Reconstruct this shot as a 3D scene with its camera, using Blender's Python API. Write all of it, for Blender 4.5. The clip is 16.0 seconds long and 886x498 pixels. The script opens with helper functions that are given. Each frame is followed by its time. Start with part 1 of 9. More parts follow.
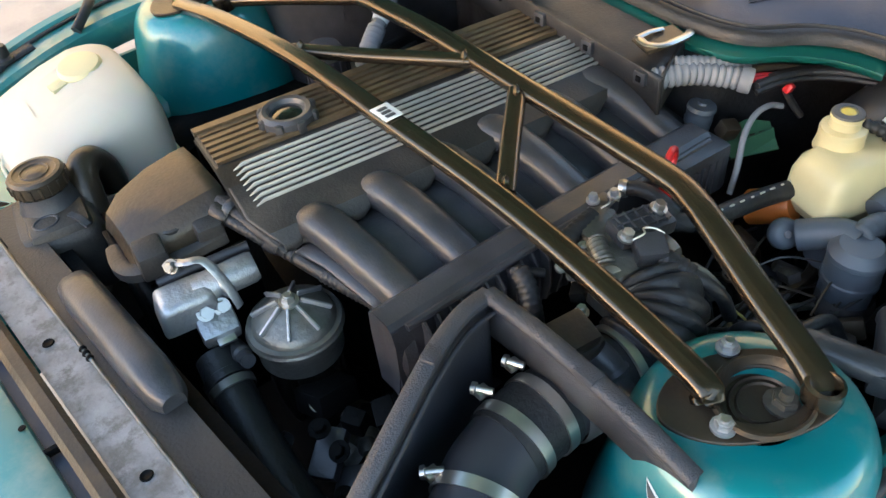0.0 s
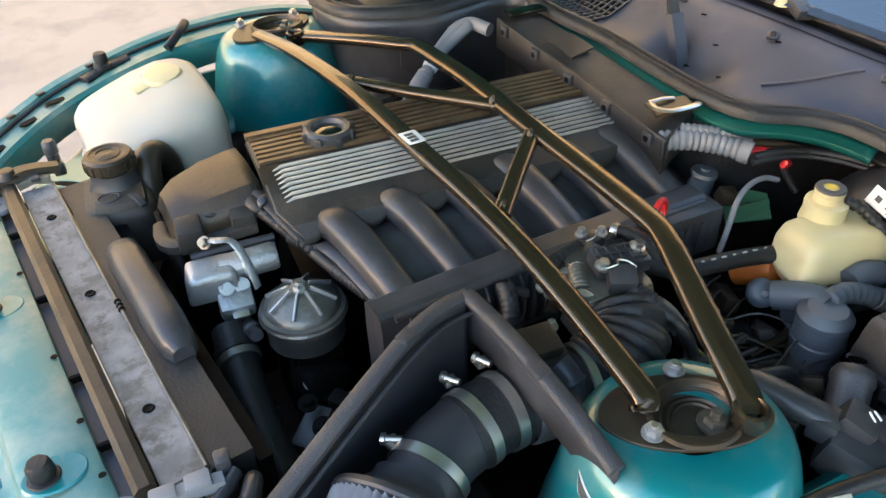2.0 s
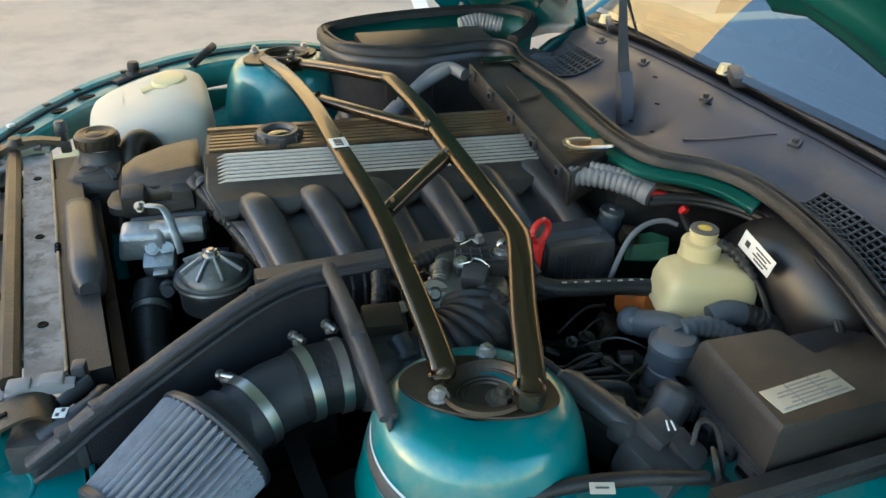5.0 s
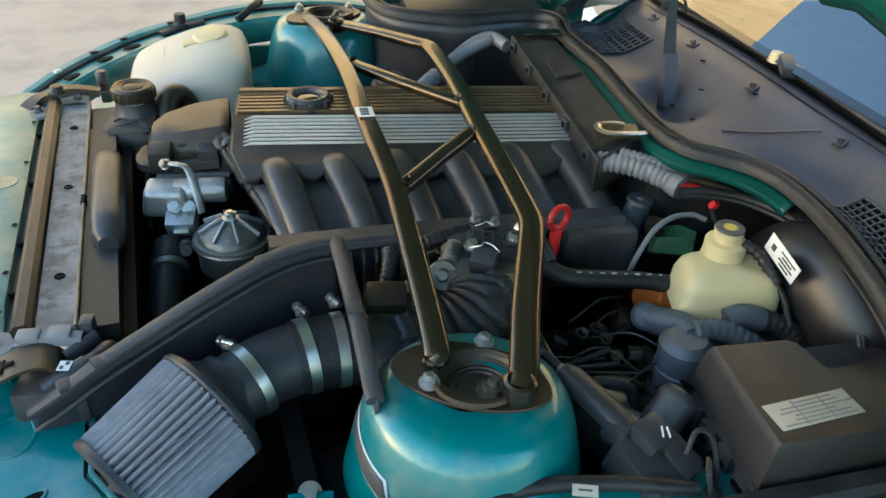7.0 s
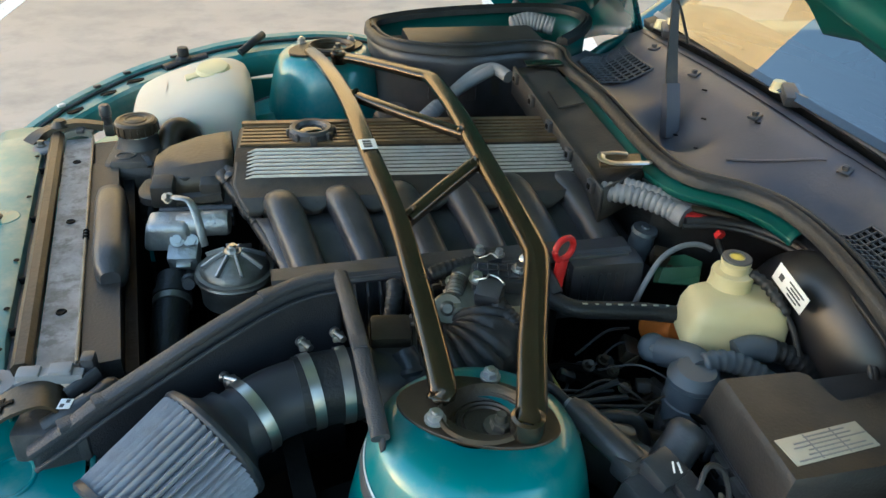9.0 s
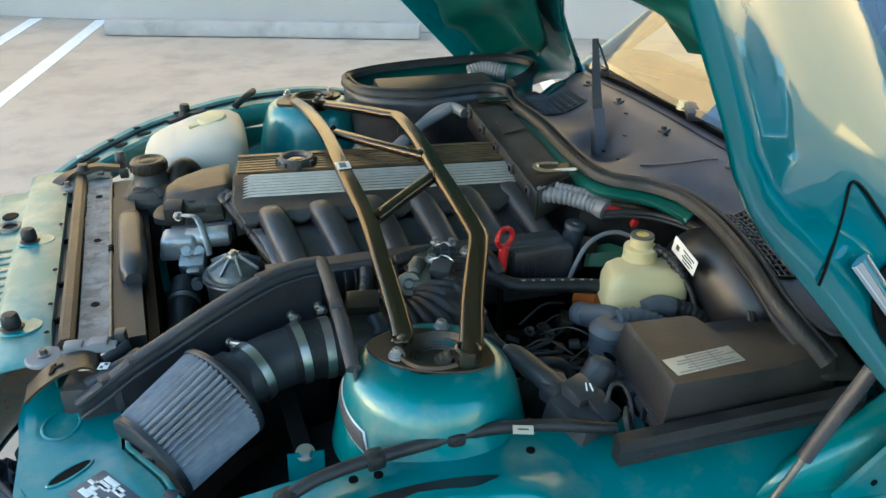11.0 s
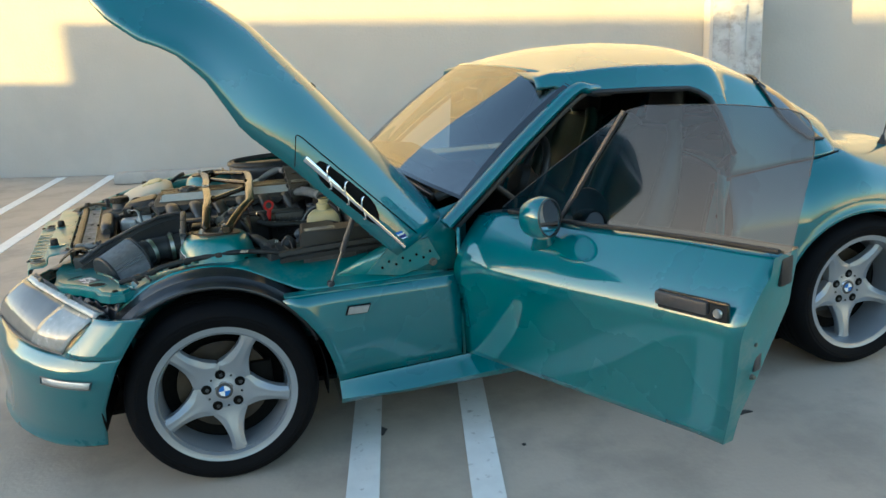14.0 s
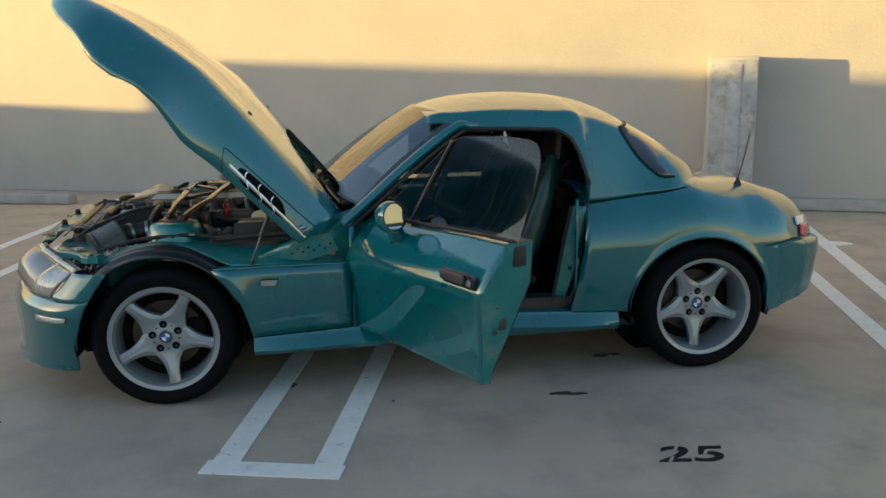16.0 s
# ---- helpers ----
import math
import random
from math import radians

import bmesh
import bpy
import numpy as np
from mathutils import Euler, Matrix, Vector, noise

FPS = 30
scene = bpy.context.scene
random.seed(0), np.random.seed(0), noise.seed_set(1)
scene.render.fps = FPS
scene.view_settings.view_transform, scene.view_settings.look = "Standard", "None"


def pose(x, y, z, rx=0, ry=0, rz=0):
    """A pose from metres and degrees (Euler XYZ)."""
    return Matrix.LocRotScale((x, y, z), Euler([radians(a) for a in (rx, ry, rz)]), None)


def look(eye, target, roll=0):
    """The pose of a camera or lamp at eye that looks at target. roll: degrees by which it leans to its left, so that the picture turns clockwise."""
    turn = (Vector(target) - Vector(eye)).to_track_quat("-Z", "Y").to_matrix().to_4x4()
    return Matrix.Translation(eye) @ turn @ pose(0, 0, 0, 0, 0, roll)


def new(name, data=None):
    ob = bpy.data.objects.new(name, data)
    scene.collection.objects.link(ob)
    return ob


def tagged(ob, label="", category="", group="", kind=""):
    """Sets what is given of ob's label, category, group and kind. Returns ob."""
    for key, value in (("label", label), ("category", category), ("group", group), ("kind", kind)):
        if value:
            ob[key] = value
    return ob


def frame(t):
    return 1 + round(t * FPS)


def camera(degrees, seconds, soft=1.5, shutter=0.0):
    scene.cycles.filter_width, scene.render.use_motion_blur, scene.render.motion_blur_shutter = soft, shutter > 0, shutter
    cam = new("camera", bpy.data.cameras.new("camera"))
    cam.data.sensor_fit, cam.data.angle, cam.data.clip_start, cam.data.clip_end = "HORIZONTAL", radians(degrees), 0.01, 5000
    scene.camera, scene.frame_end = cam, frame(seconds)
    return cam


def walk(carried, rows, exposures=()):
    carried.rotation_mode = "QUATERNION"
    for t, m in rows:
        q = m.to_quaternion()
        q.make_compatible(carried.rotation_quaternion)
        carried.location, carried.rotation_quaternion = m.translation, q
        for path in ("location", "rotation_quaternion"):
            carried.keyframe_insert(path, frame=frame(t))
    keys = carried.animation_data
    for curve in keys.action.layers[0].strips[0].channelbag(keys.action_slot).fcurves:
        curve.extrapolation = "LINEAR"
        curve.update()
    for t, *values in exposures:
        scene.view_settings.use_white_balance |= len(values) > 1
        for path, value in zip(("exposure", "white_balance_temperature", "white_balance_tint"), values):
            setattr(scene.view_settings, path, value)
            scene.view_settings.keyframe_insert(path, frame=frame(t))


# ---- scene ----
import functools

cam = camera(59.5, 16.0)
PATH = [
    (0, (-0.393, -0.681, 1.36), (0.43, 0.539, 0.005), -6.0),
    (0.5, (-0.387, -0.684, 1.36), (0.426, 0.546, 0.01), -5.2),
    (1, (-0.379, -0.695, 1.358), (0.425, 0.556, 0.02), -4.7),
    (1.5, (-0.391, -0.719, 1.362), (0.427, 0.564, 0.063), -3.3),
    (2, (-0.402, -0.83, 1.363), (0.366, 0.576, 0.165), -1.6),
    (2.5, (-0.369, -0.944, 1.369), (0.304, 0.556, 0.23), -1.7),
    (3, (-0.293, -1.01, 1.354), (0.25, 0.576, 0.264), -0.9),
    (3.5, (-0.222, -1.054, 1.33), (0.258, 0.585, 0.288), -0.5),
    (4, (-0.233, -1.083, 1.323), (0.34, 0.534, 0.296), 1.2),
    (4.2, (-0.242, -1.094, 1.32), (0.377, 0.515, 0.307), 1.9),
    (6.3, (-0.153, -1.054, 1.32), (0.366, 0.549, 0.243), 2.7),
    (6.5, (-0.154, -1.058, 1.326), (0.351, 0.534, 0.226), 3.3),
    (7, (-0.15, -1.071, 1.338), (0.298, 0.53, 0.225), 3.3),
    (7.5, (-0.148, -1.073, 1.34), (0.289, 0.539, 0.24), 2.9),
    (8, (-0.148, -1.069, 1.344), (0.292, 0.552, 0.258), 2.7),
    (8.5, (-0.149, -1.065, 1.343), (0.292, 0.563, 0.269), 2.5),
    (8.7, (-0.152, -1.06, 1.338), (0.299, 0.573, 0.274), 2.8),
    (10.8, (-0.137, -1.233, 1.354), (0.321, 0.473, 0.415), 0.8),
    (11, (-0.165, -1.327, 1.356), (0.315, 0.392, 0.453), 0.1),
    (11.5, (-0.218, -1.604, 1.38), (0.332, 0.136, 0.561), -0.7),
    (12, (-0.167, -1.916, 1.373), (0.336, -0.14, 0.602), -2.3),
    (12.5, (-0.109, -2.212, 1.362), (0.41, -0.423, 0.633), -3.1),
    (13, (-0.054, -2.558, 1.349), (0.488, -0.751, 0.683), -3.3),
    (13.5, (0.036, -2.894, 1.345), (0.523, -1.046, 0.754), -3.2),
    (14, (0.131, -3.215, 1.377), (0.628, -1.352, 0.846), -3.4),
    (14.5, (0.232, -3.524, 1.367), (0.738, -1.65, 0.887), -3.0),
    (15, (0.392, -3.762, 1.358), (0.847, -1.869, 0.903), -2.4),
    (15.5, (0.614, -3.965, 1.355), (0.952, -2.042, 0.919), -1.7),
    (16, (0.746, -4.137, 1.343), (1.031, -2.2, 0.931), -1.2),
]
walk(cam, [(t, look(eye, target, roll)) for t, eye, target, roll in PATH],
     [(0, 3.55, 5530, 18), (2, 3.45, 5580, 18), (3.5, 3.15, 5430, 12), (7, 3.0, 5230, 8), (9, 3.0, 5230, 8), (11, 2.98, 5030, 6), (12.5, 3.0, 5080, 6), (13.2, 3.05, 5130, 6), (13.7, 2.68, 5230, 6), (14.1, 2.2, 5380, 8), (14.5, 1.62, 5530, 10), (15.2, 1.55, 5580, 10), (16, 1.53, 5580, 10)])

# ---- world, sun ----
SUN_EL, SUN_AZ = 3.25, 0.0          # the sun stands low ahead of the car's nose
world = bpy.data.worlds.new("sky")
scene.world = world
world.use_nodes = True
wn = world.node_tree
sky = wn.nodes.new("ShaderNodeTexSky")
sky.sky_type = 'NISHITA'
sky.sun_disc = False
sky.sun_elevation = radians(SUN_EL)
sky.sun_rotation = radians(-90 + SUN_AZ)
sky.air_density, sky.dust_density, sky.ozone_density = 1.0, 1.0, 1.0
wn.links.new(sky.outputs[0], wn.nodes["Background"].inputs[0])
wn.nodes["Background"].inputs[1].default_value = 0.20
sun = new("sun", bpy.data.lights.new("sun", 'SUN'))
sun.data.energy, sun.data.angle, sun.data.color = 4.1, radians(0.6), (1.0, 0.60, 0.14)
sun_way = Vector((math.cos(radians(SUN_EL)) * math.cos(radians(SUN_AZ)), math.cos(radians(SUN_EL)) * math.sin(radians(SUN_AZ)), -math.sin(radians(SUN_EL))))
sun.matrix_world = look((-30, 0, 8), Vector((-30, 0, 8)) + sun_way)


# ---- materials ----
def mat(name, color, rough=0.5, metal=0.0, vary=0.15, scale=6.0, bump=0.0, bscale=120.0, coat=0.0, spec=0.5, second=None, patch=(0.45, 0.62), pscale=None, coat_ior=1.5):
    """A surface with fine grain, broad mottling, and, if given, a second colour in patches."""
    m = bpy.data.materials.new(name)
    m.use_nodes = True
    nt = m.node_tree
    b = nt.nodes["Principled BSDF"]
    b.inputs["Roughness"].default_value, b.inputs["Metallic"].default_value = rough, metal
    b.inputs["Coat Weight"].default_value, b.inputs["Coat Roughness"].default_value = coat, 0.015
    b.inputs["Specular IOR Level"].default_value = spec
    b.inputs["Coat IOR"].default_value = coat_ior
    tc = nt.nodes.new("ShaderNodeTexCoord")
    n1 = nt.nodes.new("ShaderNodeTexNoise")
    n1.inputs["Scale"].default_value, n1.inputs["Detail"].default_value = scale, 6.0
    nt.links.new(tc.outputs["Object"], n1.inputs["Vector"])
    r = nt.nodes.new("ShaderNodeMapRange")
    r.inputs["From Min"].default_value, r.inputs["From Max"].default_value = 0.3, 0.7
    r.inputs["To Min"].default_value, r.inputs["To Max"].default_value = 1.0 - vary, 1.0 + vary
    nt.links.new(n1.outputs["Fac"], r.inputs["Value"])
    mul = nt.nodes.new("ShaderNodeMix")
    mul.data_type, mul.blend_type = 'RGBA', 'MULTIPLY'
    mul.inputs["Factor"].default_value = 1.0
    mul.inputs["A"].default_value = (*color, 1)
    nt.links.new(r.outputs["Result"], mul.inputs["B"])
    out = mul.outputs["Result"]
    if second:
        n3 = nt.nodes.new("ShaderNodeTexNoise")
        n3.inputs["Scale"].default_value, n3.inputs["Detail"].default_value, n3.inputs["Roughness"].default_value = pscale or scale * 0.6, 8.0, 0.65
        nt.links.new(tc.outputs["Object"], n3.inputs["Vector"])
        r3 = nt.nodes.new("ShaderNodeMapRange")
        r3.inputs["From Min"].default_value, r3.inputs["From Max"].default_value = patch
        nt.links.new(n3.outputs["Fac"], r3.inputs["Value"])
        mx = nt.nodes.new("ShaderNodeMix")
        mx.data_type = 'RGBA'
        nt.links.new(r3.outputs["Result"], mx.inputs["Factor"])
        nt.links.new(out, mx.inputs["A"])
        mx.inputs["B"].default_value = (*second, 1)
        out = mx.outputs["Result"]
    nt.links.new(out, b.inputs["Base Color"])
    rr = nt.nodes.new("ShaderNodeMapRange")
    rr.inputs["To Min"].default_value, rr.inputs["To Max"].default_value = max(0.02, rough * 0.8), min(1.0, rough * 1.2)
    nt.links.new(n1.outputs["Fac"], rr.inputs["Value"])
    nt.links.new(rr.outputs["Result"], b.inputs["Roughness"])
    if bump:
        n2 = nt.nodes.new("ShaderNodeTexNoise")
        n2.inputs["Scale"].default_value, n2.inputs["Detail"].default_value = bscale, 4.0
        nt.links.new(tc.outputs["Object"], n2.inputs["Vector"])
        bp = nt.nodes.new("ShaderNodeBump")
        bp.inputs["Strength"].default_value, bp.inputs["Distance"].default_value = bump, 0.004
        nt.links.new(n2.outputs["Fac"], bp.inputs["Height"])
        nt.links.new(bp.outputs["Normal"], b.inputs["Normal"])
    return m


def glass_mat(name, color, rough=0.01, ior=1.6):
    """Thin tinted glass: clear sheet with gloss from its Fresnel."""
    m = bpy.data.materials.new(name)
    m.use_nodes = True
    nt = m.node_tree
    nt.nodes.remove(nt.nodes["Principled BSDF"])
    t = nt.nodes.new("ShaderNodeBsdfTransparent")
    t.inputs["Color"].default_value = (*color, 1)
    g = nt.nodes.new("ShaderNodeBsdfGlossy")
    g.inputs["Roughness"].default_value = rough
    fr = nt.nodes.new("ShaderNodeFresnel")
    fr.inputs["IOR"].default_value = ior
    mx = nt.nodes.new("ShaderNodeMixShader")
    nt.links.new(fr.outputs[0], mx.inputs[0])
    nt.links.new(t.outputs[0], mx.inputs[1])
    nt.links.new(g.outputs[0], mx.inputs[2])
    nt.links.new(mx.outputs[0], nt.nodes["Material Output"].inputs[0])
    return m


TEAL = mat("teal_paint", (0.001, 0.118, 0.142), 0.28, 0.18, 0.05, 3.0, coat=1.0, coat_ior=1.8, spec=0.2)
TEAL_BAY = mat("teal_paint_dusty", (0.006, 0.165, 0.178), 0.34, 0.15, 0.12, 9.0, 0.05, 90, coat=0.8, second=(0.17, 0.235, 0.21), patch=(0.50, 0.85), pscale=11)
TEAL_BAY.node_tree.nodes["Principled BSDF"].inputs["Coat Roughness"].default_value = 0.13
TEAL_DUST = mat("teal_paint_under_pale_dust", (0.035, 0.185, 0.185), 0.42, 0.05, 0.12, 8.0, 0.05, 90, coat=0.45, second=(0.27, 0.32, 0.26), patch=(0.44, 0.74), pscale=9)
TEAL_DUST.node_tree.nodes["Principled BSDF"].inputs["Coat Roughness"].default_value = 0.28
# darker copy of the teal, with the shade of inner faces in it
TEAL_IN = mat("teal_paint_in_shade", (0.004, 0.075, 0.065), 0.4, 0.2, 0.15, 9.0, coat=0.3)
BLACK_PL = mat("black_plastic", (0.040, 0.040, 0.044), 0.36, 0, 0.4, 16, 0.14, 300, second=(0.095, 0.088, 0.080), patch=(0.52, 0.9), pscale=7, spec=0.5)
BLACK_DUST = mat("dusty_black_plastic", (0.028, 0.026, 0.025), 0.48, 0, 0.25, 12, 0.2, 260, second=(0.085, 0.070, 0.052), patch=(0.48, 0.88), pscale=6, spec=0.4)
BLACK_GLOSS = mat("satin_black_paint", (0.020, 0.018, 0.015), 0.20, 0.7, 0.15, 20, 0.04, 200, coat=0.6, coat_ior=1.7)
RUBBER = mat("black_rubber", (0.017, 0.017, 0.018), 0.46, 0, 0.4, 18, 0.3, 180, second=(0.055, 0.05, 0.045), patch=(0.55, 0.9), spec=0.4)
TYRE = mat("tyre_rubber", (0.004, 0.004, 0.005), 0.7, 0, 0.2, 9, 0.15, 160, spec=0.10)
# near-black base carries the shade of holes and deep gaps; patches are grime
DARK = mat("void_black_and_grimy_metal", (0.0035, 0.0035, 0.0035), 0.65, 0.1, 0.4, 12, 0.5, 60, second=(0.02, 0.017, 0.014), patch=(0.58, 0.85), spec=0.10)
ALU = mat("cast_aluminium", (0.42, 0.42, 0.42), 0.45, 0.75, 0.2, 22, 0.35, 150, second=(0.20, 0.19, 0.17), patch=(0.5, 0.8))
STEEL = mat("zinc_steel", (0.52, 0.50, 0.46), 0.32, 0.95, 0.1, 40)
CHROME = mat("chrome", (0.8, 0.8, 0.8), 0.08, 1.0, 0.03, 10)
STRIPE_AL = mat("brushed_silver_ribs", (0.42, 0.41, 0.39), 0.42, 0.6, 0.1, 60, second=(0.25, 0.24, 0.22), patch=(0.62, 0.75))
RADI = mat("oxidised_aluminium", (0.27, 0.255, 0.245), 0.65, 0.2, 0.3, 30, 0.4, 120, second=(0.15, 0.135, 0.12), patch=(0.48, 0.62), pscale=45)
WHEEL = mat("silver_wheel_paint", (0.31, 0.33, 0.36), 0.38, 0.55, 0.06, 6, coat=0.3)
WHITE_TANK = mat("milky_plastic", (0.50, 0.47, 0.39), 0.42, 0, 0.08, 5, second=(0.50, 0.43, 0.30), patch=(0.58, 0.85), pscale=6)
WHITE_TANK.node_tree.nodes["Principled BSDF"].inputs["Subsurface Weight"].default_value = 0.15
CREAM = mat("yellowed_plastic", (0.56, 0.49, 0.27), 0.35, 0, 0.1, 8, second=(0.5, 0.40, 0.18), patch=(0.55, 0.85))
BRONZE = mat("dusty_cover_plastic", (0.030, 0.024, 0.019), 0.38, 0.3, 0.25, 14, 0.15, 200, second=(0.10, 0.070, 0.036), patch=(0.4, 0.8), pscale=5)
RIB_BRONZE = mat("bronze_dusted_ribs", (0.15, 0.105, 0.06), 0.36, 0.4, 0.25, 25, second=(0.06, 0.045, 0.03), patch=(0.5, 0.75))
ALU_DULL = mat("oiled_aluminium", (0.17, 0.165, 0.145), 0.42, 0.7, 0.25, 24, 0.3, 140, second=(0.07, 0.066, 0.055), patch=(0.5, 0.8))
GREY_CORR = mat("grey_conduit", (0.20, 0.20, 0.21), 0.55, 0, 0.15, 20)
COWL_GREY = mat("grey_cowl_plastic", (0.052, 0.052, 0.065), 0.5, 0, 0.15, 8, 0.1, 220, second=(0.11, 0.10, 0.09), patch=(0.5, 0.85), pscale=5)
BLUE_GREY = mat("blue_grey_plastic", (0.07, 0.085, 0.105), 0.42, 0, 0.15, 15)
RED = mat("red_plastic", (0.55, 0.02, 0.02), 0.35, 0, 0.1, 10)
ORANGE = mat("orange_plastic", (0.45, 0.13, 0.02), 0.4, 0, 0.15, 12)
GREEN_PL = mat("green_connector", (0.035, 0.11, 0.06), 0.4, 0, 0.1, 12)
PAPER = mat("paper_label", (0.74, 0.74, 0.72), 0.6, 0, 0.06, 30)
OLD_LABEL = mat("yellowed_label", (0.40, 0.38, 0.31), 0.5, 0, 0.12, 30)
INK = mat("printed_ink", (0.06, 0.06, 0.06), 0.6, 0, 0.05, 30)
BLUE = mat("blue_enamel", (0.02, 0.14, 0.48), 0.3, 0, 0.05, 10)
WHITE = mat("white_enamel", (0.8, 0.8, 0.8), 0.3, 0, 0.03, 10)
LEATHER = mat("black_leather", (0.018, 0.017, 0.016), 0.5, 0, 0.2, 20, 0.3, 160)
# dark leather tinted green for the teal light falling on the seats
LEATHER_G = mat("black_leather_with_teal_light", (0.014, 0.045, 0.042), 0.30, 0, 0.2, 20, 0.3, 160)
PLEAT = mat("grey_filter_gauze", (0.34, 0.34, 0.37), 0.65, 0, 0.15, 60, 0.3, 900)
SILICONE = mat("matte_silicone", (0.028, 0.029, 0.034), 0.45, 0, 0.1, 20)
CONCRETE = mat("parking_concrete", (0.415, 0.358, 0.292), 0.70, 0, 0.10, 1.1, 0.3, 60, second=(0.325, 0.283, 0.233), patch=(0.46, 0.66), pscale=2.8)
LINE = mat("worn_white_paint", (0.74, 0.74, 0.72), 0.6, 0, 0.06, 12, 0.1, 60, second=(0.36, 0.34, 0.32), patch=(0.60, 0.70), pscale=22)
STOP_CON = mat("wheel_stop_concrete", (0.36, 0.345, 0.32), 0.8, 0, 0.12, 5, 0.4, 60, second=(0.22, 0.21, 0.20), patch=(0.5, 0.75))
STUCCO = mat("painted_stucco", (0.44, 0.43, 0.41), 0.85, 0, 0.04, 1.5, 0.9, 38, second=(0.39, 0.38, 0.365), patch=(0.5, 0.8), pscale=0.9)
STREAKED = mat("weathered_metal_duct", (0.40, 0.42, 0.45), 0.6, 0.2, 0.2, 6, 0.15, 50, second=(0.22, 0.21, 0.21), patch=(0.5, 0.7), pscale=9)
STAIN = mat("oil_stain", (0.035, 0.033, 0.03), 0.5, 0, 0.3, 12)
STENCIL = mat("black_stencil_paint", (0.012, 0.012, 0.013), 0.7, 0, 0.1, 20, second=(0.2, 0.18, 0.16), patch=(0.72, 0.78), pscale=40, spec=0.2)
LENS_RED = mat("red_lens", (0.5, 0.01, 0.01), 0.12, 0, 0.05, 10, coat=1.0)
LENS_CLEAR = mat("clear_white_lens", (0.72, 0.72, 0.68), 0.12, 0.2, 0.05, 60, coat=1.0)
GLASS = glass_mat("window_glass", (0.32, 0.43, 0.48), ior=3.1)
GLASS_TINT = glass_mat("tinted_glass", (0.25, 0.32, 0.36), ior=1.58)
BAND = mat("black_ceramic_band", (0.010, 0.011, 0.014), 0.05, 0, 0.05, 10, coat=1.0)
LENS_HAZE = mat("hazed_clear_lens", (0.30, 0.30, 0.28), 0.26, 0.0, 0.15, 40, coat=1.0, second=(0.26, 0.26, 0.25), patch=(0.5, 0.8), pscale=12)
LAMP_LENS = mat("clouded_lamp_lens", (0.13, 0.125, 0.115), 0.35, 0.0, 0.25, 8, 0.05, 30, coat=1.0, coat_ior=1.5, second=(0.22, 0.215, 0.20), patch=(0.45, 0.75), pscale=7)
# black paint with the lit wall's gold reflection mixed into its base colour
BRACE = mat("satin_black_with_gold_reflection", (0.085, 0.064, 0.040), 0.25, 0.85, 0.1, 30, 0.0, 200, coat=0.3)
BOOSTER = mat("satin_black_enamel", (0.009, 0.009, 0.010), 0.34, 0, 0.2, 16, 0.05, 150)
SHIELD = mat("grained_shield_plastic", (0.032, 0.033, 0.039), 0.5, 0, 0.15, 12, 0.35, 500, second=(0.085, 0.080, 0.075), patch=(0.5, 0.9), pscale=9)
LINER = mat("satin_liner_plastic", (0.016, 0.017, 0.021), 0.33, 0, 0.2, 14, 0.1, 200, coat=0.15, second=(0.04, 0.036, 0.032), patch=(0.55, 0.85))
MIRROR = mat("mirror_glass", (0.9, 0.9, 0.9), 0.02, 1.0, 0.01, 5)


# ---- mesh helpers ----
def smooth(me, angle=40):
    me.shade_smooth()
    me.set_sharp_from_angle(angle=radians(angle))
    return me


def mesh(verts, faces, name="m", angle=40):
    me = bpy.data.meshes.new(name)
    me.from_pydata([tuple(v) for v in verts], [], faces)
    bm = bmesh.new()
    bm.from_mesh(me)
    bmesh.ops.remove_doubles(bm, verts=bm.verts, dist=1e-5)
    bmesh.ops.recalc_face_normals(bm, faces=bm.faces)
    bm.to_mesh(me)
    bm.free()
    return smooth(me, angle)


def join(*ms):
    """Several meshes as one."""
    bm = bmesh.new()
    for m in ms:
        bm.from_mesh(m)
    me = bpy.data.meshes.new("m")
    bm.to_mesh(me)
    bm.free()
    return smooth(me)


def moved(me, m):
    me = me.copy()
    me.transform(m)
    return me


def part(name, me, material, parent=None, label="", thick=0.0, offset=-1.0, bevel=0.0, m=None):
    ob = new(name, me)
    if me.materials:
        ob.data = me = me.copy()
        me.materials.clear()
    me.materials.append(material)
    if parent:
        ob.parent = parent
    if m is not None:
        ob.matrix_basis = m
    if label:
        ob["label"] = label
    if thick:
        s = ob.modifiers.new("thick", 'SOLIDIFY')
        s.thickness, s.offset, s.use_even_offset = thick, offset, False
    if bevel:
        v = ob.modifiers.new("edge", 'BEVEL')
        v.width, v.segments, v.limit_method = bevel, 2, 'ANGLE'
    return ob


def thing(name, label, category, group="", kind="", at=(0, 0, 0)):
    ob = new(name)
    ob.location = at
    return tagged(ob, label, category, group, kind)


def loft(rows, wrap=False, caps=False, angle=40):
    n, k = len(rows), len(rows[0])
    v = [p for r in rows for p in r]
    f = []
    for i in range(n - 1):
        for j in range(k if wrap else k - 1):
            a, b = i * k + j, i * k + (j + 1) % k
            f.append((a, b, b + k, a + k))
    if caps:
        f += [tuple(range(k)), tuple(range((n - 1) * k, n * k))]
    return mesh(v, f, angle=angle)


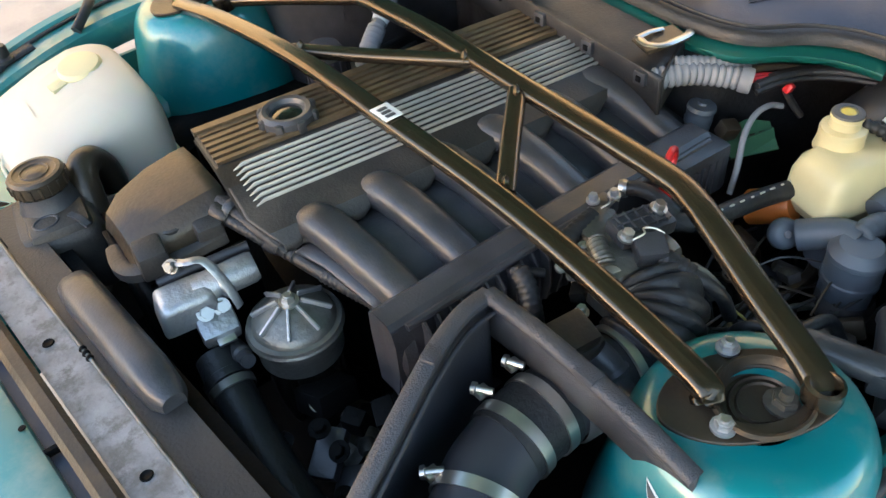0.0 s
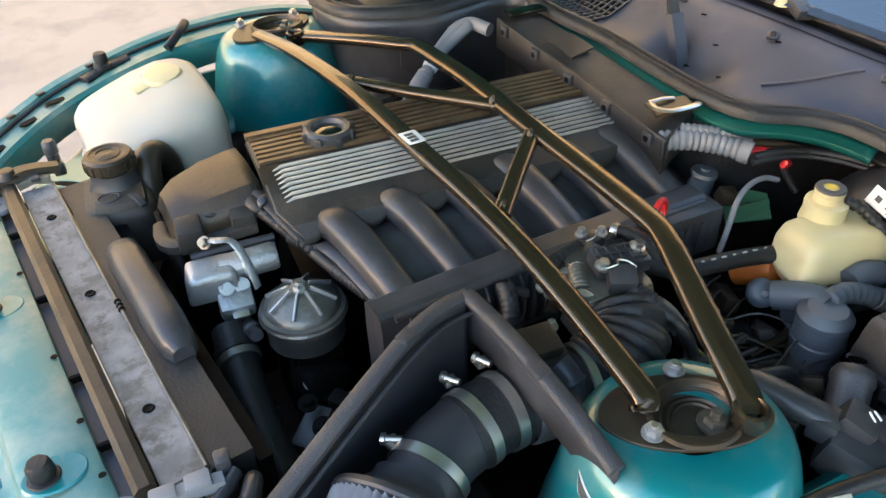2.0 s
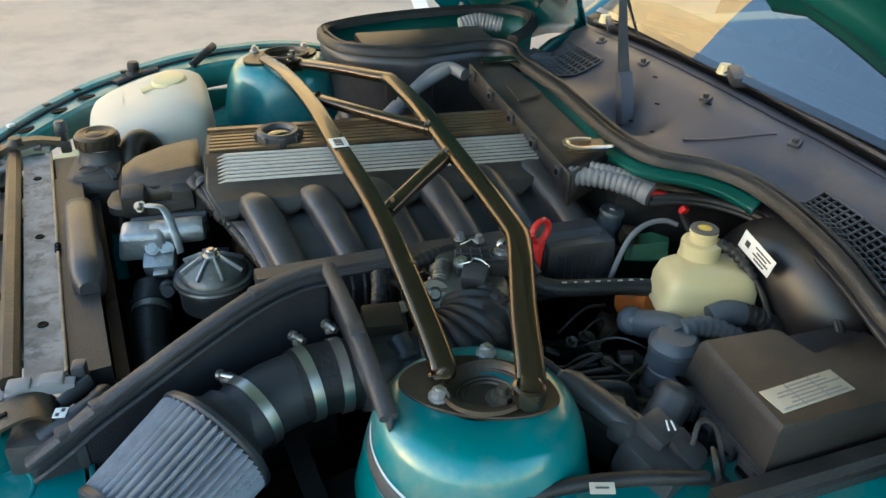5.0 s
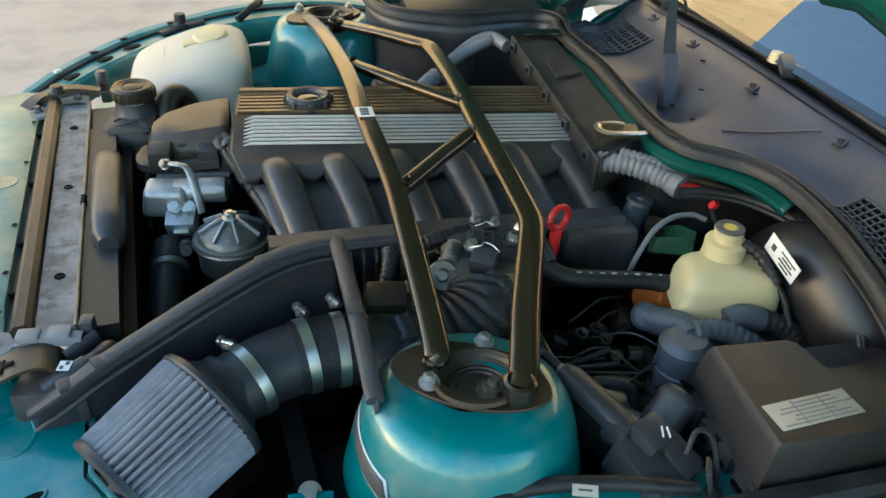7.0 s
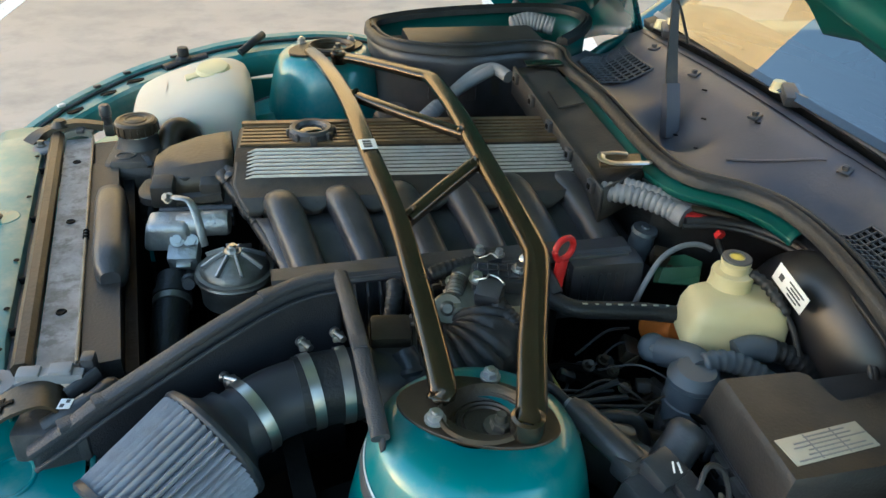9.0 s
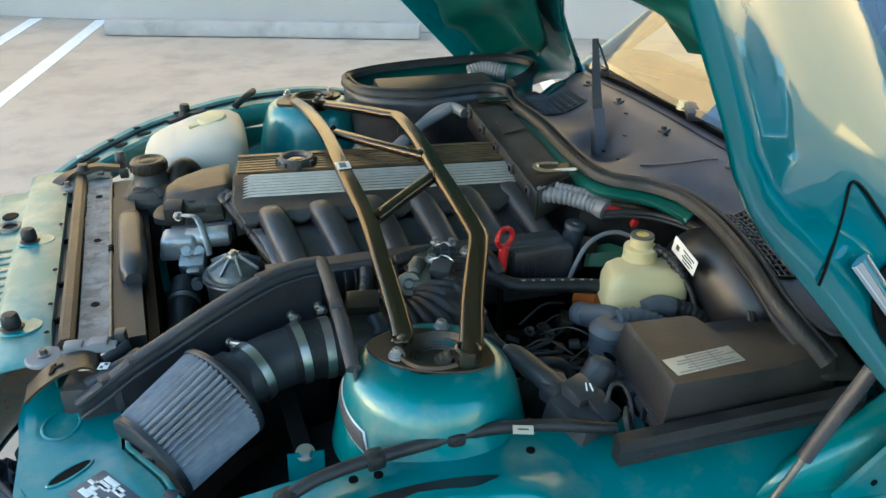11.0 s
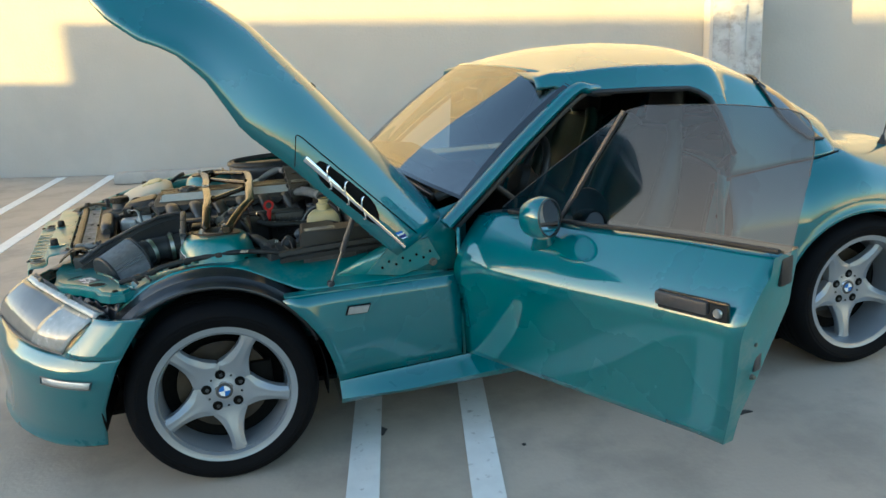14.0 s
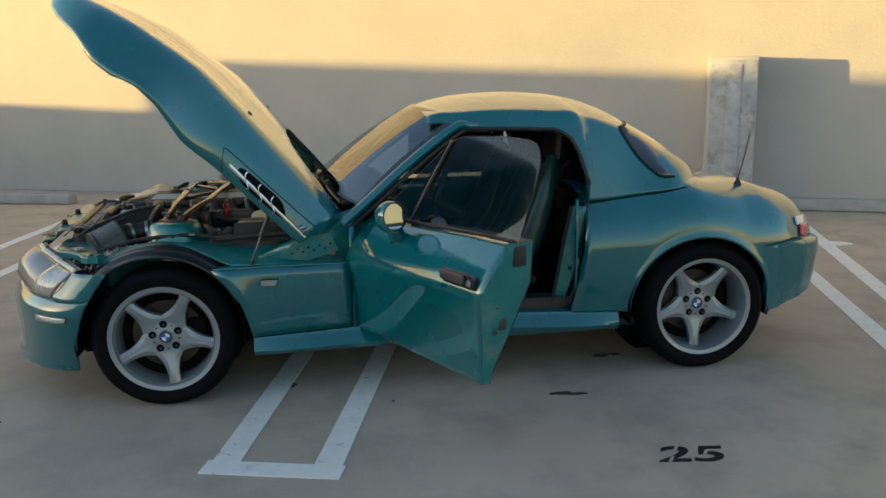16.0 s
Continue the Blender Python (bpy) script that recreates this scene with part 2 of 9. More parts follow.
def spline(pts, n=8):
    """Catmull-Rom points through pts."""
    p = [Vector(q) for q in pts]
    p = [2 * p[0] - p[1]] + p + [2 * p[-1] - p[-2]]
    out = []
    for i in range(1, len(p) - 2):
        for j in range(n):
            t = j / n
            a, b, c, d = p[i - 1:i + 3]
            out.append(0.5 * (2 * b + (c - a) * t + (2 * a - 5 * b + 4 * c - d) * t * t + (3 * b - a - 3 * c + d) * t ** 3))
    return out + [p[-2]]


def sweep(path, prof, up=(0, 0, 1), caps=True, angle=40):
    """Sweeps a closed profile [(side, up)] along path; prof may be a function of the way 0..1."""
    path = [Vector(q) for q in path]
    rows = []
    for i, q in enumerate(path):
        d = (path[min(i + 1, len(path) - 1)] - path[max(i - 1, 0)]).normalized()
        u = Vector(up)
        s = d.cross(u)
        if s.length < 0.05:
            s = d.cross(Vector((1, 0, 0.3)))
        s.normalize()
        w = s.cross(d)
        pr = prof(i / (len(path) - 1)) if callable(prof) else prof
        rows.append([q + s * a + w * b for a, b in pr])
    return loft(rows, True, caps, angle)


def ring(a, b=None, n=14, e=1.0):
    b = a if b is None else b
    out = []
    for i in range(n):
        c, s = math.cos(2 * math.pi * i / n), math.sin(2 * math.pi * i / n)
        out.append((a * math.copysign(abs(c) ** e, c), b * math.copysign(abs(s) ** e, s)))
    return out


def tube(pts, r, r2=None, n=12, k=6, e=1.0, straight=False):
    return sweep(pts if straight else spline(pts, k), ring(r, r2, n, e))


def corrugated(pts, r, pitch=0.009, n=12, depth=0.16):
    path = spline(pts, 30)
    length = sum((path[i + 1] - path[i]).length for i in range(len(path) - 1))
    count = max(8, int(length / pitch * 3))
    fine, acc, i = [], 0.0, 0
    for j in range(count + 1):
        want = length * j / count
        while i < len(path) - 2 and acc + (path[i + 1] - path[i]).length < want:
            acc += (path[i + 1] - path[i]).length
            i += 1
        seg = (path[i + 1] - path[i]).length or 1e-6
        fine.append(path[i].lerp(path[i + 1], min(1, (want - acc) / seg)))
    return sweep(fine, lambda t: ring(r * (1 - depth * (0.5 + 0.5 * math.cos(2 * math.pi * round(t * count) / 3))), None, n), angle=80)


def lathe(prof, n=32, m=None, angle=35, part_of=(0, 360)):
    """prof: (radius, height) pairs turned round z."""
    full = part_of[1] - part_of[0] >= 360
    a0, a1 = radians(part_of[0]), radians(part_of[1])
    rows = [[(r * math.cos(a0 + (a1 - a0) * i / n), r * math.sin(a0 + (a1 - a0) * i / n), h) for i in range(n if full else n + 1)] for r, h in prof]
    me = loft(rows, full, False, angle)
    if m is not None:
        me.transform(m)
    return me


def block(sx, sy, sz, m=None, bevel=0.006, taper=1.0, seg=2):
    """A box with rounded edges, its base at z 0, its top scaled by taper."""
    bm = bmesh.new()
    bmesh.ops.create_cube(bm, size=1)
    for v in bm.verts:
        k = taper if v.co.z > 0 else 1
        v.co = Vector((v.co.x * sx * k, v.co.y * sy * k, (v.co.z + 0.5) * sz))
    if bevel:
        bmesh.ops.bevel(bm, geom=bm.edges[:], offset=min(bevel, min(sx, sy, sz) * 0.45), segments=seg, affect='EDGES', profile=0.6)
    me = bpy.data.meshes.new("m")
    bm.to_mesh(me)
    bm.free()
    if m is not None:
        me.transform(m)
    return smooth(me)


def slab(poly, z0, z1, m=None, bevel=0.0, angle=30):
    """A polygon in xy, raised from z0 to z1."""
    bm = bmesh.new()
    lo = [bm.verts.new((x, y, z0)) for x, y in poly]
    hi = [bm.verts.new((x, y, z1)) for x, y in poly]
    n = len(poly)
    bm.faces.new(hi)
    bm.faces.new(lo[::-1])
    for i in range(n):
        bm.faces.new((lo[i], lo[(i + 1) % n], hi[(i + 1) % n], hi[i]))
    bmesh.ops.recalc_face_normals(bm, faces=bm.faces)
    if bevel:
        rim = [e for e in bm.edges if all(v in set(hi) for v in e.verts)]
        bmesh.ops.bevel(bm, geom=rim, offset=bevel, segments=2, affect='EDGES')
    me = bpy.data.meshes.new("m")
    bm.to_mesh(me)
    bm.free()
    if m is not None:
        me.transform(m)
    return smooth(me, angle)


def lerp(x, pts):
    xs, ys = zip(*pts)
    return float(np.interp(x, xs, ys))


def axis_to(a, b):
    """A pose at a whose z points to b."""
    a, b = Vector(a), Vector(b)
    return Matrix.Translation(a) @ (b - a).to_track_quat("Z", "Y").to_matrix().to_4x4()


def bolt(at, up=(0, 0, 1), r=0.009, washer=0.014):
    m = axis_to(at, Vector(at) + Vector(up))
    return join(lathe([(0, 0.003), (washer, 0.003), (washer, 0)], 16, m), moved(slab([(r * math.cos(radians(60 * i)), r * math.sin(radians(60 * i))) for i in range(6)], 0.003, 0.011, None, 0.001), m))


# ---- structure ----
WALL_YAW = math.degrees(math.atan2(-0.442, 0.896))
WALL = Matrix.Translation((-1.2, 6.62, 0)) @ pose(0, 0, 0, 0, 0, WALL_YAW)     # x along the wall, y away from the car

bm_g = bmesh.new()
bmesh.ops.create_grid(bm_g, x_segments=40, y_segments=40, size=60)
me_g = bpy.data.meshes.new("ground")
bm_g.to_mesh(me_g)
bm_g.free()
ground = tagged(part("ground", me_g, CONCRETE), "brushed tan concrete floor of a rooftop car park", "ground", kind="structure")


def wall_slab(name, sx, sy, sz, m, label):
    return tagged(part(name, block(sx, sy, sz, m, 0.012), STUCCO), label, "wall", kind="structure")


wall_slab("wall_north", 60, 0.3, 5.9, WALL @ pose(5, 0.15, 0), "tall cream stucco wall, lit gold above a shadow line")
# two unseen sun blockers, their heights set by the shadow line on wall_north
wall_slab("shade_wall_west_low", 0.3, 30.4, 1.80, pose(-14.17, 21.7, 0), "unseen low wall added to cast the shadow line's lower step")
wall_slab("shade_wall_west", 0.3, 46, 2.47, pose(-14.15, -16.2, 0), "unseen wall added to shade the car and cast the shadow line")

# added out of view, sunlit, so the door mirror reflects gold
wall_slab("reflected_wall_east", 0.3, 60, 3.4, pose(24.15, -24, 0), "unseen sunlit wall added to show gold in the door mirror")

pilaster = thing("wall_duct", "square weathered grey duct box standing against the stucco wall", "duct", at=(0, 0, 0))
part("body", block(0.47, 0.42, 1.57, WALL @ pose(6.86, -0.215, 0), 0.01), STUCCO, pilaster)
part("front_panel", block(0.43, 0.012, 1.53, WALL @ pose(6.87, -0.432, 0), 0.004), STREAKED, pilaster, "rain-streaked bare metal panel")
part("strip", block(0.14, 0.012, 1.49, WALL @ pose(6.87, -0.445, 0), 0.004), STREAKED, pilaster)


def wheel_stop(a, b):
    a, b = Vector(a), Vector(b)
    d = (b - a)
    me = sweep([a, a.lerp(b, 0.02), a.lerp(b, 0.98), b], [(-0.085, 0.006), (0.085, 0.006), (0.085, 0.07), (0.055, 0.125), (-0.055, 0.125), (-0.085, 0.07)])
    ob = part("wheel_stop", me, STOP_CON, bevel=0.008)
    return tagged(ob, "grey precast concrete wheel stop on the floor", "wheel stop", "wheel stops of the bays")


wheel_stop((-1.10, 5.93, 0), (1.42, 5.07, 0))
wheel_stop((-4.55, 6.78, 0), (-2.40, 6.02, 0))
wheel_stop((5.15, 3.46, 0), (7.05, 2.54, 0))


def stripe(name, pts, w, z=0.004):
    pts = [Vector((*p, 0)) for p in pts]
    poly = []
    rng = random.Random(len(pts) + int(100 * pts[0].x))
    left, right = [], []
    for i, p in enumerate(pts):
        a, b = pts[max(0, i - 1)], pts[min(len(pts) - 1, i + 1)]
        d = (b - a).normalized()
        s = Vector((-d.y, d.x, 0))
        left.append((p.x + s.x * w / 2, p.y + s.y * w / 2))
        right.append((p.x - s.x * w / 2, p.y - s.y * w / 2))
    me = slab(left + right[::-1], 0.0, z)
    return tagged(part(name, me, LINE, ground), "worn white painted parking line")


stripe("parking_line", [(0.305, -1.49), (1.75, 5.2)], 0.105)
stripe("parking_line", [(0.685, -1.55), (2.27, 5.0)], 0.105)
stripe("parking_line", [(0.245, -1.43), (0.745, -1.57)], 0.095, 0.005)
stripe("parking_line", [(3.35, -1.3), (5.0, 3.4)], 0.11)
stripe("parking_line", [(3.85, -0.75), (5.42, 3.2)], 0.11)
stripe("parking_line", [(-1.83, 1.6), (-1.23, 6.62)], 0.11)
stripe("parking_line", [(-2.35, 1.8), (-1.83, 6.85)], 0.11)


def stain(x, y, rx, ry, seed, name="oil_stain"):
    rng = random.Random(seed)
    poly = [(x + rx * (0.6 + 0.5 * rng.random()) * math.cos(a), y + ry * (0.6 + 0.5 * rng.random()) * math.sin(a)) for a in [2 * math.pi * i / 18 for i in range(18)]]
    return tagged(part(name, slab(poly, 0.0, 0.003), STAIN, ground), "dark oil stain on concrete")


for i, (x, y, rx, ry) in enumerate([(0.527, -0.676, 0.03, 0.035), (2.06, -0.59, 0.05, 0.03), (2.13, -0.585, 0.03, 0.02), (1.72, -1.02, 0.06, 0.018), (1.79, -1.04, 0.05, 0.015), (0.98, -0.96, 0.008, 0.008), (-0.70, -0.86, 0.045, 0.03), (-0.66, -0.99, 0.03, 0.02)]):
    stain(x, y, rx, ry, i)
tagged(part("paper_scrap", slab([(4.72, 1.55), (4.84, 1.50), (4.98, 1.52), (4.93, 1.62), (4.80, 1.66)], 0.0, 0.012, None, 0.004), PAPER), "crumpled white paper scrap on the concrete", "litter")


def text_mesh(body, size, m, extrude=0.002):
    cu = bpy.data.curves.new("txt", 'FONT')
    cu.body, cu.size, cu.extrude, cu.offset = body, size, extrude, 0.004
    ob = bpy.data.objects.new("txt", cu)
    scene.collection.objects.link(ob)
    dg = bpy.context.evaluated_depsgraph_get()
    me = bpy.data.meshes.new_from_object(ob.evaluated_get(dg))
    bpy.data.objects.remove(ob)
    me.transform(m)
    me.materials.clear()
    return me


NUM = pose(1.872, -1.700, 0.002, 0, 0, -9) @ Matrix(((1.22, 0.24, 0, 0), (0, 0.80, 0, 0), (0, 0, 1, 0), (0, 0, 0, 1)))
tagged(part("bay_number", text_mesh("25", 0.205, NUM, 0.001), STENCIL, ground), "black stencilled bay number 25")
for x0, y0, dy in ((0.040, -0.006, 0.050), (0.052, 0.100, 0.056), (0.142, 0.055, 0.050)):
    part("stencil_bridge", block(0.011, dy, 0.002, NUM @ pose(x0, y0 + dy / 2, 0.0002, 0, 0, -8), 0.0), CONCRETE, ground)

# ---- the car ----
car = thing("roadster", "teal two-seat roadster with hardtop, raised bonnet and open door", "car")
HUB_Z, WB = 0.302, 2.446


def wheel_part(x, y, side, width, hub, face, turn):
    """One wheel; hub and face are the depths of the star's middle and of its arm ends behind the lip."""
    R = 0.306
    w = new("wheel")
    w.parent = car
    w.matrix_basis = pose(x, y, HUB_Z, 90, 0, 0) if side < 0 else pose(x, y, HUB_Z, 90, 0, 180)
    # local z points out of the wheel; z 0 is the outer lip plane
    t = [(0.225, -0.004), (0.238, 0.004), (0.252, 0.010), (0.262, 0.0125), (0.264, 0.0110), (0.272, 0.012), (0.285, 0.006), (0.298, -0.010), (R, -0.030), (R, -0.06)]
    groove = []
    for i in range(4):
        z = -0.06 - i * (width - 0.12) / 4
        groove += [(R, z - 0.004), (R - 0.006, z - 0.005), (R - 0.006, z - 0.011), (R, z - 0.012)]
    t += groove + [(R, -width + 0.03), (0.298, -width + 0.012), (0.27, -width - 0.01), (0.225, -width)]
    part("tyre", lathe(t, 72, angle=30), TYRE, w, "low-profile black tyre")
    deep = hub + 0.07
    part("rim", lathe([(0.196, -deep), (0.199, -face - 0.02), (0.204, -face), (0.2085, -0.018), (0.2115, -0.009), (0.2135, -0.004), (0.222, -0.003), (0.231, 0.001), (0.2355, 0.0005), (0.237, -0.004), (0.232, -0.012)], 96, angle=30), WHEEL, w, "silver alloy rim with a deep inner barrel")
    part("barrel", lathe([(0.222, -width), (0.222, -width + 0.02), (0.206, -deep - 0.02), (0.196, -deep)], 72), DARK, w)
    part("barrel_back", lathe([(0.0, -deep - 0.022), (0.19, -deep - 0.022), (0.206, -deep - 0.012)], 36), DARK, w)
    part("brake_disc", lathe([(0.07, -deep + 0.015), (0.150, -deep + 0.015), (0.150, -deep)], 48), BRONZE, w, "rust-brown brake disc")
    part("caliper", block(0.07, 0.13, 0.03, pose(0.125 if side < 0 else -0.125, 0.0, -deep + 0.002), 0.008), DARK, w)
    spokes = new("spokes", None)
    spokes.parent = w

    def level(r):
        q = min(1.0, max(0.0, (r - 0.062) / (0.203 - 0.062)))
        return -hub + (hub - face) * q ** 1.35 + 0.010 * math.sin(math.pi * q) * q

    # five-armed star with hollow flanks, each arm with a raised flat spine
    for s_i in range(5):
        a = radians(turn + 72 * s_i)
        rows = []
        for r in [0.030, 0.045, 0.060, 0.070, 0.076, 0.080, 0.084, 0.088, 0.094, 0.100, 0.107, 0.114, 0.123, 0.134, 0.147, 0.160, 0.173, 0.186, 0.198, 0.207]:
            half = lerp(r, [(0.076, 0.0552), (0.080, 0.0545), (0.084, 0.0530), (0.088, 0.0510), (0.094, 0.0475), (0.100, 0.0440), (0.107, 0.0404), (0.114, 0.0372), (0.123, 0.0338), (0.134, 0.0306), (0.147, 0.0278), (0.160, 0.0252), (0.173, 0.0242), (0.186, 0.0240), (0.198, 0.0252), (0.207, 0.029)]) if r > 0.076 else r * math.tan(radians(36))
            side_drop = lerp(r, [(0.06, 0.0), (0.095, 0.006), (0.14, 0.012), (0.207, 0.008)])
            spine = lerp(r, [(0.06, 0.9), (0.10, 0.42), (0.15, 0.40), (0.207, 0.5)])
            z0 = level(r)
            pr = []
            for f in (-1, -0.96, -0.85, -0.7, -spine - 0.06, -spine + 0.05, -0.2, 0, 0.2, spine - 0.05, spine + 0.06, 0.7, 0.85, 0.96, 1):
                g = max(0.0, (abs(f) - spine) / (1 - spine))
                z = z0 - side_drop * g ** 0.8 + 0.0016 * math.exp(-((abs(f) - spine) / 0.10) ** 2) - (0.004 if abs(f) == 1 and r > 0.085 else 0)
                c = math.sqrt(max(0.0, r * r - (half * f) ** 2)) if r > 0.19 else r
                pr.append((c, half * f, z))
            pr += [(r, half * 0.98, z0 - 0.036), (r, -half * 0.98, z0 - 0.036)]
            rows.append([Matrix.Rotation(a, 3, 'Z') @ Vector(p) for p in pr])
        part("spoke", loft(rows, True, True, 50), WHEEL, spokes)
    zc = -hub
    part("hub_plate", lathe([(0.0, zc + 0.003), (0.036, zc + 0.003), (0.039, zc + 0.001), (0.050, zc + 0.0012), (0.070, zc - 0.0005), (0.078, zc - 0.006)], 40), WHEEL, spokes)
    for k in range(5):
        a = radians(turn + 36 + 72 * k)
        # flat dark discs paint the shade inside the bolt recesses
        part("lug_recess_shade", lathe([(0.0, 0.0022), (0.0152, 0.0022), (0.0166, 0.0008)], 20, Matrix.Translation((0.057 * math.cos(a), 0.057 * math.sin(a), zc + 0.0008))), DARK, spokes)
        part("lug_bolt", moved(slab([(0.0065 * math.cos(radians(60 * i)), 0.0065 * math.sin(radians(60 * i))) for i in range(6)], 0.0, 0.002, None), Matrix.Translation((0.057 * math.cos(a) + 0.002, 0.057 * math.sin(a) - 0.002, zc + 0.0026))), BLACK_PL, spokes)
        a2 = radians(turn + 72 * k)
        part("cap_hole", lathe([(0, 0.0012), (0.0035, 0.0012), (0.004, -0.002)], 10, Matrix.Translation((0.055 * math.cos(a2), 0.055 * math.sin(a2), zc + 0.0015))), DARK, spokes)
    zc -= 0.006
    cap = part("centre_cap", lathe([(0.0, zc + 0.014), (0.027, zc + 0.012), (0.031, zc + 0.008), (0.032, zc + 0.004)], 32), BLACK_PL, w, "round centre cap with a blue and white roundel")
    part("cap_ring", lathe([(0.0275, zc + 0.0125), (0.0290, zc + 0.0125), (0.0315, zc + 0.009)], 32), CHROME, cap)
    for k in range(4):
        part("roundel_quarter", lathe([(0.0, zc + 0.0148), (0.018, zc + 0.0142)], 8, None, 35, (90 * k, 90 * k + 90)), BLUE if k % 2 else WHITE, cap)
    return w


wheel_part(0.017, -0.815, -1, 0.225, 0.042, 0.014, 61)
wheel_part(WB + 0.017, -0.85, -1, 0.245, 0.078, 0.052, 51)
wheel_part(0.017, 0.815, 1, 0.225, 0.042, 0.014, 40)
wheel_part(WB + 0.017, 0.85, 1, 0.245, 0.078, 0.052, 60)

# bonnet in its closed place, then raised about the hinge by the screen
HINGE, OPEN = Vector((0.80, 0, 0.80)), 45.0


def hood_wide(x):
    return lerp(x, [(-0.735, 0.28), (-0.71, 0.44), (-0.66, 0.555), (-0.58, 0.655), (-0.48, 0.735), (-0.35, 0.795), (-0.15, 0.83), (0.1, 0.84), (0.4, 0.84), (0.78, 0.835)])


def hood_low(x):
    return lerp(x, [(-0.735, 0.625), (-0.6, 0.612), (-0.48, 0.622), (-0.36, 0.602), (-0.256, 0.612), (-0.168, 0.651), (-0.058, 0.650), (0.043, 0.623), (0.118, 0.600), (0.2, 0.600), (0.275, 0.603), (0.72, 0.591), (0.78, 0.60)])


def hood_top(x):
    return lerp(x, [(-0.735, 0.665), (-0.70, 0.705), (-0.62, 0.748), (-0.48, 0.80), (-0.34, 0.84), (-0.03, 0.872), (0.23, 0.865), (0.5, 0.85), (0.78, 0.825)])


def hood_section(u, w, lo, hi):
    """Cross section: u 0 at the flank's foot, 1 at the centre; a gently arched top over steep flanks."""
    ys, zs = 0.80 * w, hi - 0.12 * (hi - lo)
    if u >= 0.45:
        y = ys * (1 - (u - 0.45) / 0.55)
        return y, hi - (hi - zs) * (y / ys) ** 2
    t = u / 0.45
    fall = 2 * (hi - zs) / ys
    p = [(w, lo), (w + 0.004, lo + 0.55 * (zs - lo)), (ys + 0.62 * (w - ys), zs - fall * 0.62 * (w - ys)), (ys, zs)]
    k = ((1 - t) ** 3, 3 * t * (1 - t) ** 2, 3 * t * t * (1 - t), t ** 3)
    return sum(a * q[0] for a, q in zip(k, p)), sum(a * q[1] for a, q in zip(k, p))


def hood_point(x, th, inset=0.0):
    w, lo, hi = hood_wide(x) - inset, hood_low(x), hood_top(x) - inset
    c = math.cos(th)
    y, z = hood_section(min(th, math.pi - th) / (math.pi / 2), w, lo, hi)
    y = -math.copysign(y, c)
    # raised centre panel, and the shoulders swelling over the wheels
    z += 0.006 * max(0.0, 1 - abs(y / 0.36) ** 6) * min(1, max(0, (x + 0.72) * 5)) - inset * 0.2
    z += 0.012 * math.exp(-((x - 0.0) / 0.3) ** 2) * math.exp(-((abs(y) - 0.68) / 0.10) ** 2)
    flare = lerp(x, [(-0.6, 0.0), (-0.35, 0.05), (-0.168, 0.09), (-0.058, 0.088), (0.043, 0.072), (0.118, 0.055), (0.197, 0.02), (0.275, 0.0)])
    y += math.copysign(flare, y) * math.exp(-((z - lo) / 0.07) ** 2) * (1 if abs(y) > 0.3 else 0)
    return (x, y, z)


def hood_rear(y, z_share):
    """Rear edge: swept forward along the bulkhead seal in the middle, down the flank at the sides."""
    xr = lerp(abs(y), [(0, 0.375), (0.2, 0.395), (0.35, 0.455), (0.45, 0.535), (0.52, 0.635), (0.60, 0.755), (0.68, 0.81), (0.78, 0.80)])
    return xr - 0.06 * max(0.0, 1 - z_share / 0.8) if abs(y) > 0.7 else xr


def hood_at(x, th, inset=0.0):
    """The bonnet's surface with its rows drawn in to the rear edge."""
    if x <= 0.2:
        return hood_point(x, th, inset)
    p = hood_point(x, th, inset)
    lo, hi = hood_low(x), hood_top(x)
    xr = hood_rear(p[1], (p[2] - lo) / (hi - lo))
    return hood_point(0.2 + (x - 0.2) * (xr - 0.2) / 0.58, th, inset)


hood = new("bonnet")
hood.parent = car
hood.matrix_basis = Matrix.Translation(HINGE) @ Matrix.Rotation(radians(OPEN), 4, 'Y') @ Matrix.Translation(-HINGE)
hood["label"] = "raised teal clamshell bonnet reflecting the lit wall"
xs = [-0.735, -0.725, -0.71, -0.69, -0.665, -0.64, -0.60, -0.56, -0.52, -0.48, -0.44, -0.40, -0.35, -0.30, -0.25, -0.2, -0.15, -0.1, -0.05, 0, 0.05, 0.1, 0.15, 0.2, 0.25, 0.3, 0.4, 0.5, 0.6, 0.66, 0.70, 0.74, 0.78]
ths = [math.pi * i / 56 for i in range(57)]
part("skin", loft([[hood_at(x, t) for t in ths] for x in xs], angle=60), TEAL, hood, thick=0.006)
# inner frame: panel with pressed ribs
ths2 = [math.pi * (0.05 + 0.9 * i / 56) for i in range(57)]


def inner_point(x, t):
    p = Vector(hood_at(x, t, 0.030))
    rib = 0.0
    for rx in (-0.52, -0.2, 0.12, 0.45, 0.70):
        rib = max(rib, math.exp(-((x - rx) / 0.035) ** 4))
    for ry in (-0.66, -0.30, 0.0, 0.30, 0.66):
        rib = max(rib, math.exp(-((p.y - ry) / 0.035) ** 4))
    return (p.x, p.y, p.z - 0.022 * rib)


xi = [-0.69 + 1.33 * i / 60 for i in range(61)]
# underside takes the shaded copy of the body teal
part("inner_frame", loft([[inner_point(x, t) for t in ths2] for x in xi], angle=60), TEAL_IN, hood, "ribbed bonnet underside, its shade put into the dark green", thick=0.004, offset=1)


def on_hood(x, z, out=0.0):
    """A point of the closed bonnet's near flank."""
    w, lo, hi = hood_wide(x), hood_low(x), hood_top(x)
    sec = [hood_section(k / 80 * 0.6, w, lo, hi) for k in range(81)]
    y = float(np.interp(z, [q[1] for q in sec], [q[0] for q in sec]))
    return Vector((x, -y - out, z))


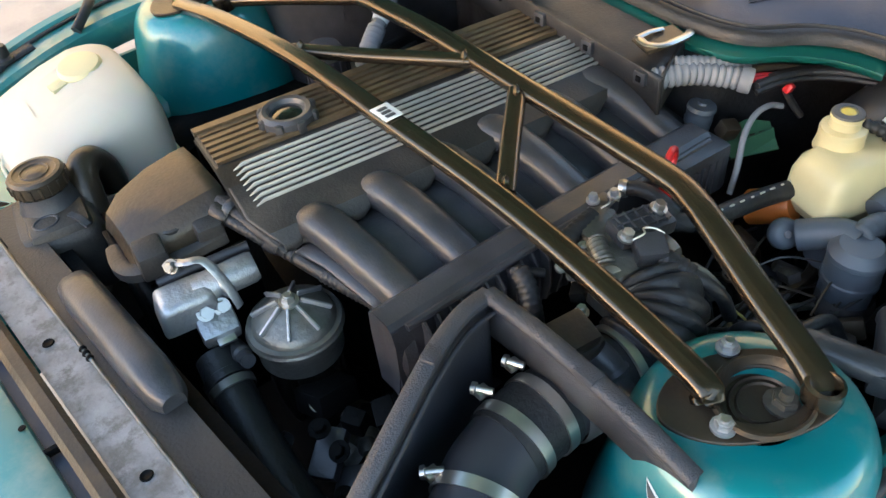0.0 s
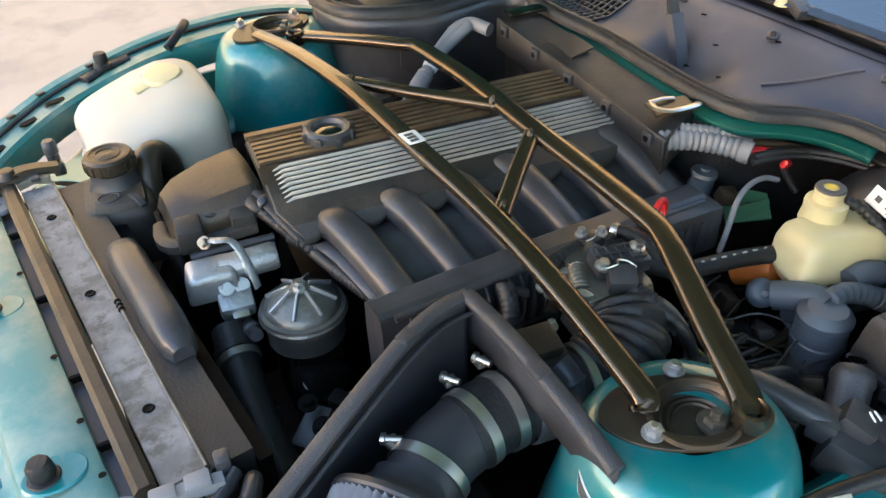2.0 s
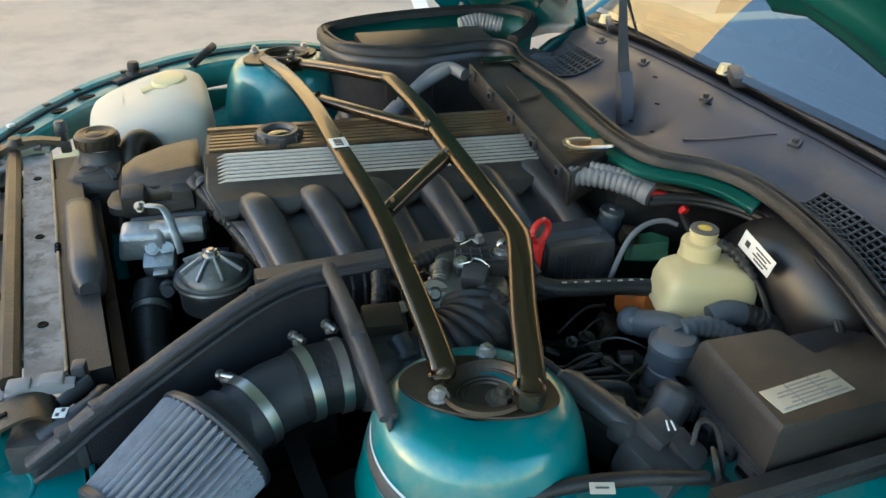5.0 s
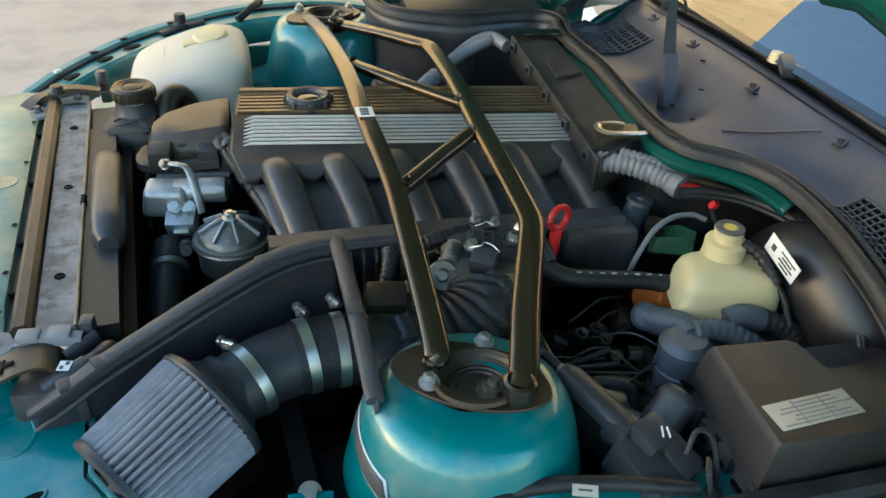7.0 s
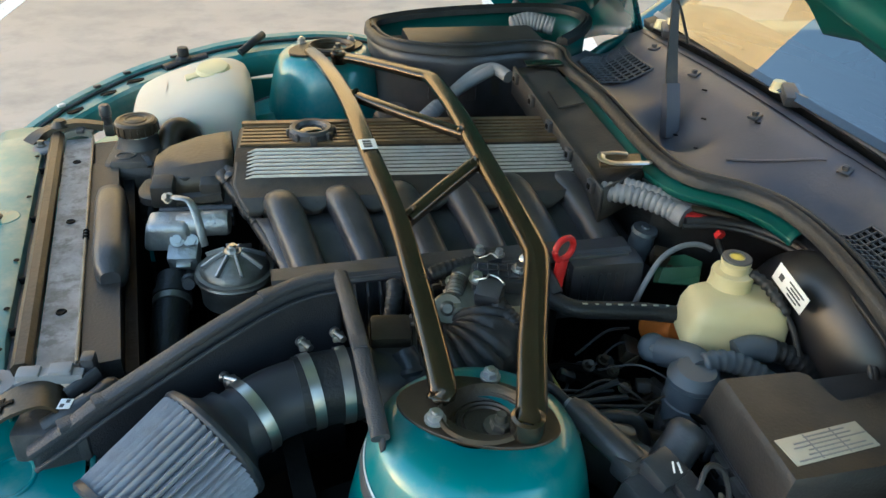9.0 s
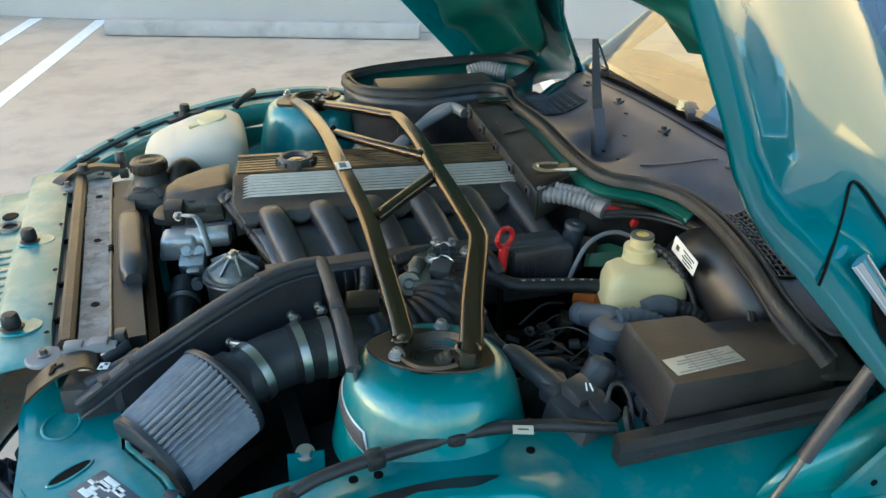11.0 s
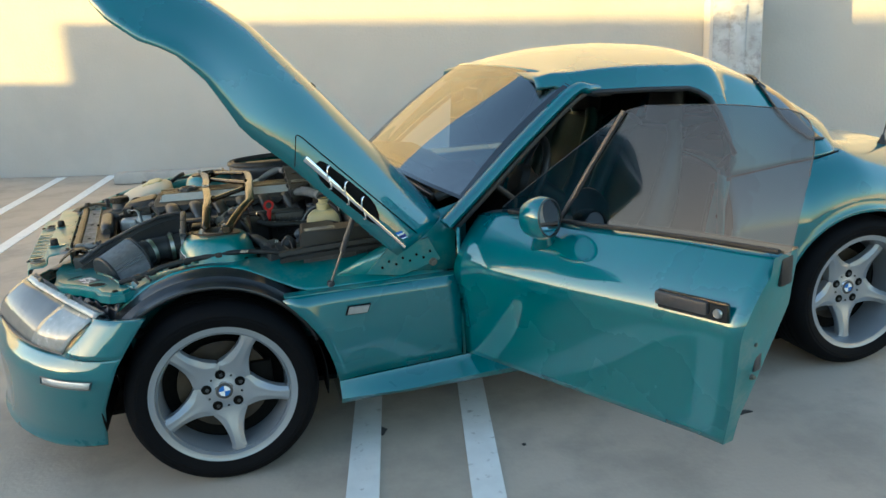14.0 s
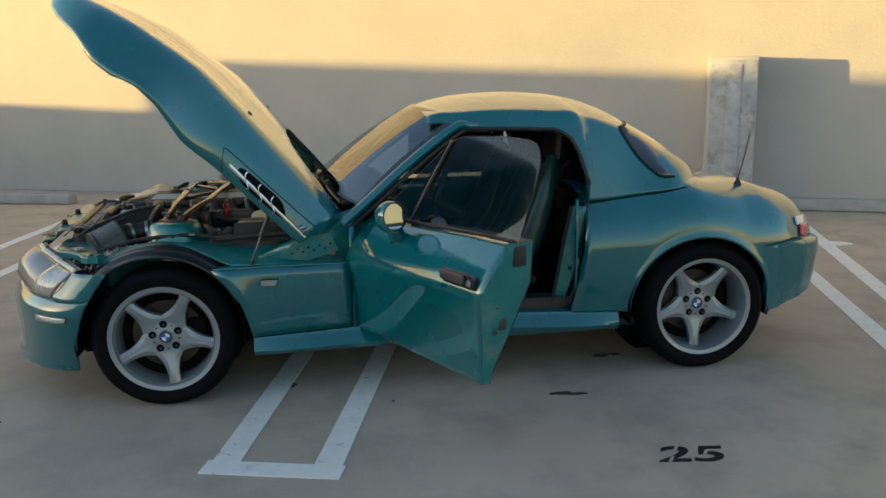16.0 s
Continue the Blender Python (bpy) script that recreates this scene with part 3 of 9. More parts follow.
# gill: sunk dark field, bright bar and cross fins, badge
gill = new("side_gill")
gill.parent = hood
for side in (-1, 1):
    def gp(x, z, out):
        p = on_hood(x, z, out)
        return (p.x, p.y if side < 0 else -p.y, p.z)
    rows = []
    for i in range(18):
        x = 0.352 + 0.258 * i / 17
        round_off = max(0.0, 1 - abs((i - 8.5) / 8.6) ** 6) ** 0.5
        low, high = 0.648 - 0.025 * round_off, 0.650 + lerp(i, [(0, 0.030), (17, 0.034)]) * round_off
        rows.append([gp(x + 0.85 * (0.652 - z), z, 0.0025) for z in [low + (high - low) * k / 6 for k in range(7)]])
    part("vent_field", loft(rows), DARK, gill, "black recessed vent", thick=0.002, offset=1)
    bar = [gp(0.309 + 0.430 * i / 14, 0.651 - 0.020 * i / 14, 0.009) for i in range(15)]
    part("bright_bar", sweep(bar, lambda t: ring(0.0050 * (1.0 - 0.35 * abs(2 * t - 1)), 0.0080 * (1.0 - 0.55 * t) + 0.0012, 8)), CHROME, gill, "chrome gill bar")
    for fx, fz in ((0.405, 0.6465), (0.479, 0.643), (0.551, 0.6395)):
        for way in (1, -1):
            tip = 0.034 if way > 0 else 0.022
            fin = [gp(fx - way * 0.004, fz, 0.008), gp(fx - way * 0.018, fz + way * 0.45 * tip, 0.012), gp(fx - way * 0.024, fz + way * 0.8 * tip, 0.010), gp(fx - way * 0.022, fz + way * tip, 0.004)]
            part("fin", sweep(spline(fin, 4), lambda t: ring(0.0030 + 0.0055 * (1 - t), 0.0030, 10)), CHROME, gill)
    for k, mt in enumerate((BLUE, WHITE, mat("dark_blue_enamel", (0.02, 0.03, 0.2), 0.3), CHROME)):
        part("badge_bar", sweep([gp(0.694 + 0.0085 * k + 0.006, 0.663, 0.004), gp(0.694 + 0.0085 * k - 0.006, 0.645, 0.004)], ring(0.0042, 0.003, 6)), mt, gill)
    seam = spline([gp(0.302 - 0.0085 * i, 0.612 + 0.0115 * i, 0.0022) for i in range(7)] + [gp(0.248, 0.687, 0.0022), gp(0.253, 0.692, 0.0022)] + [gp(0.268 + 0.024 * i, 0.694 - 0.0002 * i, 0.0022) for i in range(21)], 3)
    part("panel_seam", sweep(seam, ring(0.0016, 0.0016, 6)), DARK, gill)
for p in [Vector(hood_point(0.22, radians(a))) for a in (47.3, 132.7)]:
    part("washer_jet", block(0.022, 0.014, 0.008, Matrix.Translation(p + Vector((0, 0, -0.001))), 0.003), BLACK_PL, hood)
# grille surrounds and nose of the bonnet
for k in (-1, 1):
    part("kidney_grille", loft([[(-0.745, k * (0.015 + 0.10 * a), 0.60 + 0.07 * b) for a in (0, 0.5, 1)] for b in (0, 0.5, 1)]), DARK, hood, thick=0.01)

# front bumper
def arch_front(z):
    return lerp(z, [(0.12, -0.37), (0.19, -0.36), (0.318, -0.34), (0.465, -0.28), (0.55, -0.222), (0.617, -0.172)])


def bumper_point(ph, z, grow=0.0):
    """A point of the bumper's skin: elliptic in plan, proud along the crease, drawn in below the lamps."""
    xe = arch_front(z)
    s, c = math.sin(ph), max(0.0, math.cos(ph))
    off = lerp(z, [(0.145, 0.016), (0.16, 0.024), (0.18, 0.012), (0.30, 0.0), (0.40, 0.006), (0.435, 0.007), (0.455, 0.001), (0.475, -0.012), (0.50, -0.032)])
    off = off * (1 - abs(s) ** 10) + grow
    wide = lerp(z, [(0.14, 0.728), (0.19, 0.745), (0.3, 0.80), (0.43, 0.862), (0.617, 0.868)])
    y = (wide + off) * math.copysign(abs(s) ** 1.18, s)
    x = xe + (-0.795 - off - xe) * c ** 1.18
    return (x, y, z + 0.012 * s * s * max(0.0, (0.30 - z) / 0.155))


phs = [radians(-90 + 180 * i / 72) for i in range(73)]
zs = [0.148, 0.153, 0.160, 0.170, 0.185, 0.21, 0.26, 0.32, 0.36, 0.39, 0.41, 0.425, 0.437, 0.447, 0.457, 0.467, 0.477, 0.487, 0.497]
part("front_bumper", loft([[bumper_point(p, z) for p in phs] for z in zs], angle=50), TEAL, car, "smooth teal front bumper", thick=0.008)
LAMP_LOW = [(-0.690, 0.40, 0.548), (-0.655, 0.47, 0.538), (-0.600, 0.565, 0.522), (-0.525, 0.668, 0.508), (-0.441, 0.754, 0.500)]
LAMP_TOP = [(-0.592, 0.40, 0.662), (-0.546, 0.480, 0.652), (-0.480, 0.565, 0.632), (-0.417, 0.648, 0.615), (-0.332, 0.782, 0.606)]
for sgn in (-1, 1):
    # corner of the bumper between lamp and wheel arch
    up = []
    for i in range(9):
        v = i / 8
        z = 0.497 + 0.111 * v
        a = Vector(LAMP_LOW[-1]).lerp(Vector(LAMP_TOP[-1]), v) + Vector((-0.002, 0.003, -0.002 * (1 - v)))
        b = Vector(bumper_point(radians(90), z))
        out = Vector((-0.45, 0.9, 0)).normalized()
        row = []
        for k in range(15):
            q = k / 14
            p = a.lerp(b, q) + out * (0.030 - 0.008 * v) * math.sin(math.pi * q) ** 0.8
            row.append((p.x, sgn * p.y, p.z))
        up.append(row)
    up.append([(p[0], p[1] - sgn * 0.005, p[2] + 0.003) for p in up[-1]])
    up.append([(p[0] + 0.004, p[1] - sgn * 0.022, p[2] - 0.002) for p in up[-1]])
    part("bumper_corner", loft(up), TEAL, car, thick=0.006)
    # filler between the bumper's upper edge and the lamp
    gap = [[bumper_point(radians(sgn * (30 + 3.0 * k)), 0.497) for k in range(15)]]
    gap.append([(p[0] + 0.07, p[1] - sgn * 0.05, p[2] + 0.006) for p in gap[0]])
    part("lamp_shelf", loft(gap), BLACK_PL, car, thick=0.004)
    mk = [[Vector(bumper_point(radians(sgn * a), 0.416 + dz, 0.004)) for a in (60.5, 64.5, 68.5, 72.5, 76.5, 79.5)] for dz in (-0.012, 0.0, 0.012)]
    marker = part("side_marker", loft(mk), LENS_CLEAR, car, "clear white side marker lamp", thick=0.006)
    ends = [Vector(bumper_point(radians(sgn * a), 0.416 + dz, 0.003)) for a, dz in [(59.8, -0.014), (59.8, 0.014)] + [(59.8 + 2.9 * k, 0.0145) for k in range(1, 7)] + [(80.2, 0.014), (80.2, -0.014)] + [(80.2 - 2.9 * k, -0.0145) for k in range(1, 7)] + [(59.8, -0.014)]]
    part("marker_rim", sweep(ends, ring(0.0018, 0.0018, 6)), BLACK_PL, marker)

# headlights
for sgn in (-1, 1):
    lamp = new("headlight")
    lamp.parent = car
    lamp["label"] = "clouded clear headlight"
    lower = spline([(x, sgn * y, z) for x, y, z in LAMP_LOW], 6)
    upper = spline([(x, sgn * y, z) for x, y, z in LAMP_TOP], 6)
    rows, back = [], []
    out = Vector((-0.6, sgn * 0.65, 0.3)).normalized()
    for i, (a, b) in enumerate(zip(lower, upper)):
        q = i / (len(lower) - 1)
        rows.append([a.lerp(b, t) + out * (0.026 - 0.012 * q ** 3) * math.sin(math.pi * t) for t in [k / 8 for k in range(9)]])
        back.append([a.lerp(b, t) - out * (0.05 - 0.045 * q ** 3) * math.sin(math.pi * t) for t in [k / 8 for k in range(9)]])
    part("lens", loft(rows), LAMP_LENS, lamp, "clouded grey lens", thick=0.003)
    part("housing", loft(back), LENS_CLEAR, lamp, "silver reflector housing")
    cut_at = int(len(rows) * 0.66)
    corner = [[p + out * 0.002 for p in r] for r in rows[cut_at:]]
    part("corner_lens", loft(corner), LENS_HAZE, lamp, "bright ribbed corner lamp", thick=0.002)
    flange = [[p + Vector((0.002, -sgn * 0.001, 0.0)) for p in upper], [p + Vector((0.016, -sgn * 0.014, 0.010)) for p in upper], [p + Vector((0.028, -sgn * 0.024, 0.006)) for p in upper]]
    part("top_flange", loft(flange), LENS_HAZE, lamp, "clear plastic edge along the lamp's top", thick=0.003)
    part("rim_seal", sweep([p + Vector((0.030, -sgn * 0.026, 0.006)) for p in upper], ring(0.004, 0.004, 8)), BLACK_PL, lamp)
    part("rim_seal", sweep(lower, ring(0.003, 0.003, 8)), BLACK_PL, lamp)
    for q in (0.28, 0.70):
        p = upper[int(q * (len(upper) - 1))]
        part("clip", block(0.014, 0.010, 0.016, Matrix.Translation(p + Vector((0.018, -sgn * 0.016, 0.006))) @ pose(0, 0, 0, 0, 0, 40 * sgn), 0.002), ALU_DULL, lamp)

# lower wing panel behind the wheel, sills, wheel liners
for sgn in (-1, 1):
    edge = [(0.232, 0.593), (0.30, 0.515), (0.345, 0.45), (0.375, 0.36), (0.39, 0.284)]
    rows = []
    for i in range(9):
        t = i / 8
        z = 0.593 + (0.284 - 0.593) * t
        x0 = float(np.interp(-z, [-e[1] for e in edge], [e[0] for e in edge]))
        zr = 0.593 + (0.304 - 0.593) * t
        row = []
        for k in range(13):
            q = k / 12
            x = x0 + (0.822 - x0) * q
            zz = z + (zr - z) * q
            y = 0.800 + 0.014 * math.sin(math.pi * min(1, (zz - 0.28) / 0.33)) + 0.014 * math.exp(-q * 9)
            row.append((x, sgn * y, zz))
        rows.append(row)
    wing = part("wing_panel", loft(rows), TEAL, car, "smooth teal lower wing", thick=0.02 * 1.0, offset=-1)
    part("top_flange", block(0.58, 0.05, 0.006, pose(0.53, sgn * 0.775, 0.590), 0.002), TEAL_BAY, wing)
    rep = slab([(-0.036, -0.012), (0.030, -0.012), (0.040, 0.012), (-0.028, 0.012)], 0, 0.008, None, 0.003)
    r_at = pose(0.47, sgn * 0.818, 0.527, 90 if sgn < 0 else -90, 0, 0)
    part("side_repeater", rep, LENS_HAZE, wing, "clear side indicator lamp", m=r_at)
    part("repeater_rim", slab([(-0.041, -0.015), (0.033, -0.015), (0.045, 0.015), (-0.031, 0.015)], -0.004, 0.0008, None, 0.0006), DARK, wing, m=r_at)
    # sill with a bulged skirt
    sill_rows = []
    for i in range(40):
        x = 0.39 + (2.06 - 0.39) * i / 39
        b = 0.030 * min(1, (x - 0.39) / 0.25 + 0.1) * min(1, (2.06 - x) / 0.2 + 0.1)
        zt = lerp(x, [(0.39, 0.281), (0.82, 0.302), (1.5, 0.325), (2.06, 0.298)])
        zb = lerp(x, [(0.39, 0.192), (1.0, 0.200), (2.06, 0.205)])
        sec = [(0.60, zt), (0.775, zt), (0.800, zt - 0.004), (0.806, zt - 0.02), (0.812 + b, zt - 0.045), (0.816 + b * 1.3, zt - 0.06), (0.812 + b, zb + 0.022), (0.80, zb + 0.004), (0.78, zb), (0.60, zb)]
        sill_rows.append([(x, sgn * y, z) for y, z in sec])
    part("sill", loft(sill_rows, True, True, 50), TEAL, car, "teal sill with a bulged skirt")
    # front wheel housing: ribbed liner band and dark well
    band = []
    for i in range(41):
        a = radians(22 + 138 * i / 40)
        prof = [(0.80, 0.352), (0.795, 0.362), (0.775, 0.366), (0.765, 0.372), (0.755, 0.384), (0.735, 0.388), (0.725, 0.394), (0.70, 0.398), (0.66, 0.400)]
        band.append([(r * math.cos(a) * 1.0, sgn * y, HUB_Z + r * math.sin(a)) for y, r in prof])
    part("wheel_liner", loft(band, angle=25), LINER, car, "shiny black ribbed wheel arch liner", thick=0.004)
    # near-black wells and backs: the arch's inner shade is put into the colour
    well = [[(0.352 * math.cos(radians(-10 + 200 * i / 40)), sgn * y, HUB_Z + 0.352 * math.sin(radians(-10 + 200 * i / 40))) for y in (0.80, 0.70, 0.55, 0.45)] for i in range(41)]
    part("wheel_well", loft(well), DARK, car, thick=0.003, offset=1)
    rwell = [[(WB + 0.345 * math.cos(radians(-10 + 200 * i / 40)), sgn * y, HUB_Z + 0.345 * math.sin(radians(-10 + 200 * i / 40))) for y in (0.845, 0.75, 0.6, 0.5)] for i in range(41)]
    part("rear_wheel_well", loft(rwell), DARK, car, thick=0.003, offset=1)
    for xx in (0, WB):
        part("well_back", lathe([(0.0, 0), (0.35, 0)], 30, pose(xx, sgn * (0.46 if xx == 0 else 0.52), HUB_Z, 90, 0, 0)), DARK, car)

# rear body, both flanks and deck
def rear_wide(x):
    return lerp(x, [(1.86, 0.815), (2.1, 0.835), (2.446, 0.872), (2.7, 0.868), (2.85, 0.845), (2.98, 0.79), (3.06, 0.71), (3.12, 0.62), (3.165, 0.50), (3.185, 0.35)])


def rear_low(x):
    a = abs(x - WB)
    if a < 0.335:
        return max(0.24, HUB_Z + math.sqrt(0.335 ** 2 - a * a))
    return lerp(x, [(1.86, 0.30), (2.11, 0.295), (2.78, 0.25), (2.9, 0.285), (3.1, 0.33), (3.185, 0.38)])


def rear_deck(x):
    return lerp(x, [(1.86, 0.87), (2.1, 0.89), (2.3, 0.912), (2.42, 0.915), (2.5, 0.895), (2.6, 0.878), (2.8, 0.862), (3.0, 0.805), (3.07, 0.765), (3.13, 0.70), (3.185, 0.60)])


@functools.lru_cache(None)
def rear_point(x, v):
    """v 0 at the lower near edge, 1 at the centre line."""
    w, lo, top = rear_wide(x), rear_low(x), rear_deck(x)
    zs = min(0.56, top - 0.06)
    zs = max(zs, lo + 0.02) if lo < top - 0.08 else zs
    if v < 0.4:
        z = lo + (zs - lo) * v / 0.4
        y = w
    else:
        a = (v - 0.4) / 0.6 * math.pi / 2
        s = math.sin(a)
        z = zs + (top - zs) * s ** 0.95
        y = w * max(0.0, math.cos(a)) ** 0.36 if v < 1 else 0.0
    y -= 0.030 * max(0, (0.45 - z) / 0.3) * min(1, y / w)
    if v < 0.6:
        y += 0.007 * math.exp(-((math.hypot(x - WB, z - HUB_Z) - 0.343) / 0.014) ** 2)
    return y, z


@functools.lru_cache(None)
def rear_side(x, z):
    """Half width of the body at a height."""
    v = min(((abs(rear_point(x, j / 160)[1] - z), j / 160) for j in range(161)))[1]
    return rear_point(x, v)[0]


rx = sorted(set([1.86, 1.90, 1.95, 2.0, 2.05, 2.09] + [WB + 0.336 * math.cos(radians(a)) for a in range(0, 181, 6)] + [2.79, 2.82, 2.86, 2.9, 2.94, 2.98, 3.02, 3.05, 3.08, 3.11, 3.14, 3.16, 3.175, 3.185]))
vs = [i / 60 for i in range(61)]
for sgn in (-1, 1):
    flank = []
    for x in rx:
        row = []
        for v in vs:
            y, z = rear_point(x, v)
            lean = lerp(z, [(0.30, -0.03), (0.45, 0.0), (0.62, 0.032), (0.80, 0.055)]) * max(0.0, (2.05 - x) / 0.19)
            row.append((x + lean, sgn * y, z))
        flank.append(row)
    q = part("rear_quarter", loft(flank, angle=45), TEAL, car, "curved teal rear wing and tail", thick=0.012)
    tl = new("tail_lamp")
    tl.parent = car
    def lampface(x0, x1, z0, z1, lift=0.008):
        rows = []
        for i in range(7):
            x = x0 + (x1 - x0) * i / 6
            row = []
            for k in range(6):
                z = z0 + (z1 - z0) * k / 5
                best = min(((abs(rear_point(x, v)[1] - z), v) for v in [j / 200 for j in range(201)]))[1]
                y, zz = rear_point(x, best)
                row.append((x + lift, sgn * (y + lift), zz))
            rows.append(row)
        return loft(rows)
    # bumper moulding standing proud of the tail
    bump = []
    for i in range(26):
        q = i / 25
        x = 2.772 + (3.215 - 2.772) * math.sin(q * math.pi / 2)
        zt = lerp(x, [(2.74, 0.580), (2.94, 0.600), (3.10, 0.585), (3.215, 0.560)])
        xx = min(x, 3.185)
        wide = lerp(x, [(2.74, 0.868), (2.85, 0.850), (2.98, 0.800), (3.08, 0.735), (3.14, 0.665), (3.19, 0.54), (3.205, 0.45), (3.215, 0.34)])
        zb = max(rear_low(xx) - 0.004, 0.2)
        g = -0.012 + 0.030 * min(1, max(0, (x - 2.772) / 0.22))
        sec = [(wide - 0.05, zt - 0.002), (wide - 0.012, zt), (wide + g * 0.6, zt - 0.008), (wide + g, zt - 0.03), (wide + g * 0.9, zt - 0.09)]
        sec += [(wide + g * 0.8 - 0.035 * f ** 1.5, zt - 0.09 + (zb - zt + 0.09) * f) for f in (0.25, 0.5, 0.75, 1)] + [(wide - 0.07, zb)]
        bump.append([(x, sgn * yy, z) for yy, z in sec])
    part("rear_bumper", loft(bump, angle=50), TEAL, car, "smooth teal rear bumper", thick=0.006)
    part("red_lens", lampface(2.955, 3.06, 0.606, 0.66), LENS_RED, tl, "red rear lamp lens", thick=0.006)
    part("clear_lens", lampface(2.935, 3.04, 0.663, 0.70), LENS_CLEAR, tl, "clear indicator lens", thick=0.006)
    seam = [(x, sgn * (rear_side(x, z) + 0.004), z) for x, z in [(2.745, 0.583), (2.80, 0.588), (2.86, 0.595), (2.94, 0.603)]]
    part("bumper_seam", sweep(spline(seam, 6), ring(0.002, 0.002, 6)), DARK, car)
part("tail_panel", loft([[(3.184 if z > 0.57 else 3.214, y, z) for y in (-0.36, 0, 0.36)] for z in (0.36, 0.48, 0.565, 0.60, 0.66)]), TEAL, car, thick=0.01)
ant = new("antenna")
ant.parent = car
a0 = Vector((2.725, -0.62, rear_deck(2.725) - 0.075))
ant_v = min(((abs(rear_point(2.725, j / 160)[0] - 0.62), j / 160) for j in range(80, 161)))[1]
a0.z = rear_point(2.725, ant_v)[1] + 0.006
part("foot", lathe([(0.0, 0.03), (0.006, 0.03), (0.010, 0.012), (0.018, 0.0), (0.019, -0.012)], 16, Matrix.Translation(a0)), RUBBER, ant)
part("mast", tube([a0 + Vector((0, 0, 0.02)), a0 + Vector((0.025, 0, 0.12)), a0 + Vector((0.048, 0, 0.235))], 0.0035, n=8), BLACK_PL, ant, "short black rod")
# ---- cabin ----
# scuttle side plates between wing and screen pillar
for sgn in (-1, 1):
    rows = [[(x, sgn * y, z) for x, y, z in r] for r in (
        [(0.40, 0.72, 0.61), (0.60, 0.73, 0.615), (0.83, 0.75, 0.60)],
        [(0.50, 0.70, 0.66), (0.66, 0.71, 0.70), (0.84, 0.73, 0.72)],
        [(0.60, 0.68, 0.70), (0.72, 0.69, 0.78), (0.86, 0.70, 0.82)])]
    part("scuttle_side", loft(rows), TEAL_BAY, car, thick=0.02)
    part("hinge_plate", slab([(0.52, 0.62), (0.60, 0.70), (0.74, 0.72), (0.78, 0.64), (0.64, 0.60)], -0.004, 0.004, pose(0, sgn * 0.742, 0, 90, 0, 0), 0.001), TEAL_BAY, car)
    for k in range(8):
        part("plate_hole", lathe([(0, 0.0012), (0.0048, 0.0012), (0.0048, 0)], 12, pose(0.575 + 0.024 * k, sgn * 0.7475, 0.636 + 0.016 * (k % 2) + 0.003 * k, 90 if sgn < 0 else -90, 0, 0)), DARK, car)
part("hinge_bolt", bolt((0.751, -0.748, 0.634), (0, -1, 0)), ALU_DULL, car)

# windscreen frame and glass
base_c = [(0.885, -0.725, 0.825), (0.786, -0.58, 0.868), (0.713, -0.30, 0.902), (0.698, 0.0, 0.907), (0.713, 0.30, 0.902), (0.786, 0.58, 0.868), (0.885, 0.725, 0.825)]
head_c = [(1.325, -0.640, 1.175), (1.255, -0.50, 1.232), (1.221, -0.25, 1.248), (1.212, 0.0, 1.250), (1.221, 0.25, 1.248), (1.255, 0.50, 1.232), (1.325, 0.640, 1.175)]
lo, hi = spline(base_c, 6), spline(head_c, 6)
rows = [[a.lerp(b, t) + Vector((-0.25, 0, 0.25)) * 0.06 * math.sin(math.pi * t) for t in [i / 10 for i in range(11)]] for a, b in zip(lo, hi)]
ws = new("windscreen")
ws.parent = car
wg = part("glass", loft(rows), GLASS, ws, "raked clear windscreen")
wg.visible_shadow = False
band = [[Vector(p) + Vector((-0.004, 0, 0.003)) for p in (r[0], r[0].lerp(r[1], 0.22))] for r in rows]
part("base_band", loft(band), BAND, ws, "black ceramic band")
part("side_band", loft([[Vector(p) + Vector((-0.003, 0, 0.003)) for p in r] for r in (rows[0], [q.lerp(w, 0.5) for q, w in zip(rows[0], rows[1])], rows[1])]), BAND, ws)
part("header_rail", sweep([p + Vector((0.004, 0, -0.008)) for p in hi], ring(0.016, 0.009, 10)), TEAL, ws)
for sgn in (-1, 1):
    pil = [(0.80, sgn * 0.760, 0.760), (0.90, sgn * 0.745, 0.842), (1.10, sgn * 0.705, 1.005), (1.318, sgn * 0.647, 1.156), (1.39, sgn * 0.637, 1.164), (1.45, sgn * 0.634, 1.162)]
    part("screen_pillar", sweep(spline(pil, 8), lambda t: ring(lerp(t, [(0, 0.034), (0.78, 0.031), (0.88, 0.020), (1, 0.012)]), lerp(t, [(0, 0.022), (0.78, 0.021), (0.88, 0.016), (1, 0.010)]), 12)), TEAL, ws, "teal screen pillar")
    part("pillar_seal", sweep([Vector(p) + Vector((0.030, 0, -0.022)) for p in spline(pil, 8)], ring(0.008, 0.010, 8)), RUBBER, ws)
part("interior_mirror", block(0.03, 0.20, 0.055, pose(1.16, 0.0, 1.10), 0.015), BLACK_PL, car)

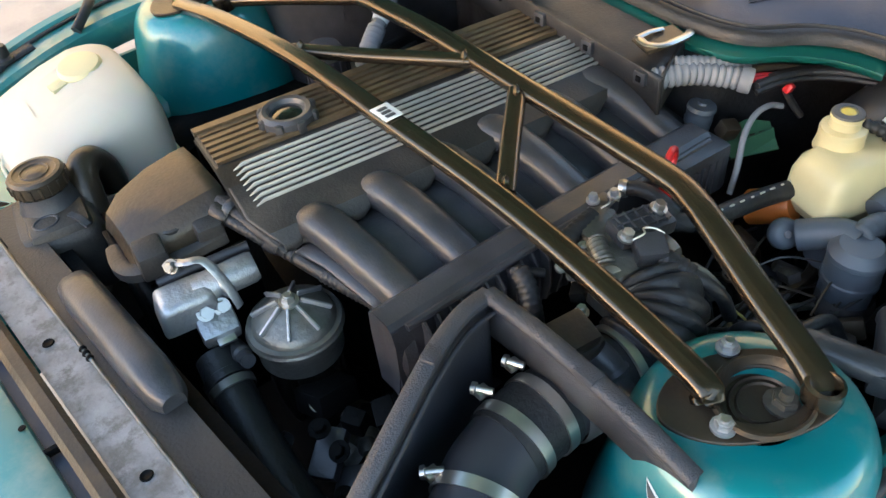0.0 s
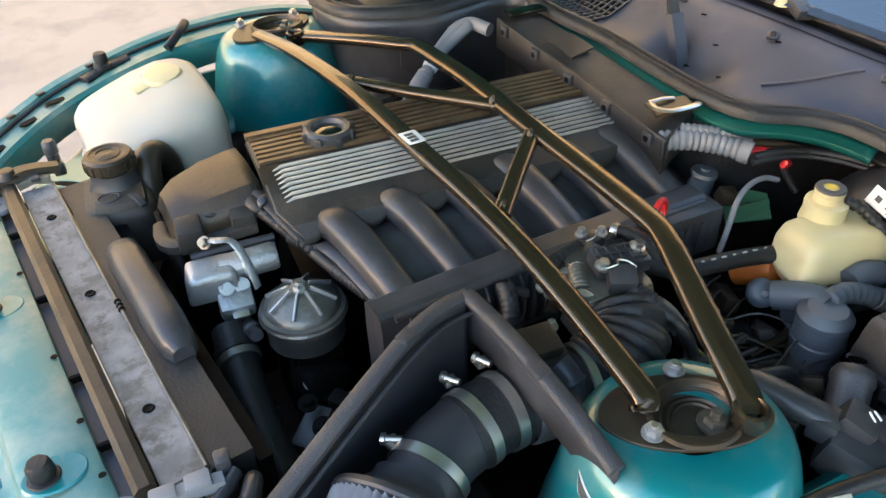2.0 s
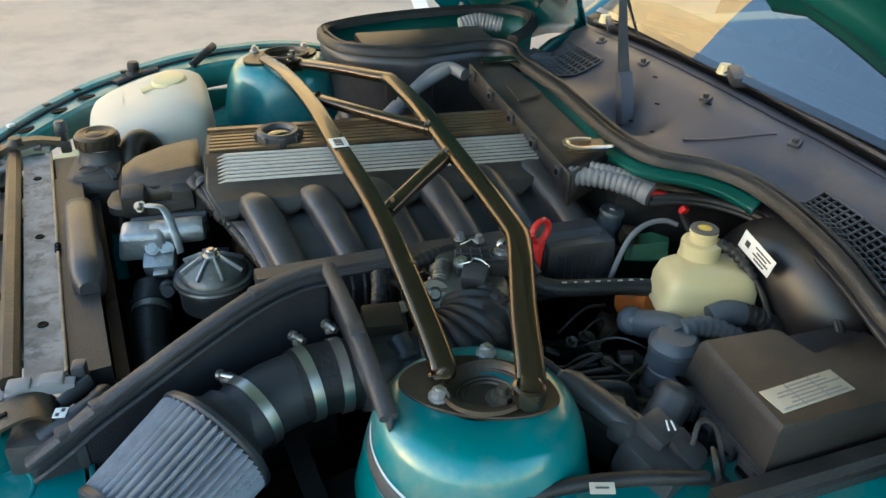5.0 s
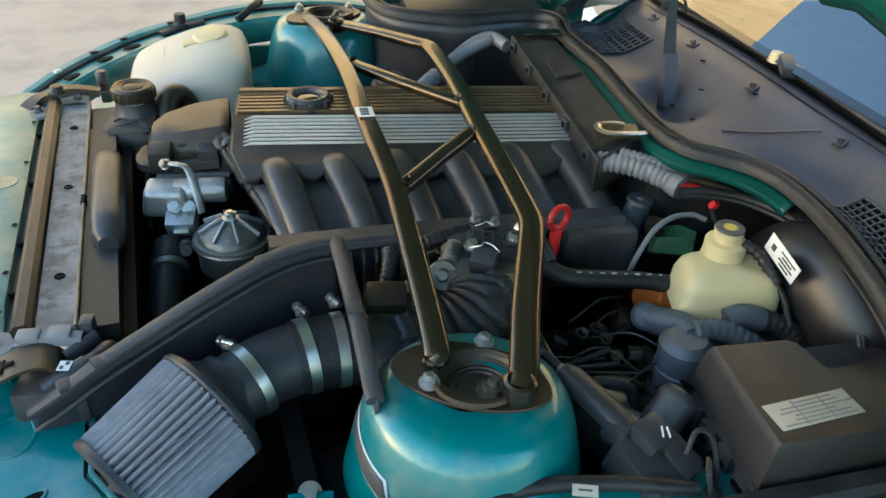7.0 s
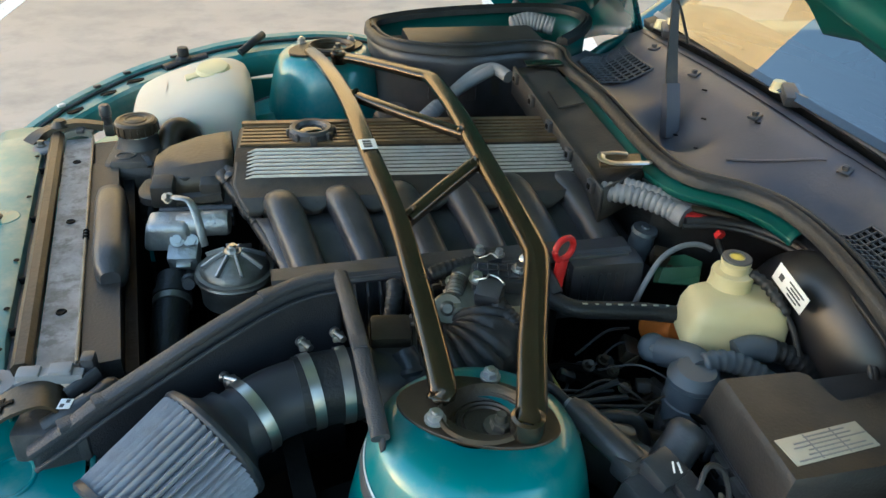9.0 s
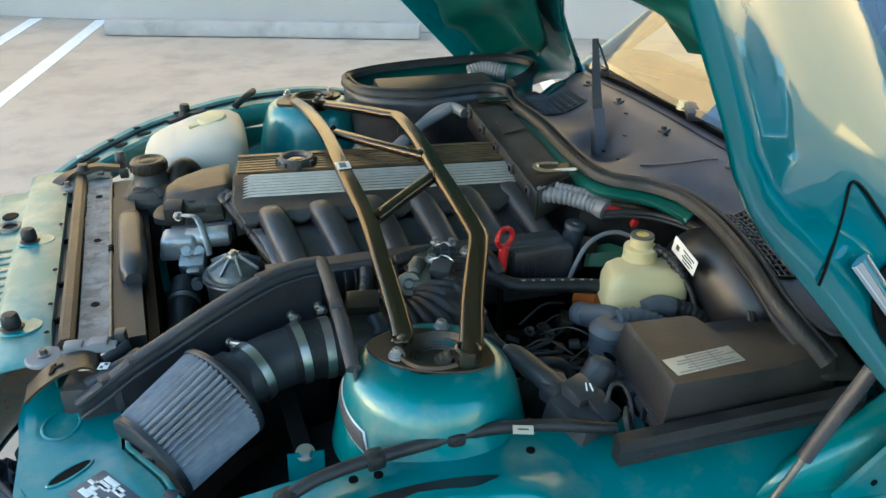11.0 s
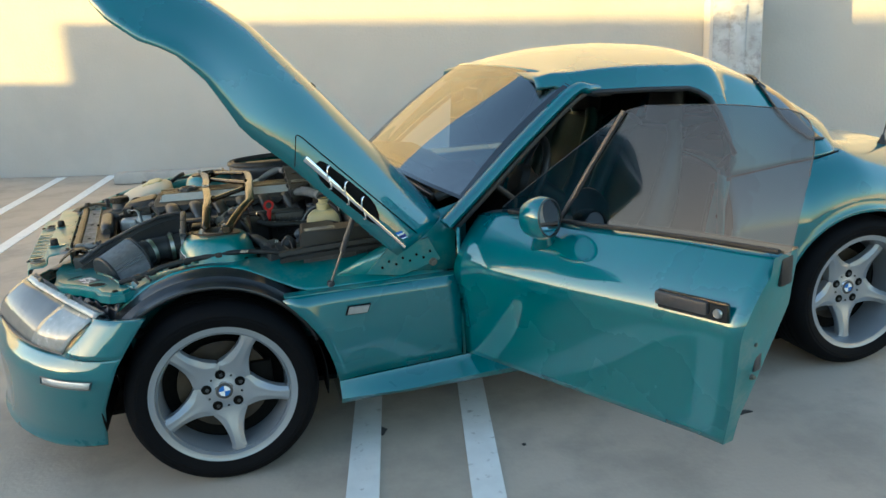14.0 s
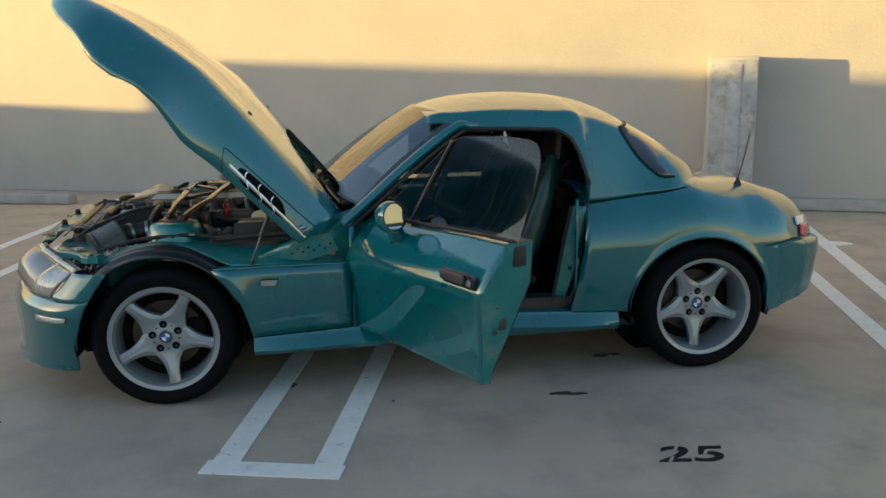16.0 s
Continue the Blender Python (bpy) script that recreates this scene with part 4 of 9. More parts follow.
# hardtop
@functools.lru_cache(None)
def top_edge(x):
    """Lower side edge of the hardtop: y and z."""
    z = lerp(x, [(1.27, 1.180), (1.34, 1.155), (1.6, 1.150), (1.80, 1.140), (1.86, 1.10), (1.90, 1.02), (1.925, 0.90), (1.94, 0.80), (2.1, 0.815), (2.3, 0.842), (2.42, 0.862), (2.55, 0.885)])
    y = lerp(x, [(1.27, 0.615), (1.36, 0.650), (1.6, 0.668), (1.8, 0.664), (1.86, 0.682), (1.90, 0.708), (1.925, 0.752), (1.94, 0.772), (2.42, 0.675), (2.55, 0.59)])
    if 1.93 < x < 2.40:
        y = rear_side(x, z) + 0.002
    elif x >= 2.40:
        y = lerp(x, [(2.40, rear_side(2.40, 0.859) + 0.002), (2.46, 0.655), (2.52, 0.58), (2.58, 0.47), (2.64, 0.30), (2.68, 0.12)])
        z = lerp(x, [(2.40, 0.859), (2.46, 0.872), (2.52, 0.880), (2.58, 0.884), (2.68, 0.884)])
    return y, z


def top_roof(x):
    return lerp(x, [(1.20, 1.236), (1.27, 1.262), (1.34, 1.282), (1.45, 1.299), (1.55, 1.306), (1.73, 1.307), (1.9, 1.292), (2.0, 1.276), (2.1, 1.248), (2.2, 1.205), (2.26, 1.165), (2.42, 1.06), (2.55, 0.975), (2.68, 0.90)])


@functools.lru_cache(None)
def top_point(x, v):
    ye, ze = top_edge(x)
    zr = top_roof(x)
    if zr - ze < 0.02:
        ze = zr - 0.02
    ysh = lerp(x, [(1.2, 0.54), (1.5, 0.575), (1.9, 0.575), (2.1, 0.55), (2.3, 0.52), (2.46, 0.48), (2.52, 0.44), (2.58, 0.36), (2.64, 0.22), (2.68, 0.07)])
    zsh = ze + (zr - ze) * lerp(x, [(1.2, 0.55), (1.8, 0.5), (1.94, 0.80), (2.2, 0.74), (2.6, 0.6)])
    if v < 0.45:
        q = v / 0.45
        y = ysh + 0.03 + (ye - ysh - 0.03) * (1 - q) ** 0.62
        z = ze + (zsh - ze) * q
    else:
        q = (v - 0.45) / 0.55
        y = (ysh + 0.03) * (1 - q)
        z = zr - (zr - zsh) * (1 - q) ** 2.0
    return y, z


ht = new("hardtop")
ht.parent = car
ht["label"] = "teal removable hardtop"
hx = [1.205, 1.23, 1.27, 1.31, 1.36, 1.42, 1.5, 1.6, 1.7, 1.78, 1.82, 1.85, 1.88, 1.90, 1.915, 1.93, 1.94, 1.97, 2.02, 2.08, 2.14, 2.2, 2.26, 2.32, 2.38, 2.44, 2.5, 2.55, 2.6, 2.66]
hv = [i / 40 for i in range(41)]
full = [[(x, -top_point(x, v)[0], top_point(x, v)[1]) for v in hv] + [(x, top_point(x, v)[0], top_point(x, v)[1]) for v in hv[-2::-1]] for x in hx]
part("shell", loft(full, angle=60), TEAL, ht, "smooth teal roof shell", thick=0.018)
part("headlining", loft([[Vector(p) + Vector((0, -0.02 * (1 if p[1] > 0 else -1), -0.022)) for p in r[6:-6]] for r in full[1:-6]]), LEATHER, ht)
gl = []
for k in range(25):
    u = -1 + 2 * k / 24
    xt = 2.30 - 0.165 * abs(u) ** 2.2
    v = min(((abs(top_point(xt, w)[0] - abs(0.575 * u)), w) for w in [j / 160 for j in range(161)]))[1]
    a = Vector((xt, 0.580 * u, top_point(xt, v)[1] + 0.006))
    b = Vector((2.675 - 0.285 * abs(u) ** 2.2, 0.640 * u, 0.912 - 0.006 * abs(u)))
    out = Vector((0.55, 0.25 * u, 0.6))
    col = [a.lerp(b, i / 8) + out * 0.022 * math.sin(math.pi * i / 8) for i in range(9)]
    gl.append(col)
def shell_y(x, z):
    v = min(((abs(top_point(x, w)[1] - z), w) for w in [j / 120 for j in range(121)]))[1]
    return top_point(x, v)[0]


for sgn in (-1, 1):
    for k in range(1, 6):
        f = k / 5
        top = (2.135 - 0.004 * f, 1.140 - 0.016 * f)
        low = (2.39 - 0.115 * math.sin(f * math.pi / 2), 0.906 + 0.02 * f ** 3)
        col = []
        for i in range(9):
            x, z = top[0] + (low[0] - top[0]) * i / 8, top[1] + (low[1] - top[1]) * i / 8
            z -= 0.030 * f * math.sin(math.pi * i / 8)
            col.append(Vector((x, sgn * (shell_y(x, z) + 0.006), z)))
        if sgn < 0:
            gl.insert(0, col)
        else:
            gl.append(col)
part("rear_glass", loft(gl), mat("dark_rear_glass", (0.012, 0.016, 0.02), 0.04, 0, 0.02, 5, coat=1.0), ht, "dark rear window", thick=0.003)
border = [c[0] for c in gl] + [p for p in gl[-1]] + [c[-1] for c in gl[::-1]] + [p for p in gl[0][::-1]]
part("rear_seal", sweep(border, ring(0.007, 0.005, 8)), RUBBER, ht)
for sgn in (-1, 1):
    edge = [(x, sgn * (top_edge(x)[0] - 0.004), top_edge(x)[1] - 0.004) for x in (1.30, 1.4, 1.5, 1.6, 1.7, 1.78, 1.82, 1.86, 1.89, 1.91, 1.925, 1.935)]
    part("door_seal", sweep(edge, ring(0.012, 0.010, 8)), RUBBER, ht, "black rubber seal")
    part("lower_seam", sweep([(x, sgn * (top_edge(x)[0] + 0.001), top_edge(x)[1] - 0.002) for x in (1.945, 2.0, 2.1, 2.2, 2.3, 2.35, 2.40, 2.43, 2.46, 2.49)], ring(0.003, 0.004, 6)), DARK, ht)
    # door jamb
    part("door_jamb", loft([[(1.86, sgn * 0.80, z), (1.875, sgn * 0.74, z), (1.93, sgn * 0.66, z)] for z in (0.30, 0.45, 0.60, 0.72, 0.82)]), TEAL_BAY, car, thick=0.01)
    part("jamb_seal", sweep(spline([(1.84, sgn * 0.745, 0.33), (1.875, sgn * 0.745, 0.45), (1.895, sgn * 0.745, 0.62), (1.925, sgn * 0.72, 0.80)], 6), ring(0.012, 0.012, 8)), RUBBER, car)
    part("front_jamb", loft([[(0.835, sgn * 0.80, z), (0.855, sgn * 0.74, z), (0.90, sgn * 0.66, z)] for z in (0.30, 0.45, 0.60, 0.75)]), TEAL_BAY, car, thick=0.01)
pil = [[(lerp(z, [(0.34, 1.76), (0.45, 1.785), (0.62, 1.815), (0.78, 1.85)]) + (lerp(z, [(0.34, 0.05), (0.5, 0.075), (0.78, 0.065)])) * q, -0.735 - 0.012 * q, z) for q in (0, 0.1, 0.5, 0.9, 1)] for z in (0.34, 0.40, 0.46, 0.52, 0.58, 0.64, 0.70, 0.76, 0.79)]
jp = part("jamb_panel", loft(pil), TEAL_BAY, car, "teal inner door pillar panel", thick=0.006)
part("panel_seal", sweep([Vector(r[0]) + Vector((-0.006, -0.004, 0)) for r in pil], ring(0.009, 0.009, 8)), RUBBER, jp)
for z in (0.50, 0.66):
    part("panel_screw", bolt((lerp(z, [(0.34, 1.81), (0.78, 1.89)]), -0.745, z), (0, -1, 0), 0.006, 0.009), DARK, jp)
part("sill_step", sweep([(1.10, -0.70, 0.335), (1.5, -0.70, 0.345), (1.84, -0.70, 0.345)], [(-0.06, -0.03), (0.05, -0.03), (0.045, 0.02), (0.02, 0.03), (-0.05, 0.02)]), LEATHER, car, "black sill carpet")
part("striker", block(0.02, 0.03, 0.05, pose(1.875, -0.755, 0.50), 0.005), STEEL, car)

# floor pan and cabin walls
part("floor_pan", block(1.95, 1.48, 0.04, pose(1.55, 0, 0.20), 0.01), LEATHER, car)
part("bulkhead", block(0.04, 1.36, 0.52, pose(0.80, 0, 0.24), 0.01), DARK, car)
part("rear_bulkhead", block(0.10, 1.36, 0.58, pose(1.99, 0, 0.24), 0.03), LEATHER, car)
part("under_tray", block(3.05, 1.20, 0.02, pose(1.15, 0, 0.20), 0.005), DARK, car)
part("centre_tunnel", block(1.05, 0.22, 0.20, pose(1.38, 0, 0.24), 0.04), LEATHER, car)
# far door and wing top
far = [[(x, y, z) for y, z in ((0.802, 0.31), (0.825, 0.45), (0.825, 0.6), (0.80, 0.72), (0.755, 0.80))] for x in (0.83, 1.1, 1.4, 1.86)]
part("far_door_skin", loft(far), TEAL, car, thick=0.10, offset=-1)
part("far_window", loft([[(x, 0.735 - 0.12 * t, 0.80 + 0.35 * t) for t in (0, 0.5, 1)] for x in (1.25, 1.5, 1.85)]), GLASS, car)

# dashboard, steering wheel, seats
dash = new("dashboard")
dash.parent = car
rows = [[(x, y, z) for x, z in ((0.80, 0.84), (0.92, 0.875 + 0.03 * math.exp(-((y + 0.34) / 0.17) ** 2)), (1.03, 0.86 + 0.045 * math.exp(-((y + 0.34) / 0.15) ** 2)), (1.10, 0.80), (1.09, 0.70), (1.04, 0.58))] for y in [-0.66 + 1.32 * i / 20 for i in range(21)]]
part("top_pad", loft(rows), LEATHER, dash, "black padded dashboard", thick=0.02)
sw = Matrix.Translation((1.235, -0.34, 0.80)) @ pose(0, 0, 0, 0, -62, 0)
rim = [sw @ Vector((0.185 * math.cos(a), 0.185 * math.sin(a), 0)) for a in [2 * math.pi * i / 40 for i in range(41)]]
st = new("steering_wheel")
st.parent = car
part("rim", sweep(rim, ring(0.016, 0.016, 10), caps=False), LEATHER, st, "black leather steering wheel")
part("boss", lathe([(0, 0.03), (0.06, 0.025), (0.075, 0.0), (0.05, -0.04), (0.03, -0.2)], 24, sw), LEATHER, st)
for a in (0, 90, 180):
    part("spoke", sweep([sw @ Vector((0.05 * math.cos(radians(a)), 0.05 * math.sin(radians(a)), 0.01)), sw @ Vector((0.18 * math.cos(radians(a)), 0.18 * math.sin(radians(a)), 0))], ring(0.018, 0.008, 8)), LEATHER, st)


def seat_parts(y):
    s = new("seat")
    s.parent = car
    s["label"] = "black leather bucket seat with teal light in its colour"
    cush = [[(x, y + 0.24 * math.sin(a) * (1 + 0.0), 0.40 + 0.075 * math.cos(a) * (1 if math.cos(a) > 0 else 0.8) + (0.035 * abs(math.sin(a)) ** 3) + dz) for a in [2 * math.pi * i / 20 for i in range(20)]] for x, dz in ((1.20, -0.03), (1.23, 0.01), (1.35, 0.015), (1.5, 0.0), (1.66, -0.02), (1.72, -0.03))]
    part("cushion", loft(cush, True, True), LEATHER, s)
    back = []
    for t in [i / 10 for i in range(11)]:
        cx, cz = 1.66 + 0.20 * t, 0.42 + 0.54 * t
        w = 0.245 - 0.06 * t * t
        th = 0.075 - 0.015 * t
        back.append([(cx + th * math.cos(a) * 1.0 - 0.04 * abs(math.sin(a)) ** 4, y + w * math.sin(a), cz) for a in [2 * math.pi * i / 20 for i in range(20)]])
    part("backrest", loft(back, True, True), LEATHER_G, s)
    for sgn in (-1, 1):
        path = [(1.24, y + sgn * 0.225, 0.455), (1.42, y + sgn * 0.238, 0.465), (1.58, y + sgn * 0.245, 0.500), (1.68, y + sgn * 0.248, 0.620), (1.735, y + sgn * 0.240, 0.760), (1.785, y + sgn * 0.205, 0.900), (1.82, y + sgn * 0.150, 0.985)]
        part("bolster", sweep(spline(path, 6), lambda t: ring(0.030 + 0.022 * math.sin(math.pi * min(1.0, 1.15 * t)), 0.040 + 0.022 * math.sin(math.pi * min(1.0, 1.15 * t)), 16)), LEATHER_G, s, "glossy side bolster, teal light put into its dark leather")
    hr = [[(1.865 + 0.02 * t + 0.045 * math.cos(a), y + (0.13 - 0.02 * t) * math.sin(a), 0.985 + 0.16 * t) for a in [2 * math.pi * i / 16 for i in range(16)]] for t in (0, 0.1, 0.5, 0.9, 1.0)]
    part("headrest", loft(hr, True, True), LEATHER, s)
    part("belt", sweep(spline([(1.90, y - 0.2, 0.98), (1.80, y - 0.10, 0.85), (1.68, y + 0.08, 0.56), (1.64, y + 0.2, 0.44)], 6), [(-0.022, 0), (0.022, 0), (0.022, 0.003), (-0.022, 0.003)]), RUBBER, s)


seat_parts(-0.36)
seat_parts(0.36)

# open door, hinged at its front edge; local x runs along the door, y outward
door = new("door")
door.parent = car
door["label"] = "wide open teal driver's door"
dd = math.degrees(math.atan2(-0.93, 0.38))
door.matrix_basis = Matrix.Translation((0.83, -0.795, 0)) @ pose(0, 0, 0, 0, 0, dd)


def door_end(z):
    return lerp(z, [(0.30, 0.995), (0.355, 1.005), (0.5, 1.035), (0.7, 1.070), (0.86, 1.088)])


def door_belt(s):
    return lerp(s, [(0, 0.785), (0.13, 0.810), (0.38, 0.815), (0.52, 0.820), (0.8, 0.838), (1.09, 0.845)])


def door_bottom(s):
    return lerp(s, [(0, 0.303), (1.0, 0.352)])


def door_out(q, s):
    """Outward swell by height share q: tucked in below, crease above, turned in at the belt."""
    lower = -0.014 * (1 - q) ** 2 + 0.030 * min(1.0, q / 0.66) ** 1.1 - 0.006 * math.sin(math.pi * min(1.0, q / 0.66))
    return lower - 0.13 * max(0.0, (q - 0.62) / 0.38) ** 1.55


skin, inner = [], []
for i in range(29):
    q = i / 28
    row, irow = [], []
    for k in range(25):
        u = k / 24
        s = u * 1.09
        zb, zt = door_bottom(s), door_belt(s)
        z = zb + (zt - zb) * q
        s = u * door_end(z) + 0.0
        row.append((s, -door_out(q, s), z))
        irow.append((s, 0.035 + 0.13 * min(1, q * 1.4), z))
    skin.append(row)
    inner.append(irow)
part("skin", loft(skin, angle=50), TEAL, door, "glossy teal door skin", thick=0.004)
part("trim", loft([[(p[0] * 0.985 + 0.01, p[1], p[2]) for p in r] for r in inner]), LEATHER, door, "black leather door trim", thick=0.01, offset=1)
rear_face = [[skin[i][-1], (skin[i][-1][0] + 0.004, 0.05, skin[i][-1][2]), inner[i][-1]] for i in range(29)]
part("rear_edge", loft(rear_face), TEAL_BAY, door)
part("front_edge", loft([[skin[i][0], inner[i][0]] for i in range(29)]), TEAL_BAY, door)
part("bottom_edge", loft([[skin[0][k], inner[0][k]] for k in range(25)]), TEAL_BAY, door)
part("belt_top", loft([[skin[-1][k], inner[-1][k]] for k in range(25)]), BLACK_PL, door)
part("belt_strip", sweep([(s, 0.088, door_belt(s) + 0.006) for s in (0.16, 0.35, 0.5, 0.7, 0.9, 1.08)], ring(0.005, 0.007, 8)), RUBBER, door, "black rubber window strip")
part("latch", block(0.012, 0.030, 0.05, pose(1.048, 0.07, 0.55), 0.004), BLACK_PL, door)
part("latch_black", block(0.016, 0.05, 0.07, pose(1.082, 0.115, 0.765), 0.008), RUBBER, door)
for zz in (0.545, 0.63):
    part("latch_bolt", bolt((1.055, 0.04, zz), (1, 0, 0), 0.005, 0.008), ALU_DULL, door)
# handle
hnd = new("door_handle")
hnd.parent = door
part("surround", block(0.198, 0.016, 0.050, pose(0.930, -0.022, 0.688, 0, -1.5, 0), 0.008), BLACK_GLOSS, hnd, "black handle surround")
part("flap", block(0.15, 0.016, 0.034, pose(0.905, -0.033, 0.700, 0, -1.5, 0), 0.007), BLACK_PL, hnd, "black pull flap")
part("lock", lathe([(0.0, 0.006), (0.010, 0.006), (0.012, 0.0)], 20, pose(1.005, -0.032, 0.713, 90, 0, 0)), STEEL, hnd, "bright lock barrel")
part("hand_recess", lathe([(0.055, 0.0), (0.04, -0.008), (0.0, -0.014)], 24, pose(0.90, -0.022, 0.684, 90, 0, 0) @ Matrix.Diagonal((1.0, 0.5, 1, 1)), 60, (180, 360)), TEAL, hnd)
# window glass with quarter light
wl = []
for s in [0.12 + 0.04 * i for i in range(23)] + [1.02, 1.035, 1.05, 1.062, 1.072, 1.082, 1.090, 1.096, 1.100, 1.103, 1.104]:
    zt = lerp(s, [(0.12, 0.825), (0.30, 0.965), (0.525, 1.138), (0.60, 1.157), (0.85, 1.168), (0.97, 1.165), (1.02, 1.161), (1.05, 1.153), (1.072, 1.138), (1.090, 1.112), (1.100, 1.075), (1.104, 1.0)])
    zb = door_belt(s)
    wl.append([(s, 0.095 + 0.12 * (t * (zt - zb) / 0.33), zb + (zt - zb) * t) for t in (0, 0.25, 0.5, 0.75, 1)])
dg = part("window_glass", loft(wl), GLASS_TINT, door, "raised clear side window")
dg.visible_shadow = False
part("quarter_bar", sweep([(0.375, 0.100, 0.815), (0.45, 0.150, 0.975), (0.530, 0.207, 1.138)], ring(0.010, 0.008, 8)), BLACK_PL, door, "black quarter-light bar")
part("window_edge", sweep([r[-1] for r in wl[:-1]], ring(0.0016, 0.0016, 6)), BLACK_PL, door)
# mirror
mir = new("door_mirror")
mir.parent = door
to_door = door.matrix_basis.inverted()
mc = to_door @ Vector((0.986, -1.180, 0.850))
face = (to_door.to_3x3() @ Vector((0.46, -0.875, 0.13))).normalized()
mrot = axis_to(mc, mc + face) @ Matrix.Diagonal((0.80, 0.88, 0.88, 1))
part("housing", lathe([(0.062, 0.022), (0.068, 0.012), (0.073, -0.01), (0.070, -0.04), (0.058, -0.07), (0.035, -0.092), (0.0, -0.10)], 32, mrot), TEAL, mir, "rounded teal mirror housing")
part("bezel", lathe([(0.060, 0.022), (0.0655, 0.020), (0.064, 0.012), (0.058, 0.012)], 32, mrot), BLACK_PL, mir)
part("mirror_glass", lathe([(0.0, 0.0165), (0.0595, 0.016)], 32, mrot), MIRROR, mir, "mirror glass")
part("foot", sweep(spline([to_door @ Vector(p) for p in ((1.016, -1.085, 0.722), (1.012, -1.105, 0.748), (1.000, -1.135, 0.785), (0.99, -1.16, 0.815))], 6), lambda t: ring(0.042 - 0.014 * t, 0.026, 14)), TEAL, mir)
part("door_speaker", lathe([(0.0, 0.012), (0.06, 0.01), (0.075, 0.0)], 24, pose(0.47, 0.13, 0.85, -90, 0, 0)), BLACK_PL, door)
# mud and shut-line details
part("fuel_seam", sweep([(0.822, -0.803, z) for z in (0.31, 0.4, 0.5, 0.592)], ring(0.003, 0.003, 6)), DARK, car)
# ---- engine bay ----
# structure of the bay
for sgn in (-1, 1):
    rows = []
    for i in range(34):
        x = -0.27 + (0.80 + 0.27) * i / 33
        yo = lerp(x, [(-0.27, 0.715), (-0.1, 0.700), (0.08, 0.700), (0.165, 0.712), (0.255, 0.728), (0.32, 0.755), (0.5, 0.758), (0.8, 0.755)])
        yi = lerp(x, [(-0.27, 0.61), (0, 0.600), (0.17, 0.608), (0.6, 0.612), (0.8, 0.60)])
        zo = lerp(x, [(-0.27, 0.60), (-0.2, 0.645), (-0.1, 0.69), (0.0, 0.70), (0.12, 0.685), (0.22, 0.635), (0.30, 0.598), (0.8, 0.59)])
        zi = lerp(x, [(-0.27, 0.655), (0, 0.69), (0.3, 0.675), (0.8, 0.69)])
        rows.append([(x, sgn * yo, zo), (x, sgn * (yo - 0.01), zo + 0.006), (x, sgn * (yo * 0.6 + yi * 0.4), zo * 0.6 + zi * 0.4 + 0.004), (x, sgn * yi, zi), (x, sgn * (yi - 0.02), zi + 0.003), (x, sgn * (yi - 0.035), zi - 0.01), (x, sgn * (yi - 0.05), zi - 0.10), (x, sgn * (yi - 0.06), 0.36)])
    part("inner_wing", loft(rows, angle=40), TEAL_BAY, car, "dusty teal inner wing", thick=0.004)
for hx_, hy_ in ((-0.08, -0.632), (-0.05, -0.632), (0.14, -0.64)):
    part("wing_hole", lathe([(0, 0.002), (0.006, 0.002), (0.006, 0)], 10, pose(hx_, hy_, 0.700)), DARK, car)

# strut towers
def tower(x, y, z, sgn):
    t = new("strut_tower")
    t.parent = car
    t["label"] = "domed teal suspension tower"
    part("dome", lathe([(0.042, 0.0120), (0.070, 0.0134), (0.088, 0.0128), (0.100, 0.0090), (0.109, 0.0010), (0.116, -0.010), (0.122, -0.024), (0.129, -0.048), (0.138, -0.090), (0.149, -0.14), (0.160, -0.20), (0.170, -0.35)], 56, Matrix.Translation((x, y, z)) @ Matrix.Diagonal((0.96, 0.90, 1, 1))), TEAL_BAY, t)
    top = Matrix.Translation((x + 0.010, y + 0.002, z + 0.020)) @ Matrix.Diagonal((0.92, 0.80, 1, 1))
    part("strut_top", lathe([(0.0, -0.012), (0.040, -0.012), (0.046, -0.004), (0.049, 0.002)], 36, top), BRONZE, t, "dusty brown strut mount")
    part("mount_ring", lathe([(0.049, 0.000), (0.051, 0.0045), (0.054, 0.0045), (0.056, 0.0)], 40, top), BRONZE, t)
    for k in range(3):
        part("mount_rib", lathe([(0.024 + 0.008 * k, -0.0115), (0.026 + 0.008 * k, -0.009), (0.028 + 0.008 * k, -0.0115)], 32, top), BRONZE, t)
    part("strut_nut", bolt((x + 0.022, y - 0.012, z + 0.010), (0.1, 0, 1), 0.012, 0.018), ALU_DULL, t, "dull steel strut nut")
    part("rod_end", lathe([(0.0, 0.010), (0.0055, 0.010), (0.0065, 0.0)], 14, pose(x + 0.022, y - 0.012, z + 0.020)), ALU_DULL, t)
    return t


tower(0.047, -0.502, 0.752, -1)
tower(0.028, 0.630, 0.790, 1)


def on_dome(a, h, lift):
    r = lerp(-h, [(-0.0134, 0.070), (-0.0128, 0.088), (-0.009, 0.100), (-0.001, 0.109), (0.010, 0.116), (0.024, 0.122), (0.048, 0.129), (0.090, 0.138), (0.14, 0.149), (0.20, 0.160)]) + lift
    return (0.047 + 0.96 * r * math.cos(radians(a)), -0.502 + 0.9 * r * math.sin(radians(a)), 0.752 + h + lift * 0.5)


